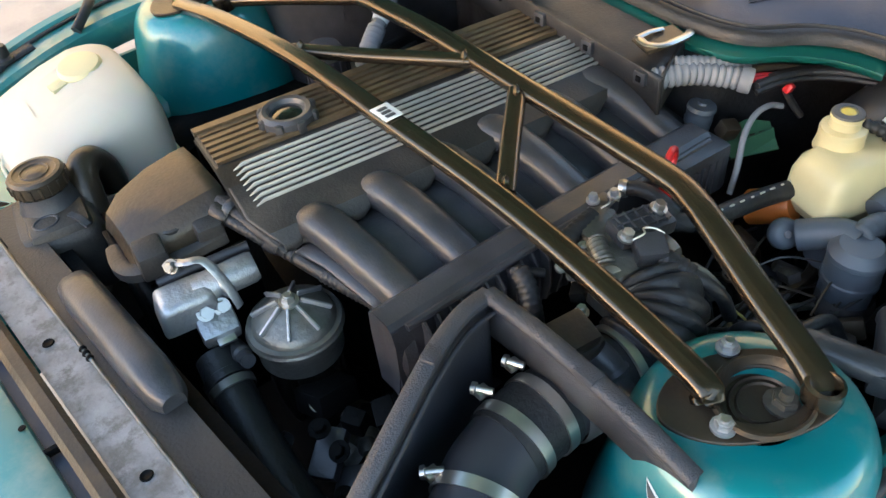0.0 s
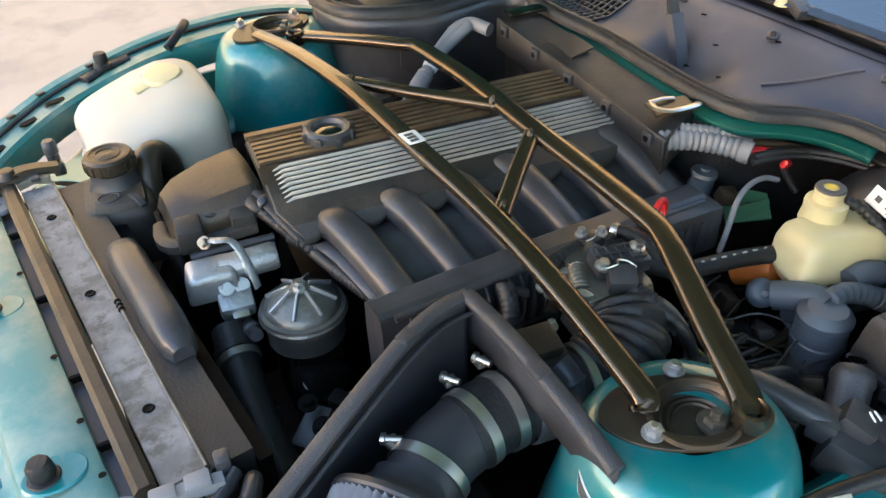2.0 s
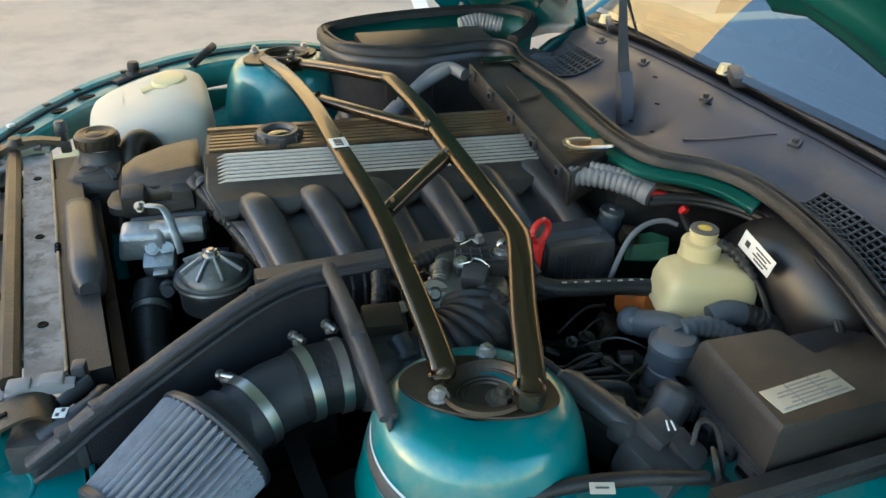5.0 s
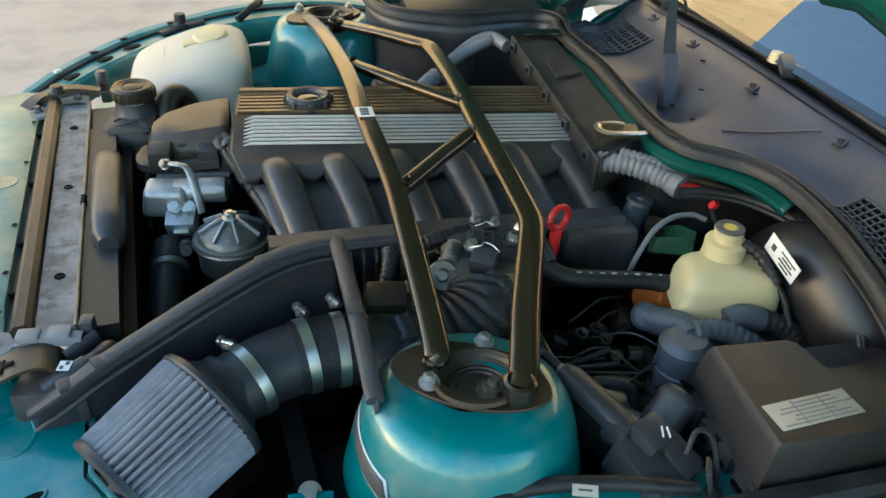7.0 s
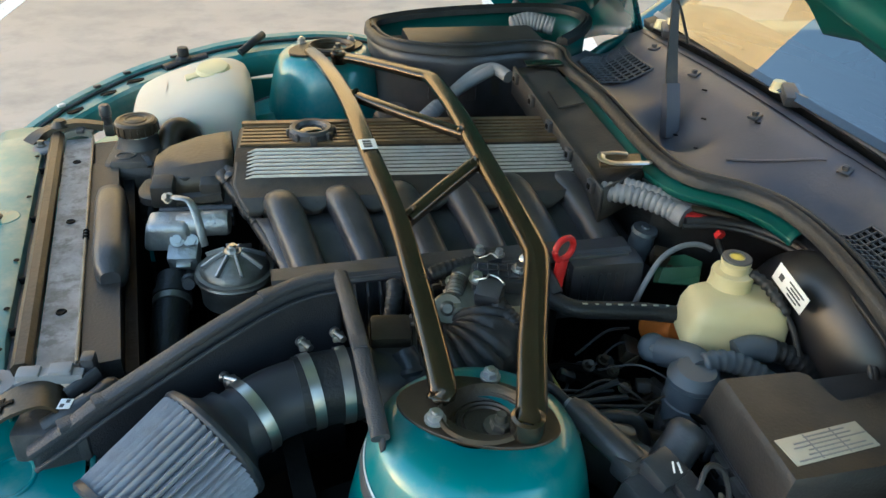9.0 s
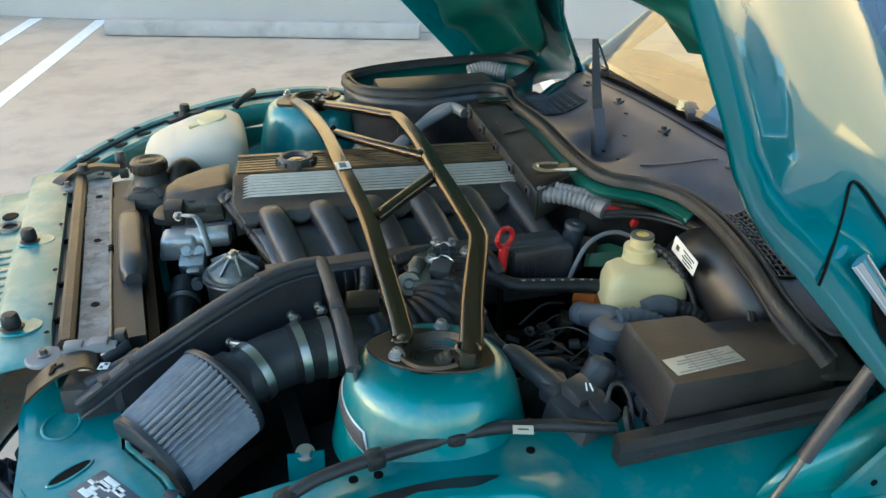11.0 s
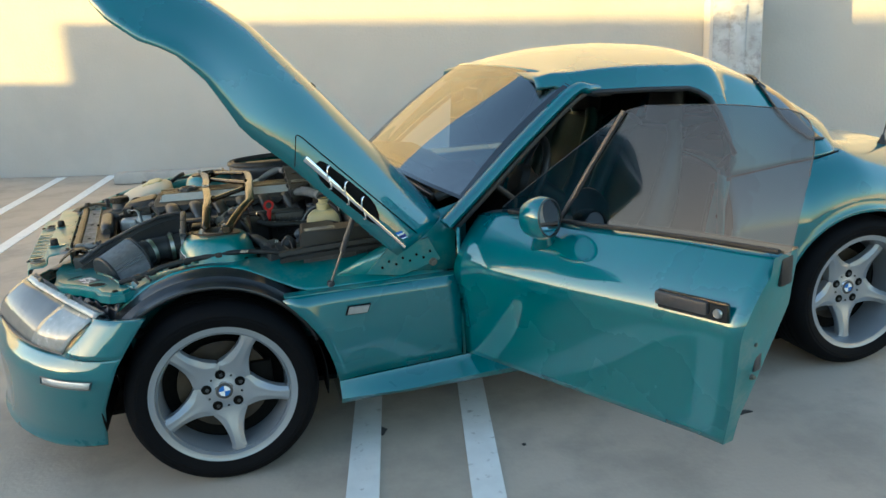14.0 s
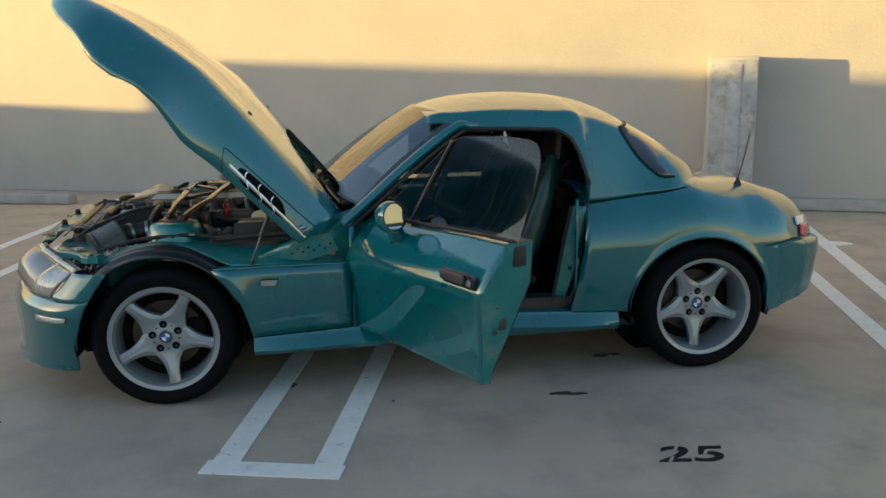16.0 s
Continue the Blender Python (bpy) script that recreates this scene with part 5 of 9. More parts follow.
def dome_strip(grow, lift):
    rows = []
    for i in range(13):
        t = -0.03 * grow + (1 + 0.06 * grow) * i / 12
        a, h, half = 170 + 46 * t, -0.024 - 0.030 * max(0.0, t) ** 0.9, (0.007 + 0.006 * t) * (1 + 0.22 * grow)
        rows.append([on_dome(a - 3 * f, h + half * f, lift) for f in (-1, -0.5, 0, 0.5, 1)])
    return loft(rows)


part("tower_sticker", dome_strip(1, 0.001), PAPER, car, "dark warning sticker with a white edge", thick=0.0005, offset=1)
part("sticker_face", dome_strip(0, 0.0022), INK, car, thick=0.0005, offset=1)

# brace across the towers
brace = new("strut_brace")
brace.parent = car
brace["label"] = "satin black tubular brace, gold reflection put into its colour"


def brace_plate(cx, cy, z, ang):
    m = pose(cx, cy, z, 0, 0, ang)
    pts, hole = [], []
    for i in range(40):
        a = 2 * math.pi * i / 40
        c, s = math.cos(a), math.sin(a)
        pts.append((0.088 * math.copysign(abs(c) ** 0.9, c), (0.056 if s > 0 else 0.044) * math.copysign(abs(s) ** 1.15, s)))
        hole.append((0.006 + 0.044 * c, 0.004 + 0.031 * s))
    v = [m @ Vector((*p, h)) for h in (0, 0.005) for p in pts] + [m @ Vector((*p, h)) for h in (0, 0.005) for p in hole]
    f = []
    n = 40
    for i in range(n):
        j = (i + 1) % n
        f += [(i, j, n + j, n + i), (2 * n + i, 3 * n + i, 3 * n + j, 2 * n + j), (n + i, n + j, 3 * n + j, 3 * n + i), (i, 2 * n + i, 2 * n + j, j)]
    part("mount_plate", mesh(v, f), BRONZE, brace, "pointed oval dusty brown mounting plate", bevel=0.0012)


brace_plate(0.050, -0.494, 0.7630, -28)
brace_plate(0.026, 0.628, 0.803, 20)
flat = ring(0.0150, 0.0095, 32, 0.72)
FL, FR = (0.016, -0.470, 0.772), (-0.010, 0.600, 0.808)
part("front_tube", sweep(spline([FL, (0.020, -0.452, 0.787), (0.024, -0.300, 0.815), (0.027, -0.150, 0.826), (0.020, 0.022, 0.836), (0.018, 0.230, 0.837), (0.005, 0.440, 0.827), FR], 8), flat), BRACE, brace)
RL, RR = (0.090, -0.534, 0.780), (0.041, 0.535, 0.812)
rear_path = spline([RL, (0.101, -0.514, 0.789), (0.126, -0.440, 0.806), (0.166, -0.338, 0.825)], 5)[:-1] + spline([(0.166, -0.338, 0.825), (0.179, -0.300, 0.828), (0.182, -0.265, 0.830)], 4)[:-1] + spline([(0.182, -0.265, 0.830), (0.184, -0.168, 0.834), (0.188, -0.018, 0.836), (0.196, 0.160, 0.836), (0.195, 0.300, 0.834)], 5)[:-1] + spline([(0.195, 0.300, 0.834), (0.191, 0.340, 0.833), (0.172, 0.368, 0.831), (0.120, 0.441, 0.826), (0.058, 0.530, 0.815), RR], 5)
part("rear_tube", sweep(rear_path, ring(0.0165, 0.0095, 32, 0.72)), BRACE, brace)
part("diagonal_tube", sweep([(0.040, -0.172, 0.820), (0.11, -0.104, 0.828), (0.178, -0.040, 0.834)], ring(0.0125, 0.0085, 28, 0.72)), BRACE, brace)
part("diagonal_tube", sweep([(0.026, 0.275, 0.832), (0.10, 0.168, 0.834), (0.186, 0.058, 0.835)], ring(0.0120, 0.0085, 28, 0.72)), BRACE, brace)
for q in ((0.048, -0.164, 0.8225), (0.170, -0.047, 0.835), (0.035, 0.262, 0.833), (0.180, 0.068, 0.8355)):
    part("weld_bead", lathe([(0.010, -0.004), (0.0145, 0.0), (0.010, 0.004)], 18, Matrix.Translation(q) @ pose(0, 0, 0, 90, 0, 45)), BRACE, brace)
for q in (RL, RR):
    part("eyelet", lathe([(0.012, -0.008), (0.017, -0.008), (0.0185, 0.0), (0.0175, 0.013), (0.014, 0.015), (0.0125, 0.012), (0.012, 0.0)], 28, Matrix.Translation(q)), BRACE, brace)
    part("eyelet_bolt", bolt((q[0], q[1], q[2] - 0.004), (0, 0, 1), 0.007, 0.011), ALU_DULL, brace)
for q in ((0.004, -0.497, 0.770), (0.079, -0.445, 0.770), (-0.024, 0.672, 0.807), (0.085, 0.668, 0.807)):
    part("mount_bolt", bolt(q, (0, 0, 1), 0.0085, 0.0115), ALU, brace, "bright flanged bolt")
    part("bolt_stud", lathe([(0.0, 0.014), (0.004, 0.014), (0.0045, 0.008)], 12, Matrix.Translation(q)), STEEL, brace)
part("brace_sticker", block(0.036, 0.026, 0.0012, pose(0.0195, 0.022, 0.8462, 0, 0, -90), 0.0004), PAPER, brace, "pale sticker with printed bars")
for k in range(3):
    part("sticker_bar", block(0.006, 0.013, 0.0012, pose(0.0185, 0.012 + 0.009 * k, 0.8470, 0, 0, 90), 0.0003), INK, brace)

# engine: block, cover, manifold
eng = new("engine")
eng.parent = car
eng["label"] = "straight-six engine under dusty covers"
E = pose(-0.176, 0.112, 0.012, 0, 0, -6.5)
# block and floor are near-black: the bay's deep shade is in their colour
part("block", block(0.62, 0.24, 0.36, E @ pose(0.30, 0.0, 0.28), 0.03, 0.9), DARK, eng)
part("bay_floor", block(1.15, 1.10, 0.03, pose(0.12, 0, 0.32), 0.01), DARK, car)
RUN = [-0.115 + 0.0893 * k for k in range(6)]


def scallop(x):
    """How far the cover's near edge arches over the runners."""
    return max(math.exp(-(abs(x - r) / 0.030) ** 4) for r in RUN)


cx_ = [0.0, 0.004] + [0.012 + 0.0095 * i for i in range(60)] + [0.580, 0.584]
cov = []
for x in cx_:
    a = scallop((E @ Vector((x, -0.12, 0))).x)
    cut = 0.024 * max(0.0, 1 - x / 0.05)      # the skirt is cut back at the front corner
    cov.append([E @ Vector((x + (cut if z < 0.772 else 0.5 * cut if y < -0.10 else 0.0), y, z)) for y, z in ((-0.136 + 0.010 * a, 0.752 + 0.017 * a), (-0.132 + 0.006 * a, 0.760 + 0.009 * a), (-0.122, 0.776), (-0.088, 0.781), (-0.083, 0.783), (0.0, 0.800), (0.004, 0.798), (0.085, 0.800), (0.092, 0.797), (0.098, 0.70))])
cover = part("cover_base", loft(cov, angle=25), BLACK_DUST, eng, "dark plastic engine cover", thick=0.004)
part("cover_front", loft([[E @ Vector((x, y, z)) for x in (0.0 + (0.024 if y < -0.13 else 0.012 if y < -0.10 else 0.0), -0.003 + (0.024 if y < -0.13 else 0.012 if y < -0.10 else 0.0))] for y, z in ((-0.136, 0.752), (-0.122, 0.774), (-0.083, 0.781), (0.0, 0.797), (0.085, 0.798), (0.098, 0.70))]), BLACK_DUST, eng)
part("cover_fascia", loft([[E @ Vector((x, y, z)) for y, z in ((-0.080, 0.7835), (0.002, 0.8005))] for x in (-0.001, 0.034)]), BRONZE, cover, "dust-tanned cover nose")
for k in range(8):
    y = -0.073 + 0.0094 * k
    zz = 0.7818 + 0.0020 * k
    rib = [E @ Vector((0.006, y - 0.006, zz - 0.006)), E @ Vector((0.030, y, zz + 0.003)), E @ Vector((0.28, y, zz + 0.003)), E @ Vector((0.570, y, zz + 0.003))]
    part("silver_rib", sweep(rib, [(-0.0016, -0.005), (0.0016, -0.005), (0.0014, 0.003), (0.0008, 0.004), (-0.0008, 0.004), (-0.0014, 0.003)]), STRIPE_AL, cover)
for k in range(6):
    y = 0.014 + 0.0138 * k
    rib = [E @ Vector((0.004, y, 0.799)), E @ Vector((0.28, y, 0.802)), E @ Vector((0.572, y, 0.802))]
    part("dark_rib", sweep(rib, [(-0.0040, -0.003), (0.0040, -0.003), (0.0036, 0.0035), (-0.0036, 0.0035)]), RIB_BRONZE, cover)
part("cover_hem", sweep([E @ Vector((0.0, 0.094, 0.803)), E @ Vector((0.3, 0.094, 0.805)), E @ Vector((0.58, 0.094, 0.805))], [(-0.006, -0.004), (0.006, -0.004), (0.006, 0.003), (-0.006, 0.003)]), RIB_BRONZE, cover)
cap_at = Vector((-0.055, 0.148, 0.808))
oc = part("oil_cap", lathe([(0.0, 0.010), (0.016, 0.012), (0.023, 0.014), (0.026, 0.020), (0.032, 0.021), (0.037, 0.016), (0.038, 0.004), (0.034, 0.0), (0.034, -0.008)], 48, Matrix.Translation(cap_at)), BLACK_PL, eng, "black screw oil filler cap")
part("cap_disc", lathe([(0.0, 0.0165), (0.012, 0.0155), (0.0225, 0.0125)], 32, Matrix.Translation(cap_at)), BLACK_GLOSS, oc, "glossy domed middle")
for k in range(8):
    part("grip", block(0.010, 0.012, 0.018, Matrix.Translation(cap_at) @ pose(0, 0, 0, 0, 0, 45 * k) @ pose(0.0365, 0, 0.000), 0.004), BLACK_PL, oc)
# hood over the timing side: dusty top, notched for a bolt, with a lip below
fh = []
for x, z, y0, y1 in ((-0.184, 0.808, 0.088, 0.212), (-0.200, 0.806, 0.090, 0.214), (-0.240, 0.801, 0.092, 0.212), (-0.285, 0.792, 0.098, 0.200), (-0.306, 0.783, 0.104, 0.186), (-0.314, 0.766, 0.106, 0.180)):
    fh.append([(x - 0.004, y0 - 0.026, z - 0.040), (x, y0 - 0.012, z - 0.014), (x, y0 + 0.004, z - 0.002), (x, (y0 + y1) / 2, z + 0.003), (x, y1 - 0.012, z - 0.002), (x, y1 + 0.002, z - 0.014), (x, y1 + 0.012, z - 0.075)])
part("front_housing", loft(fh, angle=28), BRONZE, eng, "brown dusted timing cover hood", thick=0.003)
part("housing_lip", sweep(spline([(-0.318, 0.150, 0.742), (-0.324, 0.112, 0.744), (-0.312, 0.082, 0.748), (-0.265, 0.070, 0.752), (-0.205, 0.064, 0.757)], 6), [(-0.010, -0.004), (0.010, -0.006), (0.010, 0.006), (0.002, 0.010), (-0.010, 0.008)]), BLACK_DUST, eng, "black moulded lip")
for x0, sx in ((-0.291, 0.038), (-0.219, 0.036)):
    part("bolt_tower", block(sx, 0.040, 0.040, pose(x0, 0.082, 0.745, 12, 0, -6), 0.006, 0.9), BLACK_DUST, eng)
part("bolt_well", lathe([(0.013, 0.0), (0.019, 0.0), (0.019, 0.030), (0.0165, 0.032), (0.014, 0.030), (0.0135, 0.008), (0.0, 0.008)], 24, pose(-0.255, 0.098, 0.752)), BLACK_DUST, eng)
part("cover_bolt", bolt((-0.255, 0.094, 0.772), (0, -0.1, 1), 0.0085, 0.0145), STEEL, eng)
# case walls take the same void black in place of real shade
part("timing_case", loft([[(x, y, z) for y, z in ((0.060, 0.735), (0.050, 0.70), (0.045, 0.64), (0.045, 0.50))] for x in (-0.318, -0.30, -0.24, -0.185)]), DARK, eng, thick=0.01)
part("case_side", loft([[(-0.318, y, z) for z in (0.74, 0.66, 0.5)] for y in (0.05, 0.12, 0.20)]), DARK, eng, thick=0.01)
for k in range(3):
    part("case_pipe", tube([(-0.300 + 0.012 * k, 0.062, 0.738 - 0.014 * k), (-0.24, 0.050, 0.742 - 0.014 * k), (-0.190, 0.040, 0.745 - 0.012 * k)], 0.0065, n=10), BLACK_PL, eng)
thermo = part("thermostat_housing", block(0.075, 0.056, 0.044, pose(-0.285, 0.024, 0.704, 6, 0, -8), 0.010, 0.80, 3), ALU, eng, "cast aluminium coolant housing")
part("housing_neck", lathe([(0.0, -0.01), (0.019, -0.01), (0.0195, 0.060), (0.017, 0.066), (0.0, 0.067)], 28, pose(-0.262, 0.022, 0.733, 0, 87, -9)), ALU, thermo)
part("neck_flange", lathe([(0.0205, -0.004), (0.0225, 0.0), (0.0205, 0.004)], 28, pose(-0.240, 0.018, 0.734, 0, 87, -9)), ALU, thermo)
part("lift_eye", sweep(spline([(-0.284, 0.052, 0.768), (-0.270, 0.026, 0.778), (-0.252, 0.018, 0.775), (-0.243, 0.004, 0.756), (-0.238, -0.008, 0.730), (-0.236, -0.012, 0.712)], 6), ring(0.0062, 0.0022, 10)), ALU, thermo, "dull steel bracket")
part("bracket_bolt", bolt((-0.281, 0.036, 0.772), (-0.6, -0.5, 0.6), 0.0065, 0.009), ALU_DULL, thermo)
for dx, dz in ((-0.275, 0.722), (-0.255, 0.718)):
    part("housing_bolt", bolt((dx, -0.004, dz), (0.05, -0.8, 0.6), 0.0075, 0.0105), STEEL, thermo)
part("housing_foot", block(0.046, 0.040, 0.034, pose(-0.266, 0.000, 0.682, 24, 0, -8), 0.008), ALU, thermo)
part("sensor_body", lathe([(0.0, 0.0), (0.012, 0.0), (0.012, 0.03), (0.009, 0.034), (0.009, 0.05), (0.0, 0.05)], 16, pose(-0.262, -0.020, 0.665, 70, 0, 0)), BLACK_PL, thermo)
part("sensor_clip", block(0.022, 0.010, 0.006, pose(-0.268, -0.030, 0.690, 20, 0, -6), 0.002), STEEL, thermo)
part("vent_hose", corrugated([(-0.198, 0.074, 0.776), (-0.186, 0.046, 0.768), (-0.168, 0.012, 0.752), (-0.147, -0.030, 0.738), (-0.123, -0.076, 0.722), (-0.108, -0.105, 0.705)], 0.0098, 0.0055, 14, 0.10), RUBBER, eng, "ribbed black vent hose")
for q, d in (((-0.168, 0.012, 0.752), (-0.155, -0.014, 0.744)), ((-0.121, -0.080, 0.720), (-0.112, -0.098, 0.710))):
    part("hose_cuff", lathe([(0.0105, -0.010), (0.0120, -0.007), (0.0112, -0.003), (0.0120, 0.0), (0.0112, 0.003), (0.0120, 0.007), (0.0105, 0.010)], 18, axis_to(q, d)), RUBBER, eng)
part("hose_head", lathe([(0.0, 0.010), (0.011, 0.009), (0.0145, 0.003), (0.0145, -0.012), (0.0105, -0.018)], 20, axis_to((-0.200, 0.080, 0.780), (-0.206, 0.096, 0.786))), BRONZE, eng, "dusty brown hose end")
# runners standing half out of the manifold's skin
web = []
for i in range(33):
    x = -0.150 + 0.530 * i / 32
    web.append([(x + d, y, z) for d, y, z in ((-0.012, 0.000, 0.742), (-0.006, -0.030, 0.762), (0.004, -0.070, 0.760), (0.016, -0.115, 0.742), (0.028, -0.160, 0.722))])
part("manifold_skin", loft(web), BLACK_PL, eng, "smooth black manifold skin", thick=0.006)
for k, x in enumerate(RUN):
    pts = [(x - 0.010, 0.012, 0.752), (x - 0.006, -0.012, 0.774), (x, -0.040, 0.777), (x + 0.008, -0.080, 0.766), (x + 0.018, -0.122, 0.746), (x + 0.028, -0.168, 0.722)]
    part("intake_runner", sweep(spline(pts, 6), lambda t: ring(0.0235 + 0.002 * math.sin(math.pi * t), 0.0215, 20, 0.85)), BLACK_PL, eng, "" if k else "dusty black plastic intake runner")
plen = part("plenum", sweep(spline([(-0.132, -0.178, 0.712), (-0.126, -0.178, 0.712), (0.10, -0.178, 0.714), (0.368, -0.184, 0.714)], 6), lambda t: [(a * (0.86 if t < 0.02 else 1), b * (0.9 if t < 0.02 else 1)) for a, b in ((-0.022, -0.075), (0.014, -0.075), (0.024, -0.030), (0.026, 0.020), (0.021, 0.041), (0.014, 0.045), (-0.014, 0.045), (-0.022, 0.039), (-0.024, 0.0))], angle=28), BLACK_PL, eng, "long black intake plenum")
for k in range(13):
    x = -0.106 + 0.0172 * k
    out = [(-0.198, 0.752), (-0.206, 0.748), (-0.218, 0.734), (-0.221, 0.700), (-0.214, 0.668), (-0.198, 0.655)]
    part("plenum_fin", slab(out, -0.0016, 0.0016, Matrix.Translation((x, 0, 0)) @ Matrix(((0, 0, 1, 0), (1, 0, 0, 0), (0, 1, 0, 0), (0, 0, 0, 1)))), BLACK_PL, plen)
part("plenum_lip", tube([(-0.126, -0.202, 0.7505), (0.1, -0.202, 0.7525), (0.36, -0.208, 0.7525)], 0.005, n=8), BLACK_PL, plen)
part("plenum_nose", lathe([(0.0, 0.012), (0.030, 0.010), (0.040, 0.002), (0.044, -0.012)], 24, pose(-0.132, -0.182, 0.700, 0, -90, 0) @ Matrix.Diagonal((1.1, 0.62, 1, 1))), BLACK_PL, plen)
for k in range(5):
    part("bay_louvre", block(0.012, 0.004, 0.050, pose(0.255 + 0.018 * k, -0.213, 0.690), 0.001), BLACK_PL, plen)
# oil filter
of = new("oil_filter_housing")
of.parent = eng
oc_at = Matrix.Translation((-0.194, -0.060, 0.0))
part("cap", lathe([(0.0, 0.727), (0.010, 0.727), (0.024, 0.721), (0.044, 0.709), (0.0490, 0.704), (0.0505, 0.699), (0.0565, 0.698), (0.0575, 0.694), (0.0575, 0.688), (0.054, 0.685), (0.0545, 0.680), (0.0525, 0.676), (0.052, 0.65)], 56, oc_at), ALU_DULL, of, "ribbed round alloy filter cap")
for k in range(8):
    part("cap_rib", block(0.038, 0.0036, 0.007, oc_at @ pose(0, 0, 0, 0, 0, 45 * k + 12) @ pose(0.0285, 0, 0.7165, 0, 28, 0), 0.0015), ALU, of)
part("rim_bead", lathe([(0.0575, 0.694), (0.0592, 0.691), (0.0575, 0.688)], 56, oc_at), ALU_DULL, of)
part("canister", lathe([(0.049, 0.69), (0.050, 0.62), (0.047, 0.52), (0.044, 0.42)], 40, oc_at), BLACK_GLOSS, of, "black filter canister")
part("cap_bolt", bolt((-0.194, -0.060, 0.726), (0, 0, 1), 0.0085, 0.0125), STEEL, of)
part("bolt_core", lathe([(0.0, 0.0135), (0.0045, 0.0135), (0.005, 0.009)], 12, pose(-0.194, -0.060, 0.726)), STEEL, of)
# hoses at the front
part("top_hose", tube([(-0.285, -0.020, 0.665), (-0.290, -0.060, 0.650), (-0.296, -0.14, 0.615), (-0.290, -0.22, 0.570), (-0.255, -0.29, 0.50)], 0.0255, n=20), RUBBER, eng, "thick black coolant hose")
for k in range(2):
    part("hose_clip", lathe([(0.0265, -0.006), (0.0285, -0.005), (0.0285, 0.005), (0.0265, 0.006)], 28, axis_to((-0.289, -0.050 - 0.012 * k, 0.653 - 0.004 * k), (-0.291, -0.09, 0.638))), ALU_DULL if k else RUBBER, eng)
part("loom_hose", tube([(-0.192, 0.098, 0.780), (-0.186, 0.072, 0.780), (-0.170, 0.020, 0.762), (-0.150, -0.030, 0.740), (-0.128, -0.075, 0.722), (-0.105, -0.115, 0.700)], 0.0105, n=14), RUBBER, eng, "taped black cable hose")
part("loom_sleeve", corrugated([(-0.140, -0.050, 0.731), (-0.128, -0.075, 0.722), (-0.112, -0.102, 0.708), (-0.096, -0.130, 0.690)], 0.0125, 0.006), RUBBER, eng)
for t_ in ((-0.163, -0.002, 0.755), (-0.159, -0.010, 0.751), (-0.155, -0.018, 0.747)):
    part("tape_ring", lathe([(0.0108, -0.002), (0.0122, 0.0), (0.0108, 0.002)], 18, axis_to(t_, (t_[0] + 0.022, t_[1] - 0.05, t_[2] - 0.02))), RUBBER, eng)
part("loom_elbow", tube([(-0.205, 0.104, 0.770), (-0.197, 0.098, 0.786), (-0.186, 0.074, 0.782)], 0.0135, n=14), BLACK_DUST, eng)
part("loom_flange", lathe([(0.0145, -0.006), (0.0165, -0.003), (0.0165, 0.003), (0.0145, 0.006)], 22, axis_to((-0.186, 0.070, 0.780), (-0.176, 0.035, 0.768))), BLACK_PL, eng)
# alternator and belt-side clutter in the dark
rng = random.Random(4)
for k in range(34):
    x, y, z = rng.uniform(-0.26, -0.06), rng.uniform(-0.24, -0.12), rng.uniform(0.50, 0.615)
    kind = rng.random()
    if kind < 0.45:
        part("bracket", block(rng.uniform(0.02, 0.06), rng.uniform(0.02, 0.05), rng.uniform(0.015, 0.04), pose(x, y, z, rng.uniform(-20, 20), rng.uniform(-20, 20), rng.uniform(0, 90)), 0.005), DARK if kind < 0.3 else BLACK_PL, eng)
    else:
        part("fastener", bolt((x, y, z + 0.03), (rng.uniform(-0.5, 0.5), rng.uniform(-0.8, 0), 1), 0.008, 0.013), ALU_DULL if kind > 0.8 else DARK, eng)
part("alternator", lathe([(0.0, 0.09), (0.04, 0.09), (0.055, 0.075), (0.058, 0.02), (0.05, 0.0)], 28, pose(-0.215, -0.16, 0.50, 0, 80, 10)), ALU_DULL, eng, "grey alternator casting")
for k in range(6):
    part("alternator_slot", block(0.05, 0.006, 0.004, pose(-0.17, -0.16, 0.556, 0, -10, 10) @ pose(0, 0.018 * (k - 2.5), -0.010 * abs(k - 2.5) / 2.5), 0.001), DARK, eng)

# throttle body, idle valve, boots
thr = new("throttle_assembly")
thr.parent = eng
part("throttle_body", block(0.105, 0.085, 0.075, pose(0.120, -0.285, 0.700, 0, 0, -8), 0.014, 0.9), ALU_DULL, thr, "cast alloy throttle body")
part("body_flange", lathe([(0.030, -0.01), (0.046, -0.01), (0.050, 0.0), (0.046, 0.010), (0.030, 0.010)], 32, axis_to((0.112, -0.322, 0.730), (0.103, -0.36, 0.715))), ALU_DULL, thr)
part("cable_drum", lathe([(0.0, 0.006), (0.006, 0.006), (0.010, 0.002), (0.018, 0.004), (0.020, 0.0), (0.018, -0.010)], 28, axis_to((0.066, -0.305, 0.765), (0.058, -0.335, 0.785))), ALU_DULL, thr, "worn throttle cable drum")
part("drum_spring", corrugated([(0.078, -0.290, 0.770), (0.085, -0.275, 0.776), (0.092, -0.262, 0.778)], 0.013, 0.005), ALU_DULL, thr)
ecu = part("position_sensor", block(0.070, 0.036, 0.020, pose(0.137, -0.283, 0.778, 6, 4, -12), 0.004), BLACK_PL, thr, "black throttle sensor with a ribbed lid")
for k in range(5):
    part("lid_rib", block(0.002, 0.030, 0.004, pose(0.137, -0.283, 0.797, 6, 4, -12) @ pose(-0.026 + 0.013 * k, 0, 0), 0.0006), BLACK_PL, ecu)
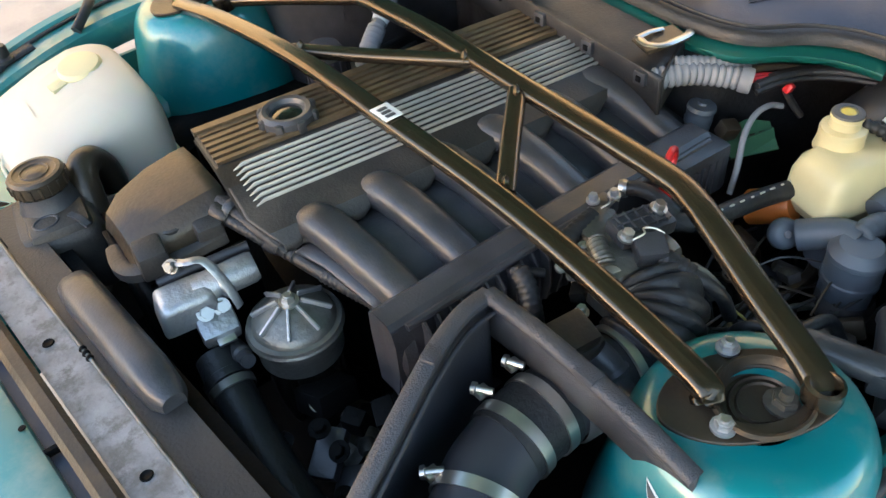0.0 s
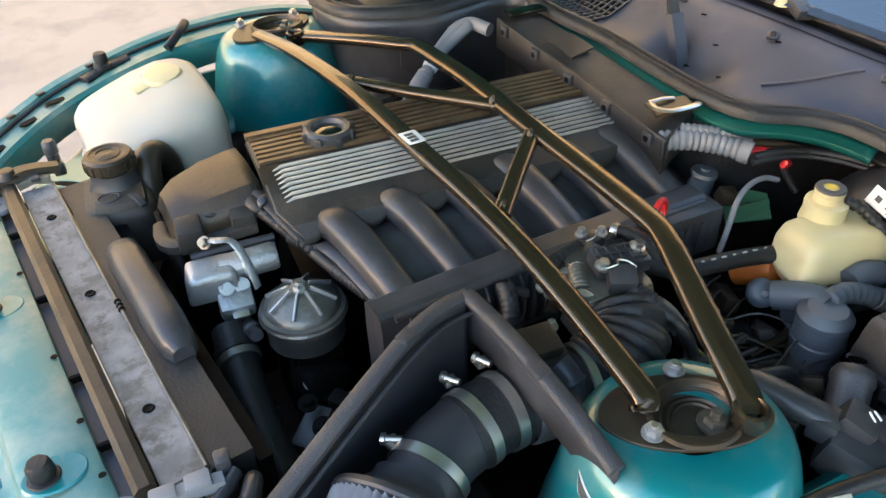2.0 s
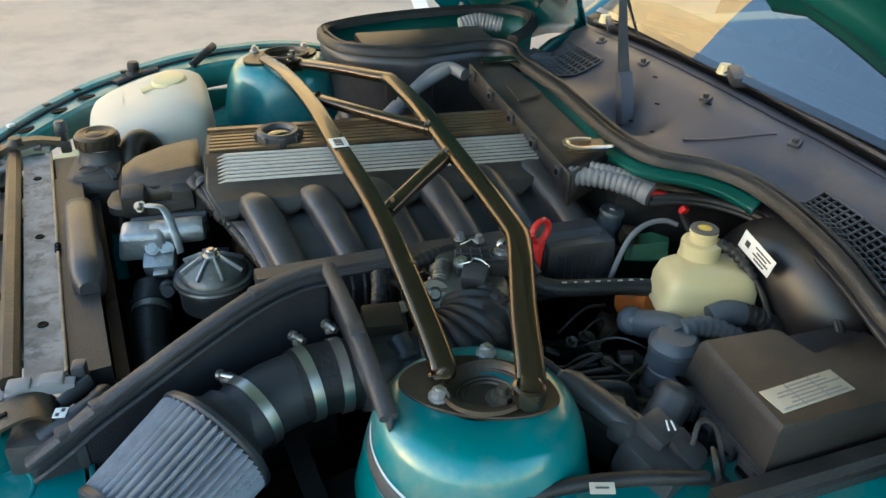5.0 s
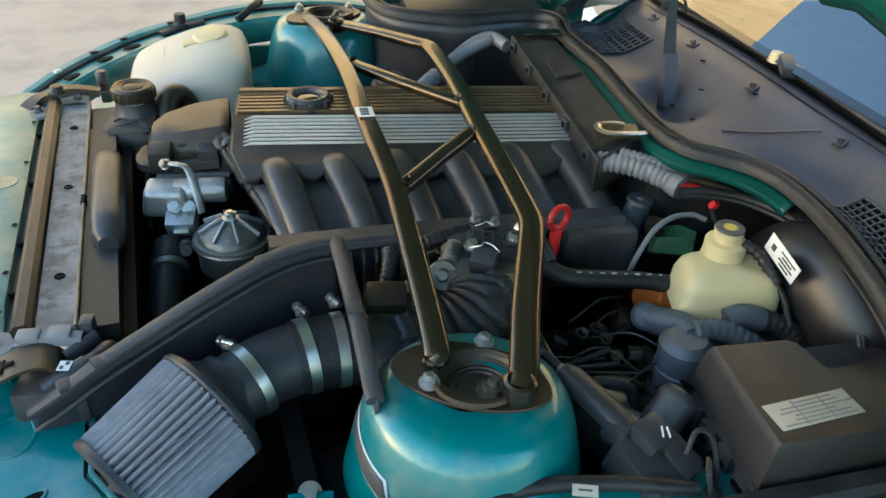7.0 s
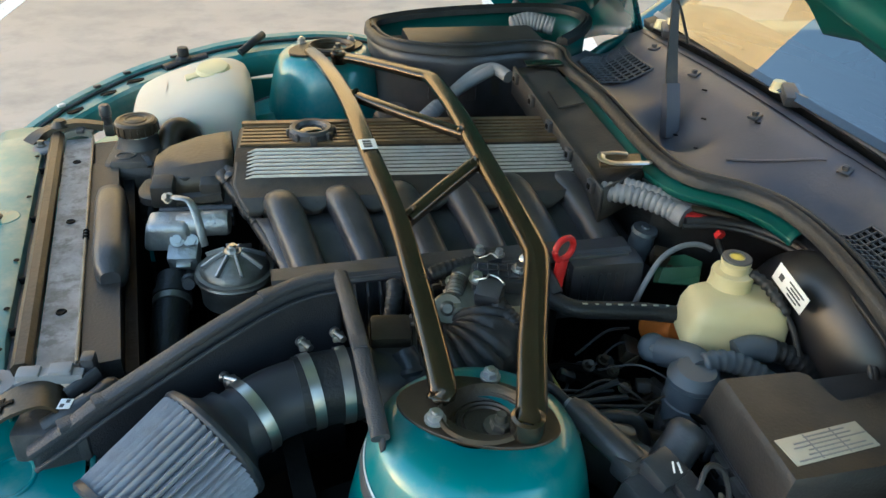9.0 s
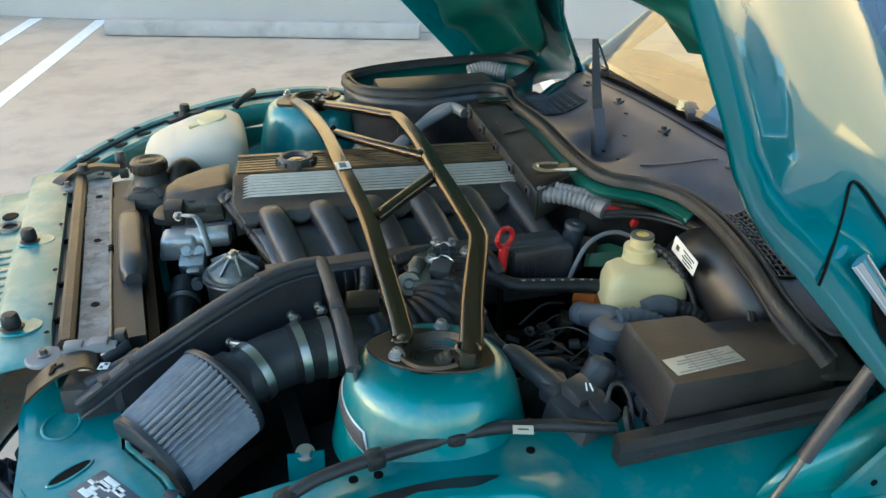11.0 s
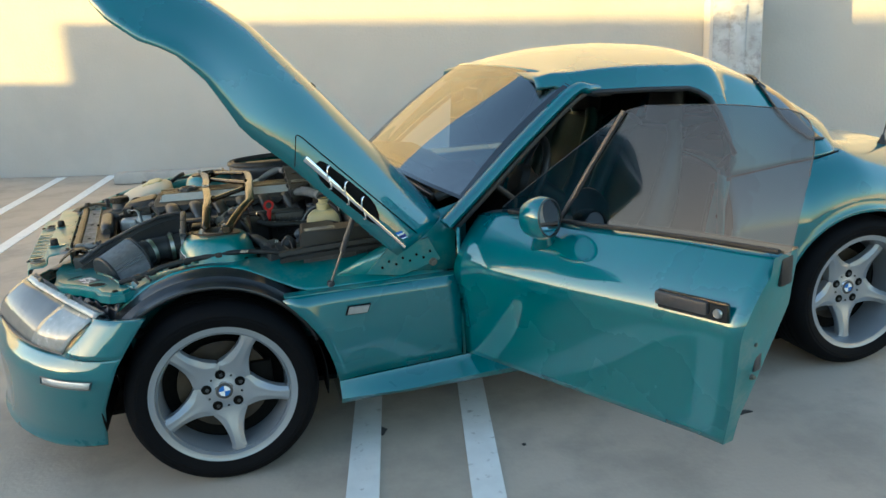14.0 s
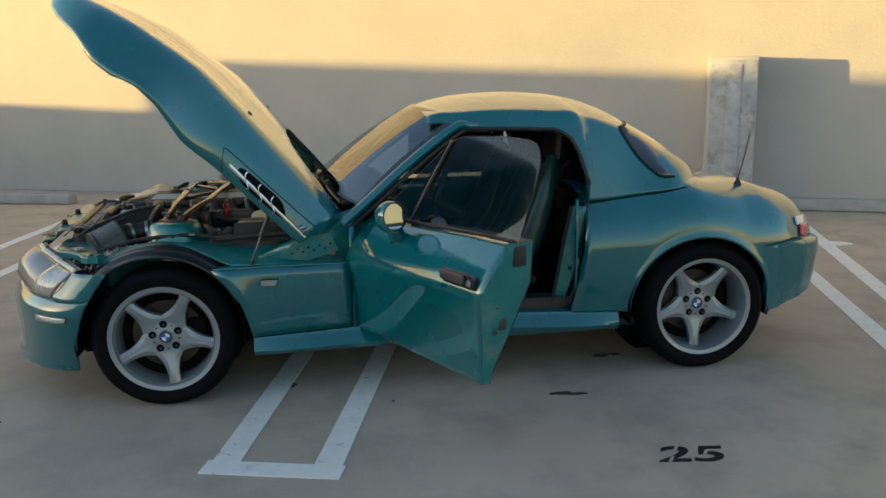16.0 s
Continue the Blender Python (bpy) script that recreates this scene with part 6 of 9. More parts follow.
for k in (-1, 0, 1):
    part("lid_rib", block(0.062, 0.002, 0.004, pose(0.137, -0.283, 0.797, 6, 4, -12) @ pose(0, 0.012 * k, 0), 0.0006), BLACK_PL, ecu)
for q in ((0.105, -0.292, 0.795), (0.163, -0.285, 0.797)):
    part("sensor_bolt", bolt(q, (0.1, -0.2, 1), 0.007, 0.010), STEEL, thr)
part("sensor_plug", block(0.034, 0.030, 0.026, pose(0.118, -0.312, 0.776, 18, 0, -32), 0.006), BLACK_PL, thr)
part("plug_clip", sweep(spline([(0.100, -0.304, 0.803), (0.112, -0.309, 0.808), (0.118, -0.303, 0.808), (0.128, -0.309, 0.806), (0.134, -0.318, 0.801)], 6), ring(0.0012, 0.0012, 6)), STEEL, thr, "sprung wire clip")
part("plug_boot", corrugated([(0.122, -0.324, 0.780), (0.130, -0.340, 0.774), (0.138, -0.356, 0.765)], 0.0125, 0.006, 16), RUBBER, thr)
part("plug_tail", tube([(0.138, -0.354, 0.766), (0.148, -0.372, 0.755), (0.160, -0.385, 0.735), (0.175, -0.390, 0.70)], 0.008, n=12), RUBBER, thr)
part("plug_tube", tube([(0.148, -0.346, 0.757), (0.156, -0.360, 0.748), (0.160, -0.378, 0.735)], 0.011, n=14), ALU_DULL, thr)
part("idle_valve", lathe([(0.0, 0.0), (0.019, 0.0), (0.021, 0.008), (0.021, 0.050), (0.016, 0.058), (0.0, 0.058)], 24, pose(0.088, -0.246, 0.762, 0, 86, 18)), ALU_DULL, thr)
part("valve_plug", block(0.032, 0.024, 0.022, pose(0.142, -0.226, 0.764, 0, 0, 12), 0.005), BLACK_PL, thr, "black valve plug")
for q in ((0.131, -0.219, 0.787), (0.156, -0.228, 0.785)):
    part("valve_bolt", bolt(q, (0, 0, 1), 0.0055, 0.008), ALU, thr)
part("valve_clip", sweep(spline([(0.126, -0.236, 0.790), (0.134, -0.240, 0.795), (0.142, -0.236, 0.795), (0.150, -0.241, 0.790)], 6), ring(0.001, 0.001, 6)), STEEL, thr)
part("valve_boot", corrugated([(0.060, -0.236, 0.770), (0.078, -0.235, 0.776), (0.098, -0.233, 0.778), (0.120, -0.230, 0.778)], 0.0115, 0.008, 16), RUBBER, thr)
part("breather_hose", tube([(0.205, -0.196, 0.752), (0.218, -0.216, 0.755), (0.226, -0.238, 0.750), (0.232, -0.262, 0.735)], 0.0095, n=12), RUBBER, thr)
part("breather_clip", lathe([(0.0105, -0.005), (0.012, 0.0), (0.0105, 0.005)], 20, axis_to((0.207, -0.200, 0.753), (0.214, -0.212, 0.755))), STEEL, thr)
part("side_cable", tube([(0.012, -0.218, 0.752), (0.022, -0.212, 0.745), (0.034, -0.214, 0.735), (0.050, -0.225, 0.730)], 0.006, n=10), RUBBER, thr)
part("vent_elbow", corrugated([(0.014, -0.222, 0.756), (0.012, -0.236, 0.748), (0.006, -0.252, 0.728), (0.002, -0.262, 0.70)], 0.0125, 0.007, 16), RUBBER, thr, "ribbed rubber breather elbow")
part("intake_boot", corrugated([(0.118, -0.322, 0.738), (0.106, -0.346, 0.730), (0.082, -0.360, 0.718), (0.052, -0.362, 0.705)], 0.054, 0.013, 36, 0.17), RUBBER, thr, "big ribbed rubber intake boot")
part("boot_cone", tube([(0.060, -0.362, 0.697), (0.035, -0.360, 0.694), (0.010, -0.355, 0.695)], 0.048, n=32), RUBBER, thr)
part("boot_clamp", lathe([(0.050, -0.006), (0.053, -0.005), (0.053, 0.005), (0.050, 0.006)], 40, axis_to((0.030, -0.359, 0.694), (0.0, -0.355, 0.695))), STEEL, thr)
part("flow_meter", lathe([(0.046, -0.03), (0.049, -0.02), (0.049, 0.03), (0.046, 0.035)], 32, axis_to((-0.012, -0.350, 0.695), (-0.05, -0.348, 0.70))), BLACK_PL, thr, "black air-flow meter")
part("meter_box", block(0.050, 0.042, 0.022, pose(-0.010, -0.324, 0.744, 10, 0, -8), 0.006), BRONZE, thr, "dusty brown sensor box")
part("meter_foot", block(0.060, 0.054, 0.020, pose(-0.008, -0.326, 0.730, 10, 0, -8), 0.006), BLACK_DUST, thr)
part("meter_plug", tube([(0.000, -0.350, 0.742), (0.006, -0.368, 0.728), (0.010, -0.392, 0.700), (0.010, -0.41, 0.66)], 0.0165, n=18), BLACK_PL, thr)
part("plug_collar", lathe([(0.0175, -0.005), (0.0195, 0.0), (0.0175, 0.005)], 24, axis_to((0.006, -0.370, 0.726), (0.009, -0.385, 0.708))), BLACK_PL, thr)
part("meter_screw", bolt((0.020, -0.312, 0.755), (0, 0, 1), 0.005, 0.008), STEEL, thr)
rng = random.Random(12)
for k in range(14):
    x, y = rng.uniform(0.03, 0.10), rng.uniform(-0.285, -0.225)
    part("linkage", block(rng.uniform(0.012, 0.03), rng.uniform(0.008, 0.018), rng.uniform(0.01, 0.02), pose(x, y, 0.735 + rng.uniform(0, 0.018), rng.uniform(-20, 20), rng.uniform(-15, 15), rng.uniform(0, 180)), 0.003), rng.choice([ALU_DULL, BLACK_PL, DARK]), thr)
for k in range(9):
    x, y = rng.uniform(0.03, 0.10), rng.uniform(-0.29, -0.23)
    part("linkage_screw", bolt((x, y, rng.uniform(0.750, 0.768)), (rng.uniform(-0.5, 0.5), rng.uniform(-0.6, 0.2), 1), 0.0045, 0.0065), rng.choice([ALU_DULL, STEEL]), thr)

# air filter, pipe and heat shield
air = new("air_intake")
air.parent = car
air["label"] = "cone air filter on a black pipe"
A0, A1 = Vector((-0.224, -0.402, 0.690)), Vector((-0.318, -0.472, 0.656))
fm = axis_to(A0, A1)
L = (A1 - A0).length
pl = []
for h, r in ((0.0, 0.0735), (0.008, 0.0745), (L - 0.008, 0.069), (L, 0.068)):
    pl.append([fm @ Vector(((r - (0.014 if i % 2 else 0)) * math.cos(2 * math.pi * i / 96), (r - (0.014 if i % 2 else 0)) * math.sin(2 * math.pi * i / 96), h)) for i in range(96)])
part("pleats", loft(pl, True, angle=15), PLEAT, air, "grey pleated filter gauze")
part("rear_ring", lathe([(0.0435, -0.034), (0.046, -0.022), (0.056, -0.012), (0.0745, -0.004), (0.0760, -0.001), (0.0765, 0.002), (0.075, 0.005), (0.066, 0.006)], 56, fm), SILICONE, air, "dark rubber filter collar")
part("end_cap", lathe([(0.062, L - 0.002), (0.069, L - 0.002), (0.070, L + 0.005), (0.066, L + 0.008), (0.0, L + 0.006)], 56, fm), SILICONE, air)
part("pipe", tube([(-0.03, -0.348, 0.700), (-0.09, -0.350, 0.702), (-0.150, -0.362, 0.700), (-0.184, -0.380, 0.697), (-0.214, -0.398, 0.692)], 0.043, n=36), SILICONE, air, "matte black intake pipe")


def clamp(c, toward, r, screw):
    c, d = Vector(c), (Vector(toward) - Vector(c)).normalized()
    part("hose_clamp", lathe([(r, -0.0065), (r + 0.0022, -0.0065), (r + 0.0022, 0.0065), (r, 0.0065)], 48, axis_to(c, c + d)), STEEL, air, "bright steel hose clamp")
    s = Vector(screw)
    side = d.cross(Vector((0, 0, 1))).normalized()
    part("clamp_screw", lathe([(0.0, 0.011), (0.0035, 0.011), (0.0065, 0.0105), (0.007, 0.006), (0.0045, 0.005), (0.0045, -0.012), (0.0, -0.012)], 14, axis_to(s, s + side * 0.7 + d * 0.3)), STEEL, air)
    part("screw_saddle", block(0.015, 0.012, 0.010, axis_to(s - Vector((0, 0, 0.008)), s), 0.003), STEEL, air)


clamp((-0.180, -0.378, 0.698), (-0.214, -0.398, 0.692), 0.0440, (-0.203, -0.342, 0.728))
clamp((-0.112, -0.353, 0.702), (-0.15, -0.360, 0.70), 0.0445, (-0.113, -0.308, 0.738))
clamp((-0.072, -0.349, 0.702), (-0.10, -0.351, 0.702), 0.0445, (-0.072, -0.308, 0.746))
part("pipe_sleeve", tube([(-0.055, -0.349, 0.701), (-0.09, -0.350, 0.702), (-0.128, -0.355, 0.702)], 0.0445, n=36), RUBBER, air)
sh_top = spline([(-0.062, -0.262, 0.803), (-0.10, -0.266, 0.803), (-0.150, -0.284, 0.798), (-0.22, -0.315, 0.780), (-0.29, -0.345, 0.756), (-0.340, -0.366, 0.738), (-0.375, -0.376, 0.718), (-0.415, -0.382, 0.694)], 6)
sh_lo = [Vector((p.x, p.y, lerp(p.x, [(-0.405, 0.64), (-0.34, 0.52), (-0.2, 0.50)]))) for p in sh_top]
shield = part("shield_front_wall", loft([[a.lerp(b, t) for t in (0, 0.1, 0.3, 0.6, 1)] for a, b in zip(sh_top, sh_lo)]), SHIELD, air, "grained black heat shield", thick=0.005)
part("shield_lip", sweep(sh_top, ring(0.010, 0.006, 12, 0.8)), SHIELD, air)
part("shield_bead", sweep([p + Vector((0.003, -0.008, -0.020)) for p in sh_top], ring(0.003, 0.003, 8)), SHIELD, air)
sd_top = spline([(-0.062, -0.262, 0.803), (-0.060, -0.33, 0.804), (-0.058, -0.40, 0.798), (-0.057, -0.46, 0.788), (-0.056, -0.515, 0.774)], 6)
part("shield_side_wall", loft([[a.lerp(Vector((a.x, a.y, 0.56)), t) for t in (0, 0.12, 0.26)] for a in sd_top]), SHIELD, air, thick=0.005)
part("shield_side_lip", sweep(sd_top, ring(0.010, 0.007, 12, 0.8)), SHIELD, air)
for k, (a, b) in enumerate((((-0.059, -0.395), 0.798), ((-0.150, -0.284), 0.797), ((-0.335, -0.364), 0.738), ((-0.372, -0.375), 0.720))):
    part("shield_tab", block(0.024 if k else 0.018, 0.018 if k else 0.026, 0.010, pose(a[0], a[1], b - 0.002, 0, 0, 25 if k else 0), 0.004), SHIELD, air)
part("filter_stay", sweep([(-0.140, -0.385, 0.665), (-0.134, -0.45, 0.655), (-0.128, -0.512, 0.652)], [(-0.012, -0.002), (0.012, -0.002), (0.012, 0.002), (-0.012, 0.002)]), DARK, air)
part("stay_foot", slab([(-0.024, -0.055), (0.024, -0.050), (0.024, 0.012), (-0.024, 0.012)], -0.002, 0.002, pose(-0.127, -0.528, 0.650, 70, 0, -6), 0.001), TEAL_BAY, air, "teal stay bracket")
part("stay_bolt", bolt((-0.127, -0.520, 0.656), (0, -0.4, 1), 0.009, 0.013), STEEL, air)

# radiator, fan shroud, slam panel
rad = new("radiator")
rad.parent = car
rad["label"] = "radiator with an oxidised top seam"
RA, RB = Vector((-0.459, 0.372, 0.734)), Vector((-0.401, -0.276, 0.722))


def along(t, dx=0.0, dz=0.0):
    return RA.lerp(RB, t) + Vector((dx, 0.0, dz))


part("core_top", sweep([along(t) for t in (0, 0.25, 0.5, 0.75, 1)], [(-0.025, -0.02), (0.022, -0.02), (0.022, 0.0), (-0.025, 0.0)]), RADI, rad, "pitted grey aluminium strip")
part("edge_wire", tube([along(t, 0.024, 0.004) for t in (0, 0.5, 1)], 0.0024, n=8), ALU_DULL, rad, "thin bright edge rail")
for k in range(3):
    part("wire_tie", lathe([(0.003, -0.003), (0.0046, 0.0), (0.003, 0.003)], 12, axis_to(along(0.53 + 0.014 * k, 0.024, 0.004), along(0.6 + 0.014 * k, 0.024, 0.004))), DARK, rad)
part("seal_bar", sweep([along(t, -0.036, 0.004) for t in (-0.02, 0.3, 0.6, 1.0)], [(-0.010, -0.012), (0.010, -0.012), (0.012, 0.002), (0.006, 0.008), (-0.005, 0.008), (-0.011, 0.002)]), BRONZE, rad, "brown dusty seal bar")
part("seal_gap", sweep([along(t, -0.052, -0.016) for t in (-0.02, 0.5, 1.0)], [(-0.010, -0.03), (0.010, -0.03), (0.010, 0.0), (-0.010, 0.0)]), COWL_GREY, rad)
for t in (0.16, 0.42, 0.68, 0.86):
    part("gap_clip", block(0.022, 0.006, 0.010, Matrix.Translation(along(t, -0.052, -0.014)), 0.002), DARK, rad)
part("tank", sweep([along(0.16, 0.046, -0.004), along(0.5, 0.047, -0.004), along(1.0, 0.050, -0.004)], [(-0.022, -0.14), (0.026, -0.14), (0.028, -0.006), (0.022, 0.004), (-0.022, 0.004)]), BLACK_DUST, rad, "dusty black plastic tank")
part("tank_step", sweep([along(0.02, 0.058, -0.006), along(0.17, 0.060, -0.006)], [(-0.036, -0.14), (0.036, -0.14), (0.036, -0.002), (0.030, 0.004), (-0.036, 0.004)]), BLACK_DUST, rad)
bulge = [along(t, 0.060, 0.004) for t in (0.36, 0.38, 0.42, 0.50, 0.58, 0.66, 0.72, 0.745)]
part("fan_shroud", sweep(bulge, lambda t: ring(0.024 * min(1.0, 0.35 + 3.2 * min(t, 1 - t)) ** 0.6, 0.030 * min(1.0, 0.3 + 3.2 * min(t, 1 - t)) ** 0.6, 20, 0.75)), BLACK_PL, rad, "rounded black fan cowl, tan with dust")
# near-black plate paints the dark void behind the fan cowl
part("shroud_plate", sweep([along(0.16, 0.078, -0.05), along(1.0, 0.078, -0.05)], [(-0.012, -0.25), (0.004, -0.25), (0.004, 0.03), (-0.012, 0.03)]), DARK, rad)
for t in (0.15, 0.47, 0.83):
    part("strip_dimple", lathe([(0.0, 0.0006), (0.0042, 0.001), (0.0058, 0.002), (0.007, 0.0005)], 16, Matrix.Translation(along(t, 0.0, 0.0))), DARK, rad)
part("end_clip", sweep([along(-0.015, -0.024, 0.006), along(-0.02, 0.0, 0.010), along(-0.015, 0.024, 0.006)], [(-0.007, -0.006), (0.007, -0.006), (0.005, 0.005), (-0.005, 0.005)]), ALU_DULL, rad)
part("clip_tongue", block(0.014, 0.022, 0.008, Matrix.Translation(along(-0.02, 0.004, 0.008)), 0.003), BLACK_PL, rad)
# near corner: grey clip, bent brown strap, black mount and pipe
part("clip_bar", sweep([(-0.438, -0.298, 0.722), (-0.405, -0.297, 0.729), (-0.367, -0.299, 0.724)], [(-0.009, -0.005), (0.009, -0.005), (0.007, 0.006), (-0.007, 0.006)]), GREY_CORR, rad, "pale grey retaining clip")
for x in (-0.424, -0.390):
    part("clip_pad", block(0.026, 0.020, 0.010, pose(x, -0.295, 0.728, 0, 0, -4), 0.004), GREY_CORR, rad)
part("mount_strap", sweep(spline([(-0.486, -0.340, 0.692), (-0.462, -0.338, 0.712), (-0.436, -0.334, 0.726), (-0.410, -0.328, 0.728), (-0.392, -0.326, 0.718), (-0.386, -0.326, 0.695)], 6), [(-0.022, -0.002), (0.022, -0.002), (0.022, 0.002), (-0.022, 0.002)]), BRONZE, rad, "bent black strap tanned with dust")
part("strap_slot", block(0.008, 0.022, 0.002, pose(-0.447, -0.336, 0.7235, 0, -26, 0), 0.0005), DARK, rad)
part("strap_cut", block(0.012, 0.006, 0.002, pose(-0.438, -0.336, 0.7275, 0, -20, 0), 0.0005), DARK, rad)
part("corner_mount", block(0.085, 0.050, 0.050, pose(-0.395, -0.345, 0.655, 0, 0, -10), 0.008), BLACK_PL, rad, "black radiator corner mount")
part("corner_brace", sweep([(-0.385, -0.316, 0.712), (-0.368, -0.305, 0.716), (-0.352, -0.292, 0.720)], ring(0.006, 0.010, 10)), BLACK_PL, rad)
part("corner_post", block(0.016, 0.020, 0.050, pose(-0.362, -0.282, 0.690, 0, 0, -6), 0.004), BLACK_PL, rad)
part("corner_pipe", tube([(-0.345, -0.278, 0.66), (-0.340, -0.300, 0.705), (-0.352, -0.326, 0.712), (-0.372, -0.340, 0.710), (-0.405, -0.352, 0.700)], 0.0105, n=14), BLACK_PL, rad)
part("mount_tag", block(0.014, 0.016, 0.001, pose(-0.381, -0.341, 0.7205, 0, 0, -12), 0.0003), PAPER, rad, "small white tag")
for k in (-1, 1):
    part("tag_bar", block(0.004, 0.005, 0.001, pose(-0.381 + 0.003 * k, -0.341 + 0.003 * k, 0.7212, 0, 0, -12), 0.0002), INK, rad)

prof = [(-0.060, -0.045), (-0.060, -0.010), (-0.062, -0.003), (-0.068, 0.000), (-0.095, 0.001), (-0.130, -0.003), (-0.140, -0.008), (-0.144, -0.018), (-0.148, -0.034), (-0.160, -0.040), (-0.205, -0.042), (-0.215, -0.05), (-0.220, -0.11)]
slam = part("slam_panel", loft([[along(t, dx * (1.0 if t < 0.97 else 0.96), dz - (0.012 if t > 0.97 else 0.0)) for dx, dz in prof] for t in (-0.10, -0.02, 0.1, 0.3, 0.5, 0.7, 0.9, 0.99, 1.03)], angle=30), TEAL_DUST, car, "dusty pale teal front panel", thick=0.003)
for t in (0.424, 0.890):
    p = along(t, -0.115, 0.000)
    part("rubber_buffer", join(lathe([(0.0, 0.026), (0.010, 0.025), (0.013, 0.020), (0.014, 0.008), (0.012, 0.004)], 10, Matrix.Translation(p)), lathe([(0.012, 0.004), (0.016, 0.003), (0.018, 0.0)], 20, Matrix.Translation(p))), RUBBER, slam, "black rubber bump stop")
    part("buffer_seat", lathe([(0.0, 0.0012), (0.026, 0.0012), (0.028, -0.001)], 28, Matrix.Translation(p + Vector((0.010, 0, 0))) @ Matrix.Diagonal((1.2, 0.9, 1, 1))), TEAL_BAY, slam)
for p in ((-0.520, 0.352, 0.731), (-0.468, -0.284, 0.714)):
    part("panel_washer", lathe([(0.0, 0.006), (0.006, 0.006), (0.008, 0.003), (0.024, 0.0025), (0.026, 0.0), (0.026, -0.004)], 32, Matrix.Translation(p)), GREY_CORR, slam, "grey pressed washer")
    part("washer_bolt", bolt((p[0], p[1], p[2] + 0.002), (0, 0, 1), 0.006, 0.009), ALU_DULL, slam)
for t in (0.10, 0.33, 0.62, 0.80, 0.93):
    part("edge_hole", lathe([(0, 0.0008), (0.0035, 0.0008), (0.0042, 0.0)], 10, Matrix.Translation(along(t, -0.066, 0.0008))), DARK, slam)
for t in (0.18, 0.985):
    p = along(t, -0.172, -0.038)
    part("latch_ring", lathe([(0.013, -0.006), (0.014, 0.003), (0.019, 0.005), (0.024, 0.003), (0.025, -0.002)], 28, Matrix.Translation(p)), ALU_DULL, slam, "round steel bonnet catch")
    part("catch_well", lathe([(0.0, 0.0005), (0.0132, 0.0005)], 20, Matrix.Translation(p)), DARK, slam)
    part("catch_hole", lathe([(0, 0.0015), (0.014, 0.0015), (0.016, 0.0)], 20, Matrix.Translation(p + Vector((-0.012, 0.060, -0.001))) @ Matrix.Diagonal((1, 1.25, 1, 1))), DARK, slam)
    part("catch_plug", lathe([(0, 0.006), (0.006, 0.005), (0.007, 0.0)], 14, Matrix.Translation(p + Vector((-0.032, 0.010, 0.0)))), RUBBER, slam)
for k in range(7):
    # slots get the darker teal as painted recess shade
    part("press_slot", block(0.050, 0.009, 0.004, Matrix.Translation(along(0.34 + 0.085 * k, -0.182, -0.043)), 0.0015), TEAL_IN, slam)
    part("press_rib", block(0.052, 0.016, 0.006, Matrix.Translation(along(0.38 + 0.085 * k, -0.182, -0.0445)), 0.003), TEAL, slam)
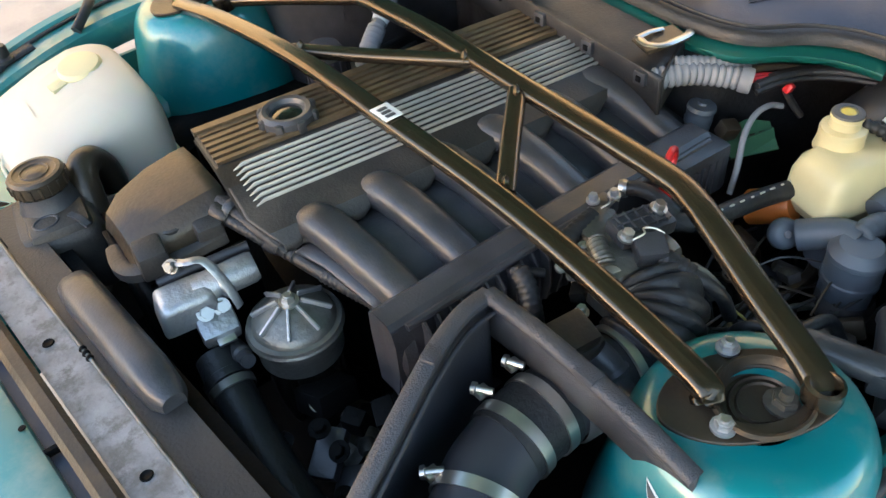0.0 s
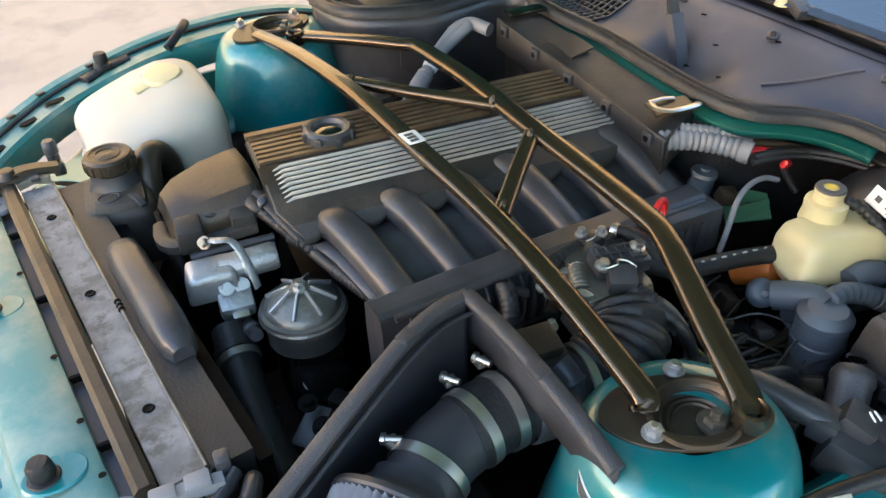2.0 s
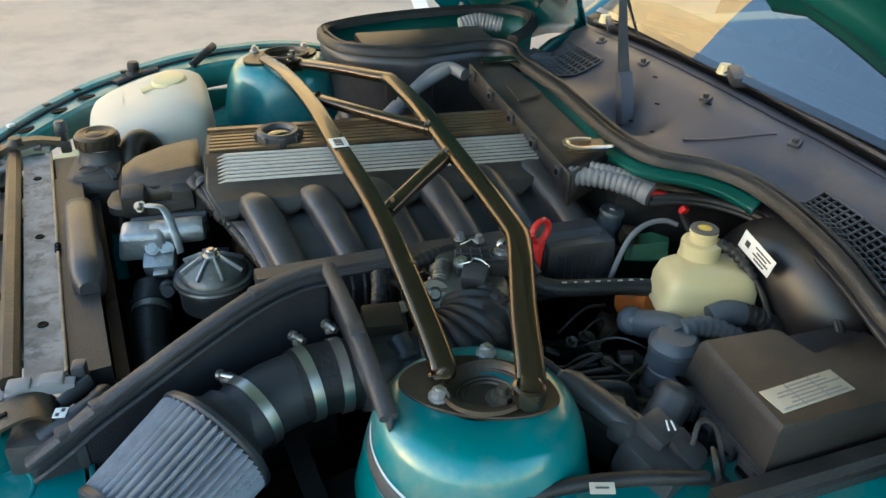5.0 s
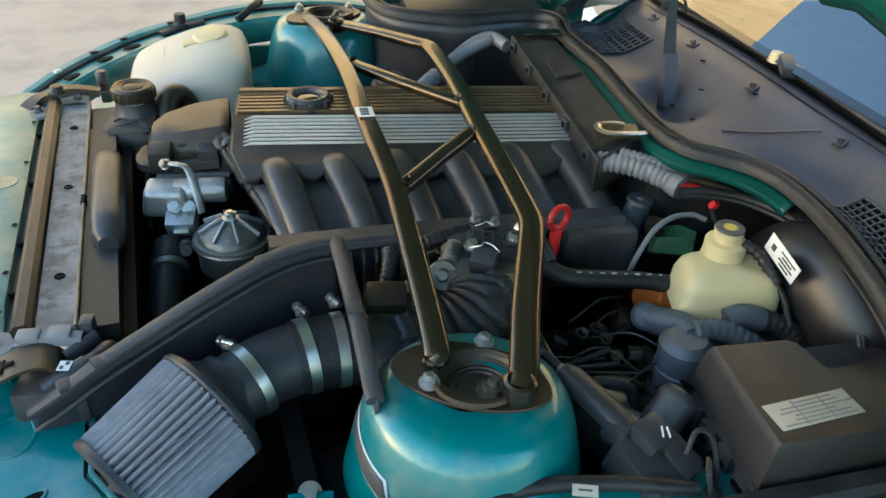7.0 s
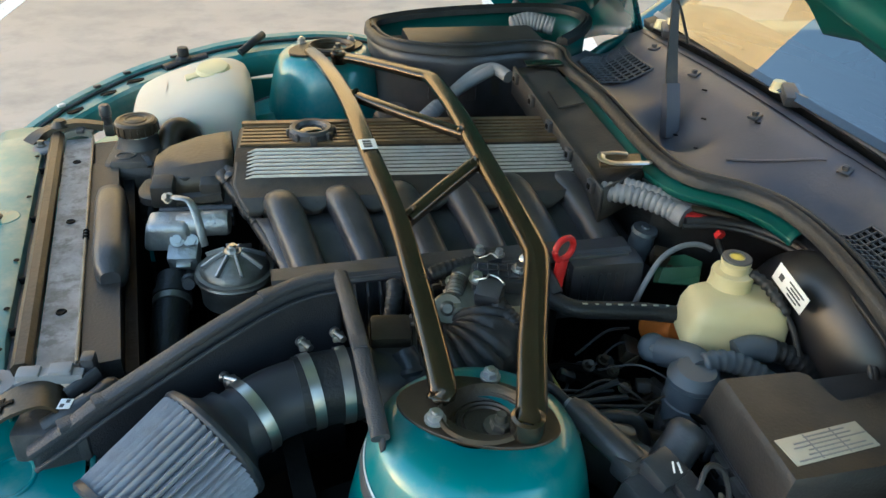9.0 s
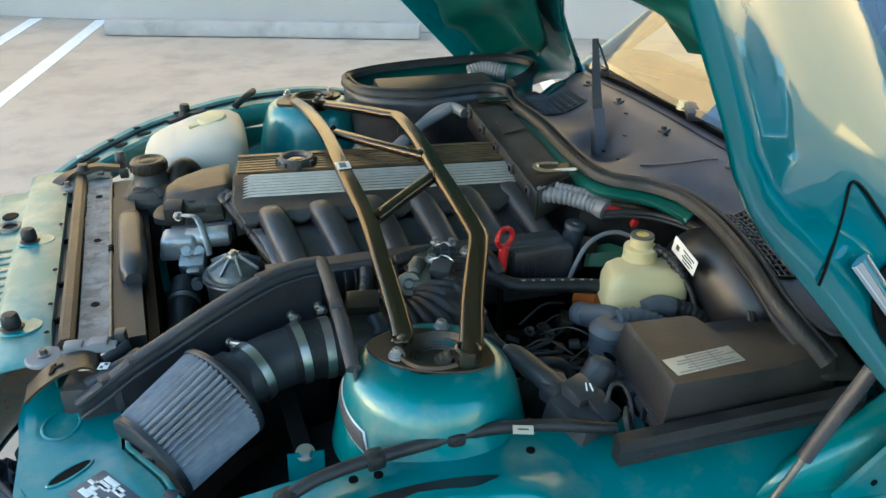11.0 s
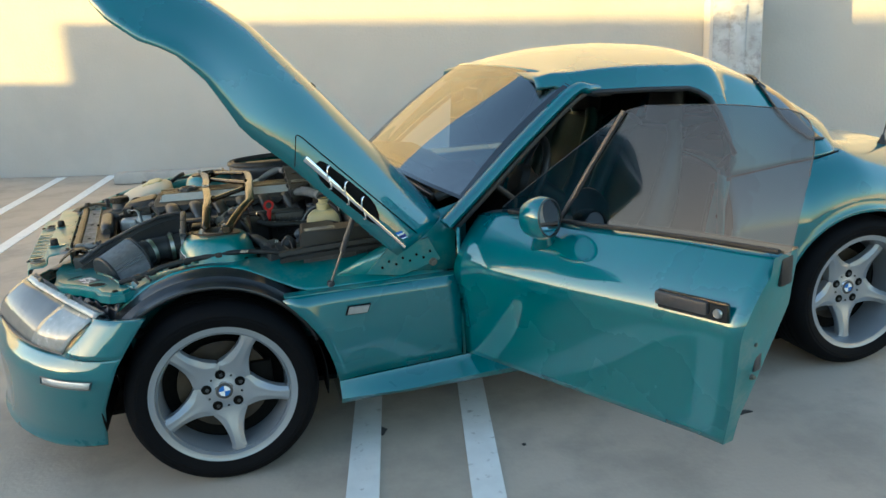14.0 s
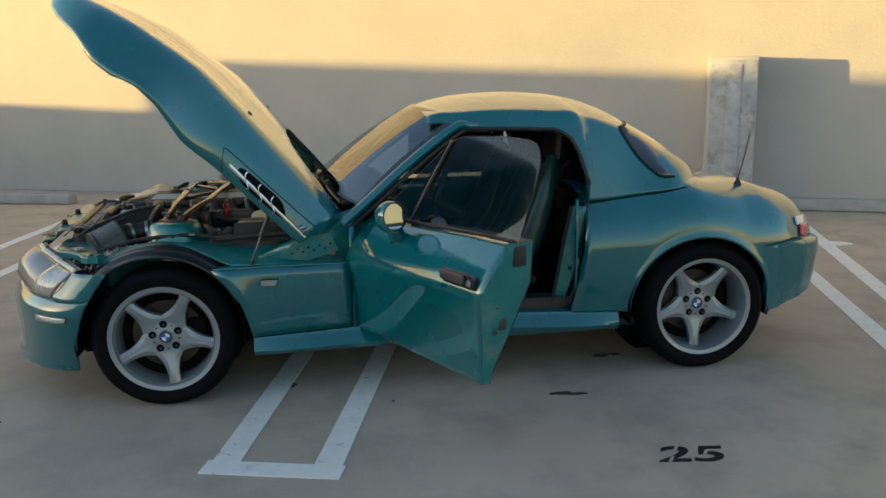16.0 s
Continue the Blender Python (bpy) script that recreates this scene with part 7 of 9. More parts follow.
# front corner panels
for sgn in (-1, 1):
    poly = [(-0.505, 0.262), (-0.445, 0.252), (-0.395, 0.292), (-0.360, 0.335), (-0.348, 0.455), (-0.300, 0.525), (-0.262, 0.615), (-0.214, 0.688), (-0.240, 0.728), (-0.285, 0.728), (-0.318, 0.700), (-0.332, 0.662), (-0.378, 0.608), (-0.402, 0.585), (-0.455, 0.545), (-0.482, 0.500), (-0.490, 0.420), (-0.505, 0.340)]
    tilt = Matrix.Translation((0, 0, 0.655))
    br = part("corner_bracket", slab([(x, sgn * y) for x, y in (poly if sgn > 0 else poly[::-1])], -0.024, 0.010, tilt, 0.010), TEAL_BAY, car, "teal pressed front corner panel")
    for hx_, hy_, a, b, ang in ((-0.333, 0.612, 0.030, 0.022, 25), (-0.416, 0.488, 0.030, 0.010, -38)):
        hole = [(hx_ + a * math.cos(q) * math.cos(radians(ang)) - b * math.sin(q) * math.sin(radians(ang)), sgn * (hy_ + a * math.cos(q) * math.sin(radians(ang)) + b * math.sin(q) * math.cos(radians(ang)))) for q in [2 * math.pi * i / 24 for i in range(24)]]
        part("panel_hole", slab(hole if sgn > 0 else hole[::-1], 0.0100, 0.0112, tilt), DARK, br)
        part("hole_rim", sweep([(x, y, 0.6657) for x, y in hole + hole[:1]], ring(0.0022, 0.0016, 6), caps=False), TEAL_BAY, br)
    dish = [(-0.440 + 0.024 * math.cos(q), sgn * (0.385 + 0.030 * math.sin(q)), 0.6655) for q in [2 * math.pi * i / 28 for i in range(29)]]
    part("pressed_ring", sweep(dish, ring(0.0030, 0.0012, 6), caps=False), TEAL_BAY, br)
    edge = [(x, sgn * y, 0.664) for x, y in ((-0.398, 0.290), (-0.362, 0.335), (-0.350, 0.455), (-0.302, 0.525), (-0.264, 0.615), (-0.216, 0.688))]
    part("edge_bead", sweep(edge, ring(0.004, 0.003, 8)), TEAL_BAY, br)
    fl = part("side_flange", slab([(-0.425, sgn * 0.325), (-0.400, sgn * 0.318), (-0.352, sgn * 0.372), (-0.345, sgn * 0.425), (-0.362, sgn * 0.438)][::int(sgn)], -0.020, -0.014, Matrix.Translation((0.022, 0, 0.660)), 0.001), TEAL_BAY, br)
    part("flange_bolt", bolt((-0.362, sgn * 0.385, 0.648), (0, 0, 1), 0.008, 0.012), DARK, br)
    part("flange_nut", block(0.030, 0.024, 0.006, pose(-0.362, sgn * 0.385, 0.645, 0, 0, 30), 0.002), GREY_CORR, br)
    part("corner_rivet", lathe([(0, 0.004), (0.008, 0.003), (0.010, 0.0)], 16, pose(-0.268, sgn * 0.712, 0.665)), DARK, br)
    for q in ((-0.322, 0.480), (-0.292, 0.560)):
        part("edge_clip", block(0.020, 0.014, 0.012, pose(q[0], sgn * q[1], 0.656, 0, 0, 30 * sgn), 0.004), BLACK_PL, br)
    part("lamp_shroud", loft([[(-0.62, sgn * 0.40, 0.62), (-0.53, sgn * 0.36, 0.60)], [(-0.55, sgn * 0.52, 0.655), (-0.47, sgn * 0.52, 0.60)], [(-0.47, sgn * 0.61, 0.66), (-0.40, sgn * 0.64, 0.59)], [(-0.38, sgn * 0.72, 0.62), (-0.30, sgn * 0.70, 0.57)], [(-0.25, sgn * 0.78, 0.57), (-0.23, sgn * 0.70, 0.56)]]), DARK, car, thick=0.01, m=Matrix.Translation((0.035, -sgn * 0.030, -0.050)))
part("info_sticker", block(0.078, 0.050, 0.001, pose(-0.372, -0.540, 0.6653, 0, 0, -52), 0.0003), BLUE_GREY, car, "worn grey-blue sticker")
rng = random.Random(5)
for k in range(14):
    part("sticker_bar", block(rng.uniform(0.008, 0.026), rng.uniform(0.004, 0.008), 0.001, pose(-0.372, -0.540, 0.6659, 0, 0, -52) @ pose(rng.uniform(-0.027, 0.027), -0.020 + 0.0030 * k, 0), 0.0002), PAPER, car)

# bottles on the far side
wt = new("washer_bottle")
wt.parent = car
wt["label"] = "milky white washer bottle with a cream cap"
rows = []
for z, k in ((0.56, 0.90), (0.60, 0.95), (0.70, 1.0), (0.755, 1.0), (0.780, 0.975), (0.796, 0.92), (0.805, 0.82), (0.810, 0.66), (0.812, 0.4)):
    r = []
    for i in range(48):
        a = 2 * math.pi * i / 48
        c, s = math.cos(a), math.sin(a)
        bx = 0.118 * math.copysign(abs(c) ** 0.36, c) * k
        by = 0.124 * math.copysign(abs(s) ** 0.36, s) * k
        h = max(0.0, (z - 0.70) / 0.11)
        drop = (0.052 * max(0.0, -(bx - 0.03) / 0.148) + 0.022 * max(0.0, -by / 0.124)) * h
        notch = 0.028 * math.exp(-((bx + 0.112) / 0.03) ** 2) * math.exp(-((by - 0.0) / 0.05) ** 2) * max(0.0, 1 - abs(z - 0.72) / 0.06)
        r.append((-0.258 + bx + notch, 0.492 + by, z - drop))
    rows.append(r)
part("tank", loft(rows, True, True, 60), WHITE_TANK, wt)
part("cap", lathe([(0.0, 0.010), (0.022, 0.0105), (0.030, 0.009), (0.034, 0.004), (0.034, -0.004)], 36, pose(-0.214, 0.512, 0.806, 8, -5, 0)), CREAM, wt, "cream snap cap")
part("cap_tab", block(0.034, 0.020, 0.006, pose(-0.252, 0.500, 0.797, 8, -8, 12), 0.003), CREAM, wt)
part("tank_seam", sweep([(-0.258 + 0.1185 * math.copysign(abs(math.cos(q)) ** 0.36, math.cos(q)), 0.492 + 0.1245 * math.copysign(abs(math.sin(q)) ** 0.36, math.sin(q)), 0.672) for q in [2 * math.pi * i / 48 for i in range(49)]], ring(0.003, 0.002, 6), caps=False), WHITE_TANK, wt)
et = new("expansion_tank")
et.parent = car
part("body", block(0.115, 0.140, 0.11, pose(-0.355, 0.300, 0.625, 0, 0, -6), 0.022, 0.92, 3), BLACK_DUST, et, "dusty black coolant tank")
part("body_shelf", block(0.085, 0.10, 0.030, pose(-0.352, 0.288, 0.712, 0, 0, -6), 0.010, 0.9), BLACK_DUST, et)
part("neck", lathe([(0.040, 0.0), (0.034, 0.014), (0.033, 0.026), (0.036, 0.028)], 32, pose(-0.349, 0.316, 0.738)), BLACK_PL, et)
cp = part("cap", lathe([(0.0, 0.0235), (0.010, 0.0235), (0.012, 0.0225), (0.026, 0.0230), (0.028, 0.0245), (0.033, 0.0240), (0.0365, 0.020), (0.0370, 0.003), (0.034, 0.0)], 48, pose(-0.349, 0.316, 0.766)), BRONZE, et, "black ribbed pressure cap, brown with dust")
for k in range(18):
    part("cap_flute", block(0.003, 0.004, 0.016, pose(-0.349, 0.316, 0.7675, 0, 0, 20 * k) @ pose(0.037, 0, 0), 0.001), BRONZE, cp)
part("cap_symbol", lathe([(0.016, 0.0225), (0.018, 0.0240), (0.020, 0.0225)], 32, pose(-0.349, 0.316, 0.766)), BRONZE, cp)
part("vent_symbol", sweep([(-0.368 + 0.016 * math.cos(q), 0.268 + 0.013 * math.sin(q), 0.7425) for q in [2 * math.pi * i / 20 for i in range(21)]], ring(0.0018, 0.0012, 6), caps=False), BLACK_PL, et)
part("tank_strap", sweep([(-0.338, 0.262, 0.742), (-0.332, 0.246, 0.744), (-0.326, 0.232, 0.735)], [(-0.004, -0.002), (0.004, -0.002), (0.004, 0.003), (-0.004, 0.003)]), BLACK_PL, et)
part("rust_elbow", tube([(-0.305, 0.30, 0.70), (-0.296, 0.330, 0.748), (-0.278, 0.352, 0.752), (-0.262, 0.362, 0.725), (-0.258, 0.365, 0.69)], 0.021, n=18), BRONZE, et, "brown dusty hose elbow")
part("bleed_screw", lathe([(0, 0.040), (0.008, 0.040), (0.011, 0.036), (0.012, 0.018), (0.010, 0.016), (0.010, 0.0)], 16, pose(-0.423, 0.468, 0.722)), BLACK_PL, et)
part("bleed_foot", block(0.020, 0.016, 0.024, pose(-0.420, 0.462, 0.700), 0.005), ALU_DULL, et)
# far corner: dusty latch bar and plate over the radiator's end
part("latch_bar", sweep(spline([(-0.545, 0.368, 0.726), (-0.520, 0.392, 0.740), (-0.470, 0.402, 0.750), (-0.420, 0.405, 0.742)], 6), lambda t: [(-0.017 + 0.006 * t, -0.004), (0.017 - 0.006 * t, -0.004), (0.015 - 0.006 * t, 0.008), (-0.015 + 0.006 * t, 0.008)]), BRONZE, car, "dusty brown latch bar")
part("latch_bolt", lathe([(0, 0.012), (0.010, 0.011), (0.013, 0.004), (0.018, 0.0)], 20, pose(-0.492, 0.398, 0.752)), BRONZE, car)

# far wing edge: a rolled lip rising over the wheel arch
wing_line = spline([(-0.66, 0.45, 0.655), (-0.63, 0.555, 0.668), (-0.545, 0.660, 0.700), (-0.455, 0.738, 0.722), (-0.376, 0.775, 0.742), (-0.29, 0.800, 0.758), (-0.19, 0.820, 0.774), (-0.06, 0.832, 0.785), (0.10, 0.83, 0.782), (0.30, 0.81, 0.74), (0.60, 0.79, 0.70), (0.75, 0.78, 0.70)], 4)
rows = []
for p in wing_line:
    c = Vector((0.10, 0.05, 0)) - Vector((p.x, p.y, 0))
    c = Vector((0.35 * c.x, c.y, 0)).normalized()
    rows.append([p + Vector((0, 0, -0.05)), p + Vector((0, 0, -0.004)), p + c * 0.006, p + c * 0.022 + Vector((0, 0, -0.003)), p + c * 0.028 + Vector((0, 0, -0.014)), p + c * 0.036 + Vector((0, 0, -0.016)), p + c * 0.075 + Vector((0, 0, -0.016)), p + c * 0.082 + Vector((0, 0, -0.024)), p + c * 0.086 + Vector((0, 0, -0.07))])
fw = part("far_wing_edge", loft(rows, angle=35), TEAL_DUST, car, "teal wing edge with a rolled lip", thick=0.003)
part("wing_seal", sweep([r[4] + Vector((0, 0, 0.003)) for r in rows], ring(0.0045, 0.0035, 8)), RUBBER, car)
for k in (6, 9, 12, 15):
    d = rows[k + 1][5] - rows[k - 1][5]
    part("edge_slot", slab([(0.026 * math.copysign(abs(math.cos(q)) ** 0.6, math.cos(q)), 0.008 * math.sin(q)) for q in [2 * math.pi * i / 20 for i in range(20)]], 0, 0.0025, Matrix.Translation(rows[k][5].lerp(rows[k][6], 0.5)) @ pose(0, 0, 0, 0, 0, math.degrees(math.atan2(d.y, d.x)))), DARK, fw)
for k in (3, 8, 11, 14, 19):
    part("edge_tab", block(0.016, 0.010, 0.006, Matrix.Translation(rows[k][3]) @ pose(0, 0, 0, 0, 0, 60 - 2 * k), 0.002), PAPER if k in (3, 8) else BLACK_PL, fw)
part("far_buffer", join(lathe([(0.0, 0.030), (0.011, 0.029), (0.013, 0.024), (0.013, 0.010), (0.018, 0.006), (0.019, 0.0)], 14, pose(-0.286, 0.765, 0.748))), RUBBER, car, "black rubber bump stop")
part("buffer_bracket", sweep([(-0.330, 0.742, 0.738), (-0.29, 0.765, 0.746), (-0.235, 0.778, 0.752)], ring(0.016, 0.006, 10)), RUBBER, car)
part("far_cable", tube([(-0.16, 0.745, 0.765), (-0.125, 0.770, 0.785), (-0.105, 0.80, 0.79)], 0.009, n=10), RUBBER, car)
rng = random.Random(31)
for sgn in (-1, 1):
    # tattered plastic sheet between lamp and corner panel
    lamp_edge = spline([(x + 0.034, sgn * (y - 0.028), z - 0.006) for x, y, z in LAMP_TOP], 8)
    panel_edge = spline([(-0.500, sgn * 0.34, 0.630), (-0.484, sgn * 0.48, 0.632), (-0.420, sgn * 0.575, 0.632), (-0.340, sgn * 0.665, 0.632), (-0.262, sgn * 0.735, 0.625)], 8)
    sheet = [[a.lerp(c, t) + Vector((rng.uniform(-0.006, 0.006), rng.uniform(-0.006, 0.006), rng.uniform(-0.020, 0.008) - 0.030 * math.sin(math.pi * t))) for t in [i / 8 for i in range(9)]] for a, c in zip(lamp_edge, panel_edge)]
    part("torn_plastic", loft(sheet, angle=12), LINER, car, "crumpled torn black plastic", thick=0.002)
for x in (-0.40, -0.16, 0.06):
    part("wing_clip", block(0.022, 0.018, 0.02, pose(x, 0.715, 0.700), 0.005), BLACK_PL, car)

# wiring tray along the bulkhead
tray = new("wiring_tray")
tray.parent = car
tray["label"] = "long black wiring trough"
TL0, TL1 = Vector((0.354, 0.325, 0.854)), Vector((0.343, -0.134, 0.820))
TR0, TR1 = Vector((0.440, 0.325, 0.852)), Vector((0.420, -0.105, 0.836))
rows = []
for i in range(13):
    t = i / 12
    a, b = TL0.lerp(TL1, t), TR0.lerp(TR1, t)
    w = (b - a)
    rows.append([a + Vector((0, 0, -0.055)), a + Vector((-0.001, 0, -0.004)), a, a + w * 0.05, a + w * 0.08 + Vector((0, 0, -0.006)), a + w * 0.5 + Vector((0, 0, -0.004 + 0.004 * (i < 6))), b + Vector((0, 0, -0.004)), b + Vector((0.004, 0, -0.012)), b + Vector((0.004, 0, -0.055))])
part("trough", loft(rows, angle=20), BLACK_DUST, tray, thick=0.004)
part("trough_end", loft([[rows[-1][0], rows[-1][2]], [rows[-1][8], rows[-1][6]]]), BLACK_DUST, tray, thick=0.004)
part("lid_flap", slab([(0.0, 0.0), (0.050, 0.006), (0.056, 0.075), (0.010, 0.080)], 0, 0.003, pose(0.372, 0.125, 0.843, 0, -6, 0)), BLACK_DUST, tray)
for k in range(5):
    p = TL0.lerp(TL1, 0.07 + 0.215 * k)
    part("snap_tab", block(0.008, 0.020, 0.020, Matrix.Translation(p + Vector((-0.004, 0, -0.022))), 0.003), BLACK_PL, tray)
    part("tab_eye", block(0.003, 0.008, 0.008, Matrix.Translation(p + Vector((-0.0085, 0, -0.016))), 0.001), DARK, tray)
part("far_bracket", block(0.075, 0.030, 0.006, pose(0.412, 0.318, 0.856, 0, 0, -4), 0.002), BLACK_GLOSS, tray)
part("clip_plate", slab([(-0.034, -0.020), (0.030, -0.022), (0.034, 0.020), (-0.030, 0.022)], 0, 0.004, pose(0.388, -0.090, 0.8415, 0, -4, -14), 0.001), BRONZE, tray, "tan bracket")
part("spring_clip", sweep(spline([(0.362, -0.076, 0.849), (0.356, -0.094, 0.850), (0.368, -0.110, 0.850), (0.392, -0.114, 0.850), (0.418, -0.112, 0.848), (0.428, -0.106, 0.846)], 6), ring(0.0060, 0.0022, 8)), STEEL, tray, "bright spring clip")
part("spring_arm", sweep([(0.362, -0.072, 0.849), (0.385, -0.074, 0.850), (0.404, -0.080, 0.849)], ring(0.0045, 0.002, 8)), STEEL, tray)
part("tray_plug", lathe([(0, 0.012), (0.011, 0.011), (0.013, 0.0)], 16, pose(0.438, -0.128, 0.812, 20, 40, 0)), BLACK_PL, tray)
part("conduit", corrugated([(0.352, -0.112, 0.806), (0.380, -0.128, 0.808), (0.408, -0.147, 0.806), (0.432, -0.172, 0.802), (0.446, -0.196, 0.800)], 0.0165, 0.0095, 20, 0.22), GREY_CORR, tray, "grey corrugated conduit")
part("conduit", corrugated([(0.386, -0.116, 0.816), (0.412, -0.136, 0.814), (0.445, -0.160, 0.808), (0.470, -0.182, 0.80)], 0.013, 0.008, 16, 0.22), GREY_CORR, tray)
part("conduit_collar", lathe([(0.0165, -0.008), (0.0175, 0.0), (0.0165, 0.008), (0.0, 0.009)], 22, axis_to((0.444, -0.192, 0.800), (0.452, -0.206, 0.798))), GREY_CORR, tray)
for k in range(2):
    part("wire", tube([(0.446, -0.198 + 0.008 * k, 0.802), (0.468, -0.208 + 0.008 * k, 0.800), (0.490, -0.220 + 0.007 * k, 0.796)], 0.0045, n=10), RED, tray, "red cable")
for k in range(5):
    o = Vector((0.006 * (k - 2), 0.005 * (k - 2), 0.004 * (k % 2) - 0.006 * (k > 2)))
    path = [(0.448, -0.205, 0.795), (0.490, -0.216, 0.797), (0.532, -0.242, 0.797), (0.566, -0.296, 0.796), (0.580, -0.36, 0.790), (0.570, -0.43, 0.778), (0.553, -0.49, 0.745), (0.54, -0.53, 0.70)]
    part("wire", tube([Vector(q) + o for q in path], 0.0042 + 0.0022 * (k % 3), n=10), RUBBER, tray)
part("wire_sleeve", tube([(0.462, -0.186, 0.806), (0.49, -0.198, 0.802), (0.52, -0.222, 0.798)], 0.006, n=10), BRONZE, tray)
part("red_plug", block(0.011, 0.011, 0.014, pose(0.487, -0.227, 0.778, 20, 20, 0), 0.003), RED, tray)
part("plug_lead", tube([(0.487, -0.228, 0.780), (0.492, -0.236, 0.765), (0.500, -0.250, 0.745)], 0.005, n=10), RUBBER, tray)

# firewall, seals, scuttle panel
seal_pts = [(0.128, 0.640, 0.842), (0.134, 0.560, 0.846), (0.160, 0.505, 0.849), (0.215, 0.468, 0.850), (0.285, 0.446, 0.850), (0.350, 0.452, 0.850), (0.420, 0.464, 0.850), (0.468, 0.448, 0.851), (0.482, 0.400, 0.852), (0.464, 0.320, 0.852), (0.466, 0.150, 0.852), (0.456, 0.02, 0.851), (0.450, -0.100, 0.850), (0.466, -0.172, 0.850), (0.518, -0.222, 0.850), (0.547, -0.275, 0.849), (0.553, -0.345, 0.847), (0.545, -0.42, 0.844), (0.532, -0.50, 0.836), (0.525, -0.58, 0.812), (0.56, -0.645, 0.76)]
sp = spline(seal_pts, 6)
part("bulkhead_seal", sweep(sp, [(-0.017, -0.008), (0.017, -0.008), (0.016, 0.003), (0.010, 0.009), (0.005, 0.010), (0.003, 0.004), (-0.003, 0.004), (-0.005, 0.010), (-0.010, 0.009), (-0.016, 0.003)]), RUBBER, car, "ribbed black rubber bonnet seal")
seal2 = spline([(0.128, 0.640, 0.842), (0.145, 0.700, 0.842), (0.25, 0.730, 0.848), (0.40, 0.742, 0.852), (0.55, 0.738, 0.854), (0.625, 0.705, 0.853), (0.640, 0.640, 0.851), (0.585, 0.550, 0.850), (0.515, 0.478, 0.851)], 6)
part("chamber_seal", sweep(seal2, [(-0.014, -0.008), (0.014, -0.008), (0.012, 0.004), (0.004, 0.010), (0.0, 0.006), (-0.004, 0.010), (-0.012, 0.004)]), RUBBER, car)
low = [p for p in sp if p.y < 0.30]
# lip uses the shaded teal, darker than the paint itself
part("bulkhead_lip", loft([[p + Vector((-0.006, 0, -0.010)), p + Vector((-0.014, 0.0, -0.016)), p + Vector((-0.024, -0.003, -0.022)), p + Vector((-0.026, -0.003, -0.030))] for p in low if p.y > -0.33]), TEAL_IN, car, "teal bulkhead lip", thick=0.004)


def back(y):
    """How far the mat steps back round the booster."""
    return lerp(y, [(-0.60, 1.0), (-0.24, 1.0), (-0.14, 0.0)])


part("fire_wall", loft([[p + Vector((-0.022 + 0.02 * back(p.y), 0, -0.030)), p + Vector((-0.022 + 0.10 * back(p.y), 0, -0.045)), p + Vector((-0.024 + 0.16 * back(p.y), 0, -0.10)), p + Vector((-0.016 + 0.16 * back(p.y), 0, -0.42))] for p in sp if p.y < 0.44]), RUBBER, car, "black insulation mat", thick=0.006)
ring_in = [p for p in sp if p.y >= 0.40 and p.x < 0.49]
part("chamber_wall", loft([[p + Vector((0, 0, -0.006)), p + Vector((0.002, -0.004, -0.03)), p + Vector((0.004, -0.004, -0.12)), p + Vector((0.004, 0, -0.30))] for p in ring_in]), BLACK_PL, car, "black air chamber wall", thick=0.012)
part("chamber_rear", loft([[p + Vector((0, 0, -0.006)), p + Vector((0, 0, -0.14))] for p in seal2]), TEAL_IN, car, thick=0.006)
part("chamber_floor", slab([(0.14, 0.70), (0.14, 0.54), (0.24, 0.46), (0.46, 0.45), (0.63, 0.64), (0.60, 0.72), (0.26, 0.725)], 0.74, 0.755), TEAL_IN, car)
part("filter_box", block(0.30, 0.120, 0.070, pose(0.345, 0.585, 0.772, 0, 0, -2), 0.008), BLACK_DUST, car, "black cabin filter box")
part("filter_ledge", block(0.085, 0.120, 0.020, pose(0.172, 0.600, 0.800, 0, 0, 12), 0.006), BRONZE, car)
part("box_hose", corrugated([(0.46, 0.66, 0.835), (0.505, 0.655, 0.845), (0.555, 0.63, 0.838)], 0.022, 0.009, 18), GREY_CORR, car)
part("chamber_panel", block(0.10, 0.012, 0.070, pose(0.265, 0.442, 0.745, 0, 0, -14), 0.004), BLACK_PL, car)
part("panel_frame", block(0.045, 0.010, 0.060, pose(0.345, 0.440, 0.750, 0, 0, 4), 0.006), BLACK_DUST, car)


def cowl(yy, t):
    """Scuttle panel from the seal (t 0) to the screen (t 1), sunk into a well beside the stay."""
    xs_ = lerp(yy, [(-0.62, 0.575), (-0.56, 0.545), (-0.50, 0.548), (-0.42, 0.560), (-0.345, 0.568), (-0.275, 0.562), (-0.222, 0.532), (-0.172, 0.482), (-0.10, 0.466), (0.02, 0.472), (0.15, 0.482), (0.32, 0.480), (0.42, 0.50), (0.52, 0.58), (0.6, 0.63)])
    xe = 0.750 - 0.050 * (1 - (yy / 0.66) ** 2) + 0.04 * abs(yy / 0.66) ** 3
    ze = 0.893 - 0.070 * (yy / 0.66) ** 2
    zs_ = lerp(abs(yy), [(0, 0.842), (0.4, 0.836), (0.62, 0.785)])
    dip = 0.026 * math.sin(math.pi * min(1, t * 1.35)) if t < 0.74 else 0
    well = 0.034 * math.exp(-((yy - 0.045) / 0.075) ** 4) * math.exp(-((t - 0.30) / 0.20) ** 4)
    return (xs_ + (xe - xs_) * t, yy, zs_ + (ze - zs_) * t - dip - well)


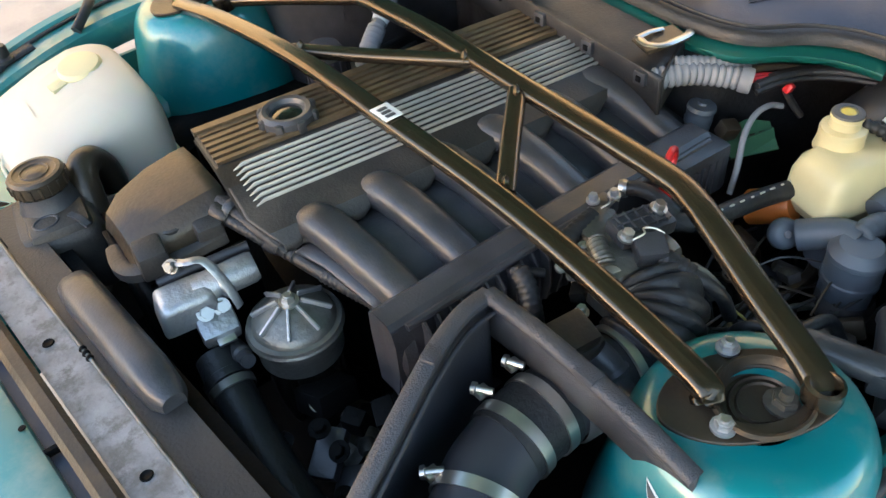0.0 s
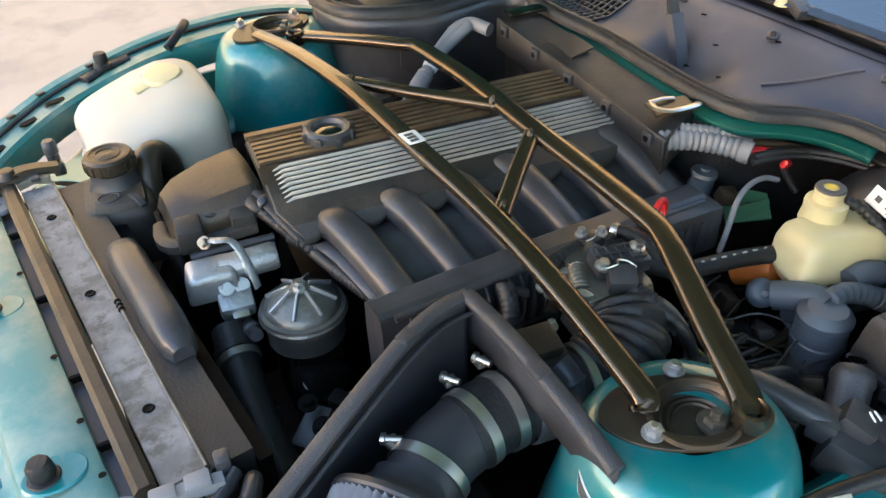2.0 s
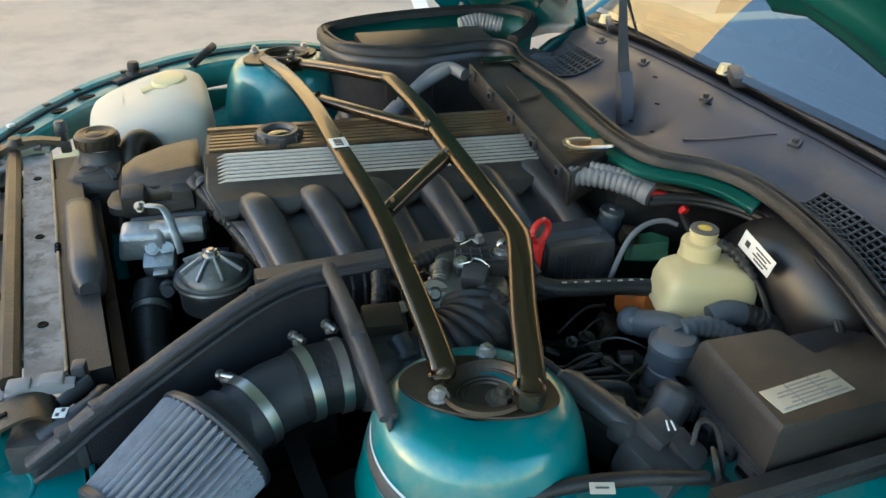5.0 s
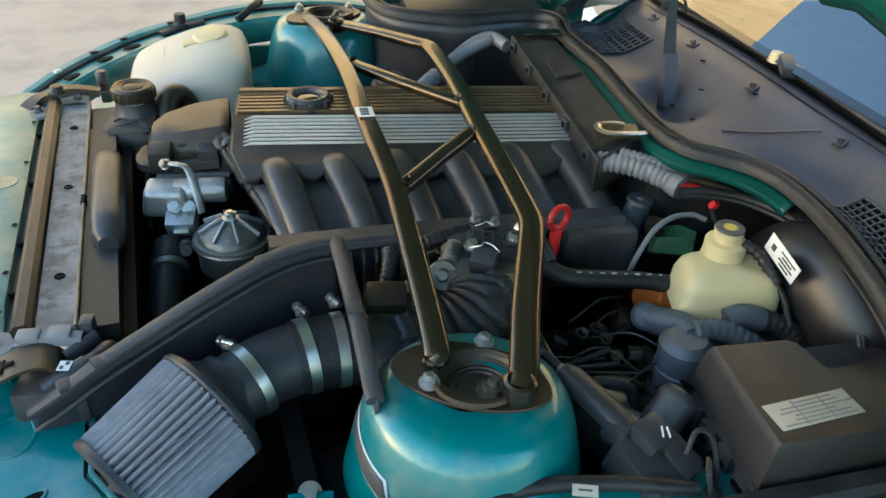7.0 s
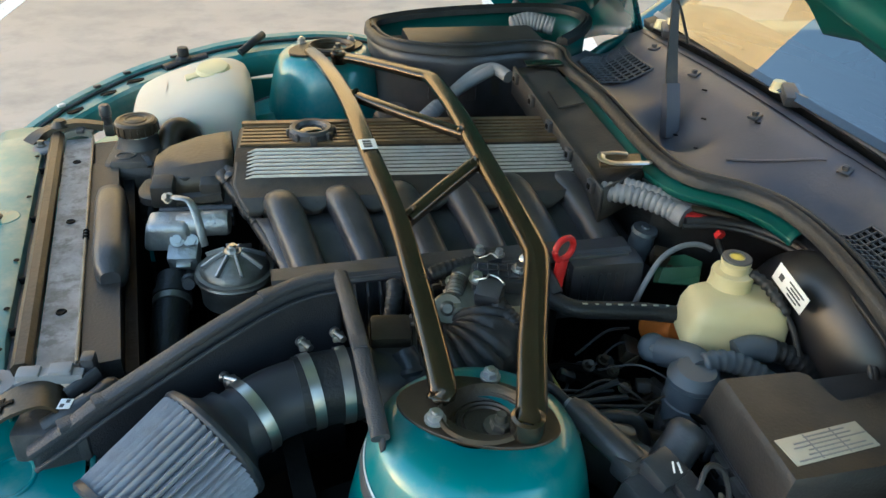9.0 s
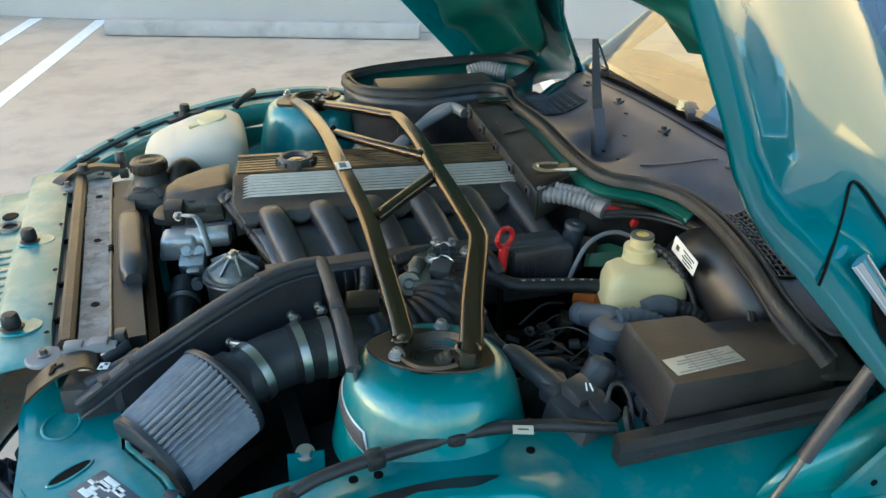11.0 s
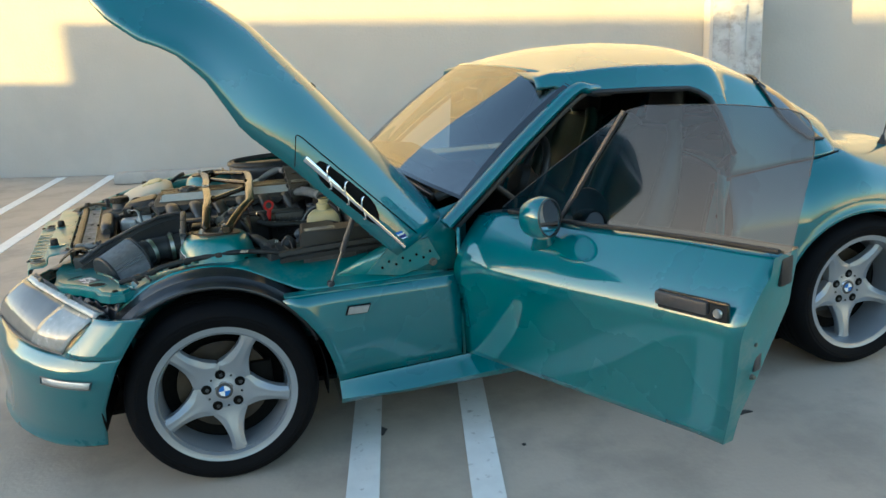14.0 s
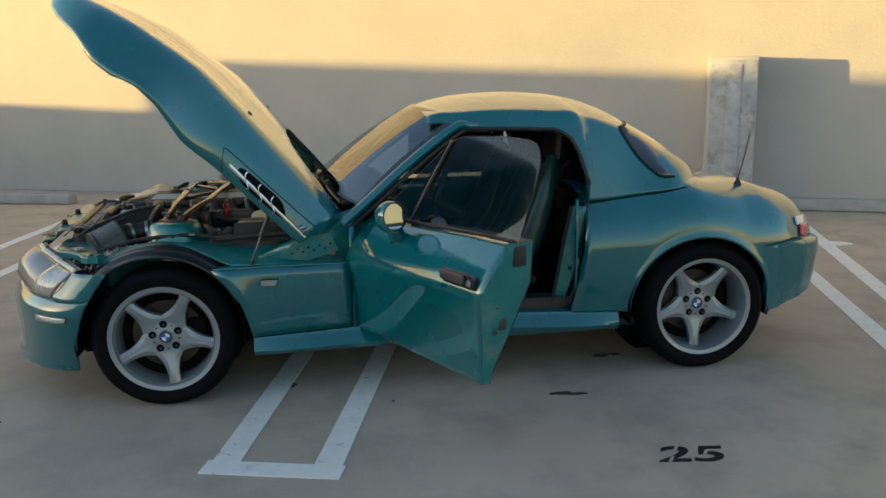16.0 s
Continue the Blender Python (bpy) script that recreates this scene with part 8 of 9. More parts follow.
ys = [-0.62 + 1.22 * i / 80 for i in range(81)]
cw = part("scuttle_panel", loft([[cowl(y, t) for t in [i / 22 for i in range(23)]] for y in ys], angle=30), COWL_GREY, car, "dusty grey plastic scuttle panel", thick=0.004)
for yy, t in ((-0.044, 0.74), (0.167, 0.76), (0.36, 0.78), (-0.235, 0.74), (-0.42, 0.70)):
    p = Vector(cowl(yy, t))
    part("scuttle_clip", join(block(0.020, 0.018, 0.005, Matrix.Translation(p) @ pose(0, 0, 0, 0, -10, 30), 0.003), block(0.008, 0.010, 0.012, Matrix.Translation(p) @ pose(0, 0, 0, 0, -10, 30), 0.003)), BLACK_PL, cw)
for yy, t in ((0.03, 0.55), (-0.02, 0.40), (0.06, 0.42), (-0.06, 0.72), (0.10, 0.70)):
    part("scuttle_slot", block(0.005, 0.009, 0.002, Matrix.Translation(Vector(cowl(yy, t)) + Vector((0, 0, 0.001))) @ pose(0, 0, 0, 0, 0, 40), 0.0008), DARK, cw)
fold = [Vector(cowl(-0.10 - 0.10 * k / 8, 0.42 + 0.34 * k / 8)) + Vector((0, 0, 0.0015)) for k in range(9)]
part("scuttle_crease", sweep(fold, ring(0.003, 0.0016, 8)), COWL_GREY, cw)
# mesh inlets of coarse crossed bars, one near the middle, one by the pillar
for y0, y1, t0, t1 in ((0.27, 0.50, 0.14, 0.62), (-0.50, -0.33, 0.10, 0.52)):
    for k in range(15):
        yy = y0 + (y1 - y0) * k / 14
        part("vent_slat", sweep([Vector(cowl(yy, t0 + (t1 - t0) * q)) + Vector((0, 0, 0.003)) for q in (0, 0.5, 1)], ring(0.0016, 0.0022, 6)), BLACK_PL, cw)
    for k in range(8):
        tt = t0 + (t1 - t0) * k / 7
        part("vent_slat", sweep([Vector(cowl(y0 + (y1 - y0) * q, tt)) + Vector((0, 0, 0.004)) for q in (0, 0.33, 0.67, 1)], ring(0.0016, 0.0022, 6)), BLACK_PL, cw)
    # dark sheet on the panel paints the shaded depth below the bars
    part("vent_shade_sheet", loft([[Vector(cowl(y0 + (y1 - y0) * a / 6, t0 + (t1 - t0) * b / 4)) + Vector((0, 0, 0.0012)) for b in range(5)] for a in range(7)]), DARK, cw)
# trough coloured near-black for the shaded gap at the glass
part("wiper_trough", loft([[Vector(cowl(y, 0.90)) + Vector((0, 0, 0.0015)), Vector(cowl(y, 1.0)) + Vector((0.004, 0, -0.008)), Vector(cowl(y, 1.0)) + Vector((0.020, 0, -0.012)), Vector(cowl(y, 1.0)) + Vector((0.030, 0, 0.004))] for y in ys]), DARK, car, "rain trough under the screen, its gap's shade in the near-black")
part("trough_strip", sweep([Vector(cowl(y, 1.0)) + Vector((0.024, 0, 0.006)) for y in ys], ring(0.009, 0.006, 8)), BLACK_PL, car)
for ya, yb in ((-0.03, -0.52), (0.44, 0.03)):
    wi = new("wiper")
    wi.parent = car
    a, b = Vector(cowl(ya, 0.99)) + Vector((0.010, 0, 0.018)), Vector(cowl(yb, 1.0)) + Vector((0.06, 0, 0.045))
    part("arm", sweep([a, a.lerp(b, 0.10) + Vector((0.0, 0, 0.004)), a.lerp(b, 0.3) + Vector((0.0, 0, 0.008)), a.lerp(b, 0.62)], lambda t: ring(0.012 - 0.006 * t, 0.007 - 0.003 * t, 10)), BLACK_GLOSS, wi, "black wiper arm")
    part("arm_hinge", block(0.050, 0.030, 0.020, Matrix.Translation(a - Vector((0, 0, 0.010))) @ pose(0, 0, 0, 0, -12, 68), 0.006), BLACK_PL, wi)
    part("blade", sweep([a.lerp(b, 0.2) + Vector((0.03, 0, 0.022)), a.lerp(b, 0.7) + Vector((0.02, 0, 0.018)), b + Vector((0.02, 0, 0.012))], ring(0.005, 0.008, 8)), RUBBER, wi)
    part("pivot", lathe([(0, 0.018), (0.010, 0.016), (0.014, 0.0)], 16, Matrix.Translation(a + Vector((-0.004, 0.030, -0.004)))), CREAM, wi, "tan pivot cap")
part("stay_foot", sweep([(0.566, 0.070, 0.800), (0.568, 0.088, 0.845), (0.570, 0.108, 0.885)], lambda t: [(-0.017 + 0.004 * t, -0.006), (0.017 - 0.004 * t, -0.006), (0.012, 0.010), (-0.012, 0.010)]), COWL_GREY, car, "grey plastic stay foot")
part("upright_stay", sweep([(0.570, 0.106, 0.880), (0.573, 0.130, 0.940), (0.578, 0.160, 1.02)], lambda t: [(-0.011 + 0.005 * t, -0.003), (0.011 - 0.005 * t, -0.003), (0.011 - 0.005 * t, 0.003), (-0.011 + 0.005 * t, 0.003)]), BLACK_DUST, car, "thin upright bonnet catch")
part("stay_hook", sweep([(0.578, 0.160, 1.018), (0.592, 0.160, 1.000), (0.612, 0.148, 0.945)], [(-0.008, -0.002), (0.008, -0.002), (0.008, 0.002), (-0.008, 0.002)]), BLACK_DUST, car)

# brake reservoir, booster, fuse box
bk = new("brake_reservoir")
bk.parent = car
bk["label"] = "yellowed brake fluid reservoir"
rows = []
for z, k in ((0.690, 0.84), (0.702, 0.93), (0.708, 0.95), (0.710, 1.0), (0.715, 1.0), (0.717, 0.97), (0.745, 0.95), (0.762, 0.86), (0.771, 0.70), (0.774, 0.5)):
    r = []
    for i in range(40):
        a = 2 * math.pi * i / 40
        c, s = math.cos(a), math.sin(a)
        v = Vector((0.068 * math.copysign(abs(c) ** 0.35, c) * k, 0.045 * math.copysign(abs(s) ** 0.35, s) * k, z))
        r.append(pose(0.442, -0.358, 0, 0, 0, -16) @ v)
    rows.append(r)
part("bottle", loft(rows, True, True, 50), CREAM, bk)
RC = (0.446, -0.332)
part("neck", lathe([(0.030, 0.764), (0.0275, 0.778), (0.0275, 0.786), (0.024, 0.788)], 32, pose(*RC, 0)), CREAM, bk)
part("cap", lathe([(0.0275, 0.786), (0.0280, 0.790), (0.0270, 0.794), (0.0185, 0.796), (0.0180, 0.806), (0.0195, 0.808), (0.0195, 0.812), (0.015, 0.814), (0.0, 0.813)], 32, pose(*RC, 0)), CREAM, bk, "yellow screw cap")
part("cap_disc", lathe([(0.0105, 0.8155), (0.013, 0.8160), (0.0185, 0.8150), (0.0195, 0.8125)], 32, pose(*RC, 0)), INK, bk)
part("cap_dot", lathe([(0.0, 0.8160), (0.0085, 0.8150)], 20, pose(*RC, 0)), mat("yellow_disc", (0.60, 0.45, 0.04), 0.4, 0, 0.1, 20), bk)
part("cap_lead", corrugated([(0.462, -0.345, 0.796), (0.474, -0.362, 0.790), (0.484, -0.382, 0.776), (0.490, -0.398, 0.762)], 0.009, 0.010, 10, 0.35), RUBBER, bk)
part("lead_tail", tube([(0.489, -0.396, 0.764), (0.494, -0.414, 0.748), (0.490, -0.440, 0.728)], 0.004, n=8), RUBBER, bk)
part("master_cylinder", lathe([(0.0, -0.02), (0.022, -0.02), (0.024, 0.0), (0.024, 0.15), (0.03, 0.17)], 20, pose(0.385, -0.385, 0.668, 0, 90, -8)), BLUE_GREY, bk, "grey brake cylinder")
part("booster", lathe([(0.0, 0.030), (0.045, 0.030), (0.060, 0.027), (0.085, 0.022), (0.100, 0.012), (0.112, 0.005), (0.118, -0.004), (0.128, -0.012), (0.131, -0.020), (0.127, -0.028), (0.131, -0.036), (0.126, -0.046), (0.126, -0.08), (0.118, -0.10), (0.0, -0.105)], 64, pose(0.528, -0.400, 0.702, 0, -86, 10)), BOOSTER, car, "round black brake booster")
LB = Matrix(((-0.08, 0.10, -0.99, 0.489), (-0.34, -0.94, -0.10, -0.391), (0.937, -0.32, -0.10, 0.800), (0, 0, 0, 1)))
part("booster_label", block(0.032, 0.062, 0.001, LB, 0.0003), PAPER, car, "white printed label")
for k in range(4):
    part("label_bar", block(0.0026, 0.030 if k % 2 else 0.020, 0.001, LB @ pose(-0.010 + 0.006 * k, 0.010, 0.0006), 0.0002), INK, car)
part("label_mark", block(0.010, 0.008, 0.001, LB @ pose(0.0, -0.018, 0.0006), 0.0002), INK, car)
# pump with a capped elbow and ribbed hoses
part("pump_canister", lathe([(0.0, 0.058), (0.024, 0.057), (0.031, 0.050), (0.034, 0.046), (0.034, 0.040), (0.0325, 0.038), (0.0325, 0.012), (0.034, 0.010), (0.034, 0.002), (0.031, 0.0), (0.030, -0.05)], 32, pose(0.352, -0.432, 0.668)), BLUE_GREY, car, "grey pump canister")
part("canister_foot", lathe([(0.031, 0.0), (0.034, -0.01), (0.033, -0.03), (0.028, -0.04)], 28, pose(0.346, -0.438, 0.655)), BLACK_PL, car)
part("pump_elbow", tube([(0.346, -0.360, 0.696), (0.360, -0.384, 0.706), (0.368, -0.405, 0.712), (0.366, -0.425, 0.712)], 0.0195, n=20), BLUE_GREY, car)
part("elbow_cap", lathe([(0.0, 0.003), (0.012, 0.004), (0.016, 0.002), (0.0195, -0.002), (0.0205, -0.010), (0.0185, -0.014)], 28, axis_to((0.340, -0.350, 0.694), (0.312, -0.388, 0.725))), BLUE_GREY, car)
part("cap_pip", lathe([(0.0, 0.002), (0.004, 0.0015), (0.005, 0.0)], 12, axis_to((0.338, -0.353, 0.697), (0.312, -0.388, 0.725))), GREY_CORR, car)
part("pump_hose", corrugated([(0.366, -0.422, 0.722), (0.388, -0.424, 0.726), (0.412, -0.432, 0.722), (0.436, -0.446, 0.712)], 0.0150, 0.010, 18, 0.18), BLUE_GREY, car)
part("pump_hose", tube([(0.430, -0.444, 0.714), (0.452, -0.456, 0.700), (0.47, -0.47, 0.67)], 0.014, n=14), BLUE_GREY, car)
part("pump_hose", tube([(0.418, -0.412, 0.724), (0.440, -0.414, 0.730), (0.462, -0.420, 0.726)], 0.017, n=16), BLUE_GREY, car)
part("pump_hose", corrugated([(0.462, -0.420, 0.728), (0.484, -0.430, 0.722), (0.504, -0.444, 0.708), (0.52, -0.46, 0.68)], 0.0155, 0.009, 16, 0.2), RUBBER, car)
fb = new("fuse_box")
fb.parent = car
fb["label"] = "large black electronics box with a label"


def inset(poly, d):
    c = Vector((sum(p[0] for p in poly) / len(poly), sum(p[1] for p in poly) / len(poly)))
    return [(c.x + (p[0] - c.x) * (1 - d), c.y + (p[1] - c.y) * (1 - d)) for p in poly]


lid_plan = [(0.318, -0.648), (0.492, -0.652), (0.512, -0.646), (0.582, -0.640), (0.588, -0.560), (0.548, -0.546), (0.448, -0.552), (0.440, -0.500), (0.430, -0.492), (0.330, -0.486)]
part("base", slab(inset(lid_plan, 0.05), 0.58, 0.715, None, 0.004), BLACK_PL, fb)
rows = [[(x, y, z) for x, y in inset(lid_plan, d)] for z, d in ((0.704, 0.0), (0.712, 0.0), (0.752, 0.045), (0.760, 0.06), (0.764, 0.09))]
part("lid", loft(rows, True, True, 35), BLACK_DUST, fb, "dusty black stepped lid")
part("lid_flange", slab(inset(lid_plan, -0.02), 0.698, 0.705, None, 0.002), BLACK_PL, fb)
part("low_lid", slab([(0.455, -0.545), (0.58, -0.545), (0.575, -0.490), (0.452, -0.488)], 0.66, 0.742, None, 0.006), BLACK_PL, fb)
part("lid_label", block(0.104, 0.036, 0.001, pose(0.394, -0.605, 0.7640, 0, 0, 4), 0.0003), OLD_LABEL, fb, "pale yellowed printed label")
for k in range(6):
    part("label_bar", block(0.092 - 0.02 * (k % 3), 0.0016, 0.001, pose(0.394, -0.605, 0.7646, 0, 0, 4) @ pose(0.006 * (k % 2), -0.014 + 0.0054 * k, 0), 0.0002), GREY_CORR, fb)
for k in range(2):
    part("label_rule", block(0.0012, 0.034, 0.001, pose(0.394, -0.605, 0.7646, 0, 0, 4) @ pose(-0.018 + 0.034 * k, 0, 0), 0.0002), GREY_CORR, fb)
for k in range(4):
    part("lid_latch", block(0.012, 0.026, 0.030, pose(0.320, -0.625 + 0.036 * k, 0.672), 0.004), BLACK_PL, fb)
    part("latch_slot", block(0.004, 0.018, 0.006, pose(0.313, -0.625 + 0.036 * k, 0.682), 0.001), DARK, fb)
for k in range(6):
    part("box_fin", block(0.004, 0.006, 0.05, pose(0.345 + 0.04 * k, -0.645, 0.645), 0.001), BLACK_PL, fb)
part("foot_plate", slab([(-0.02, -0.03), (0.012, -0.034), (0.022, -0.012), (0.016, 0.03), (-0.012, 0.034), (-0.022, 0.01)], -0.003, 0.003, pose(0.296, -0.612, 0.672, 70, 0, 60), 0.002), ALU_DULL, fb, "dull metal foot")
part("foot_bolt", lathe([(0, 0.03), (0.009, 0.03), (0.011, 0.0)], 16, pose(0.292, -0.618, 0.670, 60, 0, -20)), BLACK_PL, fb)
part("rail_seal", sweep([(0.246, -0.660, 0.700), (0.34, -0.664, 0.706), (0.46, -0.668, 0.712), (0.60, -0.668, 0.714)], [(-0.011, -0.026), (0.011, -0.026), (0.012, -0.012), (0.007, -0.008), (0.012, -0.003), (0.010, 0.012), (-0.008, 0.012)], angle=20), RUBBER, car, "black rubber wing rail strip")
part("wing_loom", tube([(-0.262, -0.645, 0.672), (-0.19, -0.640, 0.685), (-0.11, -0.618, 0.703), (0.02, -0.608, 0.714), (0.10, -0.606, 0.716), (0.18, -0.616, 0.712), (0.26, -0.630, 0.700)], 0.0085, n=12), RUBBER, car, "taped black wiring loom")
for x, y, z, a in ((-0.205, -0.642, 0.680, 10), (-0.16, -0.632, 0.690, 20), (0.052, -0.606, 0.712, 0), (-0.05, -0.611, 0.706, 8)):
    part("loom_tape", block(0.026, 0.024, 0.022, pose(x, y, z - 0.010, 0, 0, a), 0.008), RUBBER, car)
for x, y, z in ((-0.185, -0.660, 0.676), (-0.225, -0.655, 0.668)):
    part("loom_tie", tube([(x, y + 0.02, z + 0.006), (x + 0.01, y, z + 0.010), (x + 0.022, y - 0.016, z)], 0.004, n=8), RUBBER, car)
part("wing_tag", block(0.026, 0.012, 0.001, pose(0.136, -0.622, 0.7190, 24, 0, -18), 0.0003), OLD_LABEL, car, "yellowed paper tag")
part("tag_bar", block(0.014, 0.002, 0.001, pose(0.136, -0.622, 0.7197, 24, 0, -18), 0.0002), INK, car)
part("wing_bolt", bolt((-0.240, -0.640, 0.664), (0, -0.2, 1), 0.010, 0.014), STEEL, car)

# plugs, hoses and leads in the rear corner
part("plug_housing", block(0.080, 0.075, 0.055, pose(0.236, -0.572, 0.655, 12, 0, 24), 0.012), BLACK_PL, car, "black plug housing")
part("plug_collar", block(0.040, 0.040, 0.030, pose(0.234, -0.560, 0.700, 20, 0, 24), 0.008), BLACK_PL, car)
part("plug_lid", block(0.030, 0.044, 0.012, pose(0.258, -0.590, 0.700, 30, 0, 24), 0.004), BLACK_PL, car)
for k in range(2):
    part("white_pin", block(0.002, 0.012, 0.002, pose(0.244 + 0.006 * k, -0.572 - 0.002 * k, 0.727, 30, 0, 14 * k - 10), 0.0006), PAPER, car)
part("lever_plug", sweep([(0.172, -0.462, 0.728), (0.180, -0.474, 0.726), (0.192, -0.502, 0.722), (0.208, -0.535, 0.716), (0.214, -0.548, 0.712)], lambda t: ring(0.010 + 0.007 * min(1, 3 * t), 0.009 + 0.005 * min(1, 3 * t), 14, 0.8)), BLACK_PL, car, "black plug on a cable")
part("lever_collar", block(0.036, 0.030, 0.030, pose(0.212, -0.545, 0.694, 0, 0, 22), 0.006), BLACK_PL, car)
part("plug_tip", lathe([(0, 0.010), (0.006, 0.009), (0.008, 0.0)], 14, axis_to((0.174, -0.466, 0.728), (0.168, -0.455, 0.730))), GREY_CORR, car)
part("plug_cable", tube([(0.172, -0.462, 0.728), (0.158, -0.438, 0.735), (0.152, -0.415, 0.720), (0.15, -0.40, 0.68)], 0.0055, n=10), RUBBER, car)
part("side_canister", lathe([(0.0, 0.075), (0.020, 0.074), (0.024, 0.068), (0.025, 0.060), (0.023, 0.056), (0.023, 0.0)], 28, axis_to((0.248, -0.545, 0.676), (0.302, -0.512, 0.712))), BLACK_PL, car, "black round canister")
part("canister_dimple", lathe([(0.0, 0.0), (0.008, 0.0012), (0.011, 0.0)], 16, axis_to((0.3125, -0.5056, 0.719), (0.36, -0.476, 0.751))), DARK, car)
part("abs_block", block(0.085, 0.075, 0.050, pose(0.240, -0.468, 0.610, 0, 8, 24), 0.010), BLACK_DUST, car, "grimy valve block")
part("block_face", slab([(-0.030, -0.028), (0.024, -0.034), (0.034, 0.010), (0.006, 0.034), (-0.028, 0.024)], 0, 0.004, pose(0.244, -0.472, 0.661, 8, 10, 24), 0.002), ALU_DULL, car)
part("block_pipe", tube([(0.205, -0.455, 0.66), (0.216, -0.448, 0.682), (0.244, -0.452, 0.686), (0.270, -0.460, 0.676), (0.278, -0.48, 0.64)], 0.008, n=12), RUBBER, car)
part("orange_pump", lathe([(0.0, 0.05), (0.020, 0.05), (0.024, 0.04), (0.024, -0.01)], 24, pose(0.385, -0.282, 0.672, 60, 20, 0)), ORANGE, car, "orange pump body")
gp_ = part("relay_plate", slab([(-0.034, -0.024), (0.030, -0.030), (0.036, 0.014), (0.010, 0.028), (-0.030, 0.022)], 0, 0.004, pose(0.446, -0.212, 0.716, 22, -12, -30), 0.001), GREEN_PL, car, "green connector plate")
part("plate_wall", slab([(-0.030, 0), (0.030, 0), (0.026, 0.030), (-0.026, 0.022)], 0, 0.003, pose(0.440, -0.232, 0.706, 70, 0, -22), 0.001), GREEN_PL, gp_)
part("relay_block", block(0.026, 0.022, 0.024, pose(0.424, -0.188, 0.720, 18, 10, -20), 0.004), BRONZE, gp_)
for k in range(3):
    part("relay_pin", block(0.008, 0.012, 0.004, pose(0.430 + 0.014 * k, -0.216 - 0.005 * k, 0.722, 22, -12, -30), 0.001), BRONZE, gp_)
part("solenoid", lathe([(0.0, 0.040), (0.006, 0.040), (0.007, 0.037), (0.019, 0.036), (0.0205, 0.030), (0.0185, 0.027), (0.0185, 0.016), (0.0195, 0.014), (0.0185, 0.0), (0.015, -0.03)], 28, pose(0.412, -0.150, 0.722, 4, 6, 0)), BLUE_GREY, car, "grey solenoid valve")
part("solenoid_base", block(0.05, 0.04, 0.03, pose(0.398, -0.168, 0.672, 0, 0, 20), 0.008), BLACK_PL, car)
ds = new("dipstick")
ds.parent = car
dpt = Vector((0.248, -0.232, 0.772))
part("pull_ring", sweep([dpt + Vector((0.0155 * math.cos(a), 0.006 * math.cos(a), 0.0165 * math.sin(a) + 0.016)) for a in [2 * math.pi * i / 28 for i in range(29)]], ring(0.0046, 0.0046, 10), caps=False), RED, ds, "red dipstick pull ring")
part("stem", tube([dpt + Vector((0, 0, 0.000)), dpt + Vector((-0.003, -0.002, -0.020)), dpt + Vector((-0.005, -0.003, -0.040))], 0.0085, n=14), RED, ds, "red plastic stem")
part("tube", tube([dpt + Vector((-0.005, -0.003, -0.036)), dpt + Vector((-0.006, -0.006, -0.2))], 0.006, n=10, straight=True), DARK, ds)
part("rear_box", block(0.11, 0.050, 0.075, pose(0.325, -0.205, 0.678, 0, 0, -4), 0.010), BLACK_PL, car)
for k in range(7):
    part("box_louvre", block(0.005, 0.004, 0.050, pose(0.285 + 0.013 * k, -0.231, 0.688, 0, 0, -4), 0.001), BLACK_PL, car)
part("vacuum_hose", tube([(0.205, -0.232, 0.728), (0.228, -0.262, 0.726), (0.252, -0.284, 0.724), (0.300, -0.294, 0.722), (0.35, -0.304, 0.720), (0.405, -0.320, 0.716)], 0.0125, n=16), RUBBER, car, "printed black vacuum hose")
for k in range(9):
    part("hose_print", block(0.007 - 0.003 * (k % 3 == 1), 0.0024, 0.0012, pose(0.262 + 0.016 * k, -0.2905 - 0.0030 * k, 0.7350 - 0.0005 * k, 22, 0, -12), 0.0003), OLD_LABEL, car)
part("grey_lead", tube([(0.360, -0.252, 0.69), (0.372, -0.248, 0.722), (0.400, -0.232, 0.752), (0.432, -0.222, 0.764), (0.462, -0.222, 0.766), (0.482, -0.230, 0.760)], 0.0042, n=10), GREY_CORR, car, "grey cable loop")
rng = random.Random(7)
for k in range(7):
    a = Vector((rng.uniform(0.13, 0.20), rng.uniform(-0.42, -0.33), rng.uniform(0.62, 0.69)))
    b = Vector((rng.uniform(0.27, 0.40), rng.uniform(-0.44, -0.34), rng.uniform(0.60, 0.68)))
    mid = a.lerp(b, 0.5) + Vector((rng.uniform(-0.03, 0.03), rng.uniform(-0.04, 0.04), rng.uniform(-0.01, 0.025)))
    part("lead", tube([a, mid, b], rng.choice([0.0018, 0.0026, 0.004]), n=7, k=8), RUBBER if k % 6 else BRONZE, car)
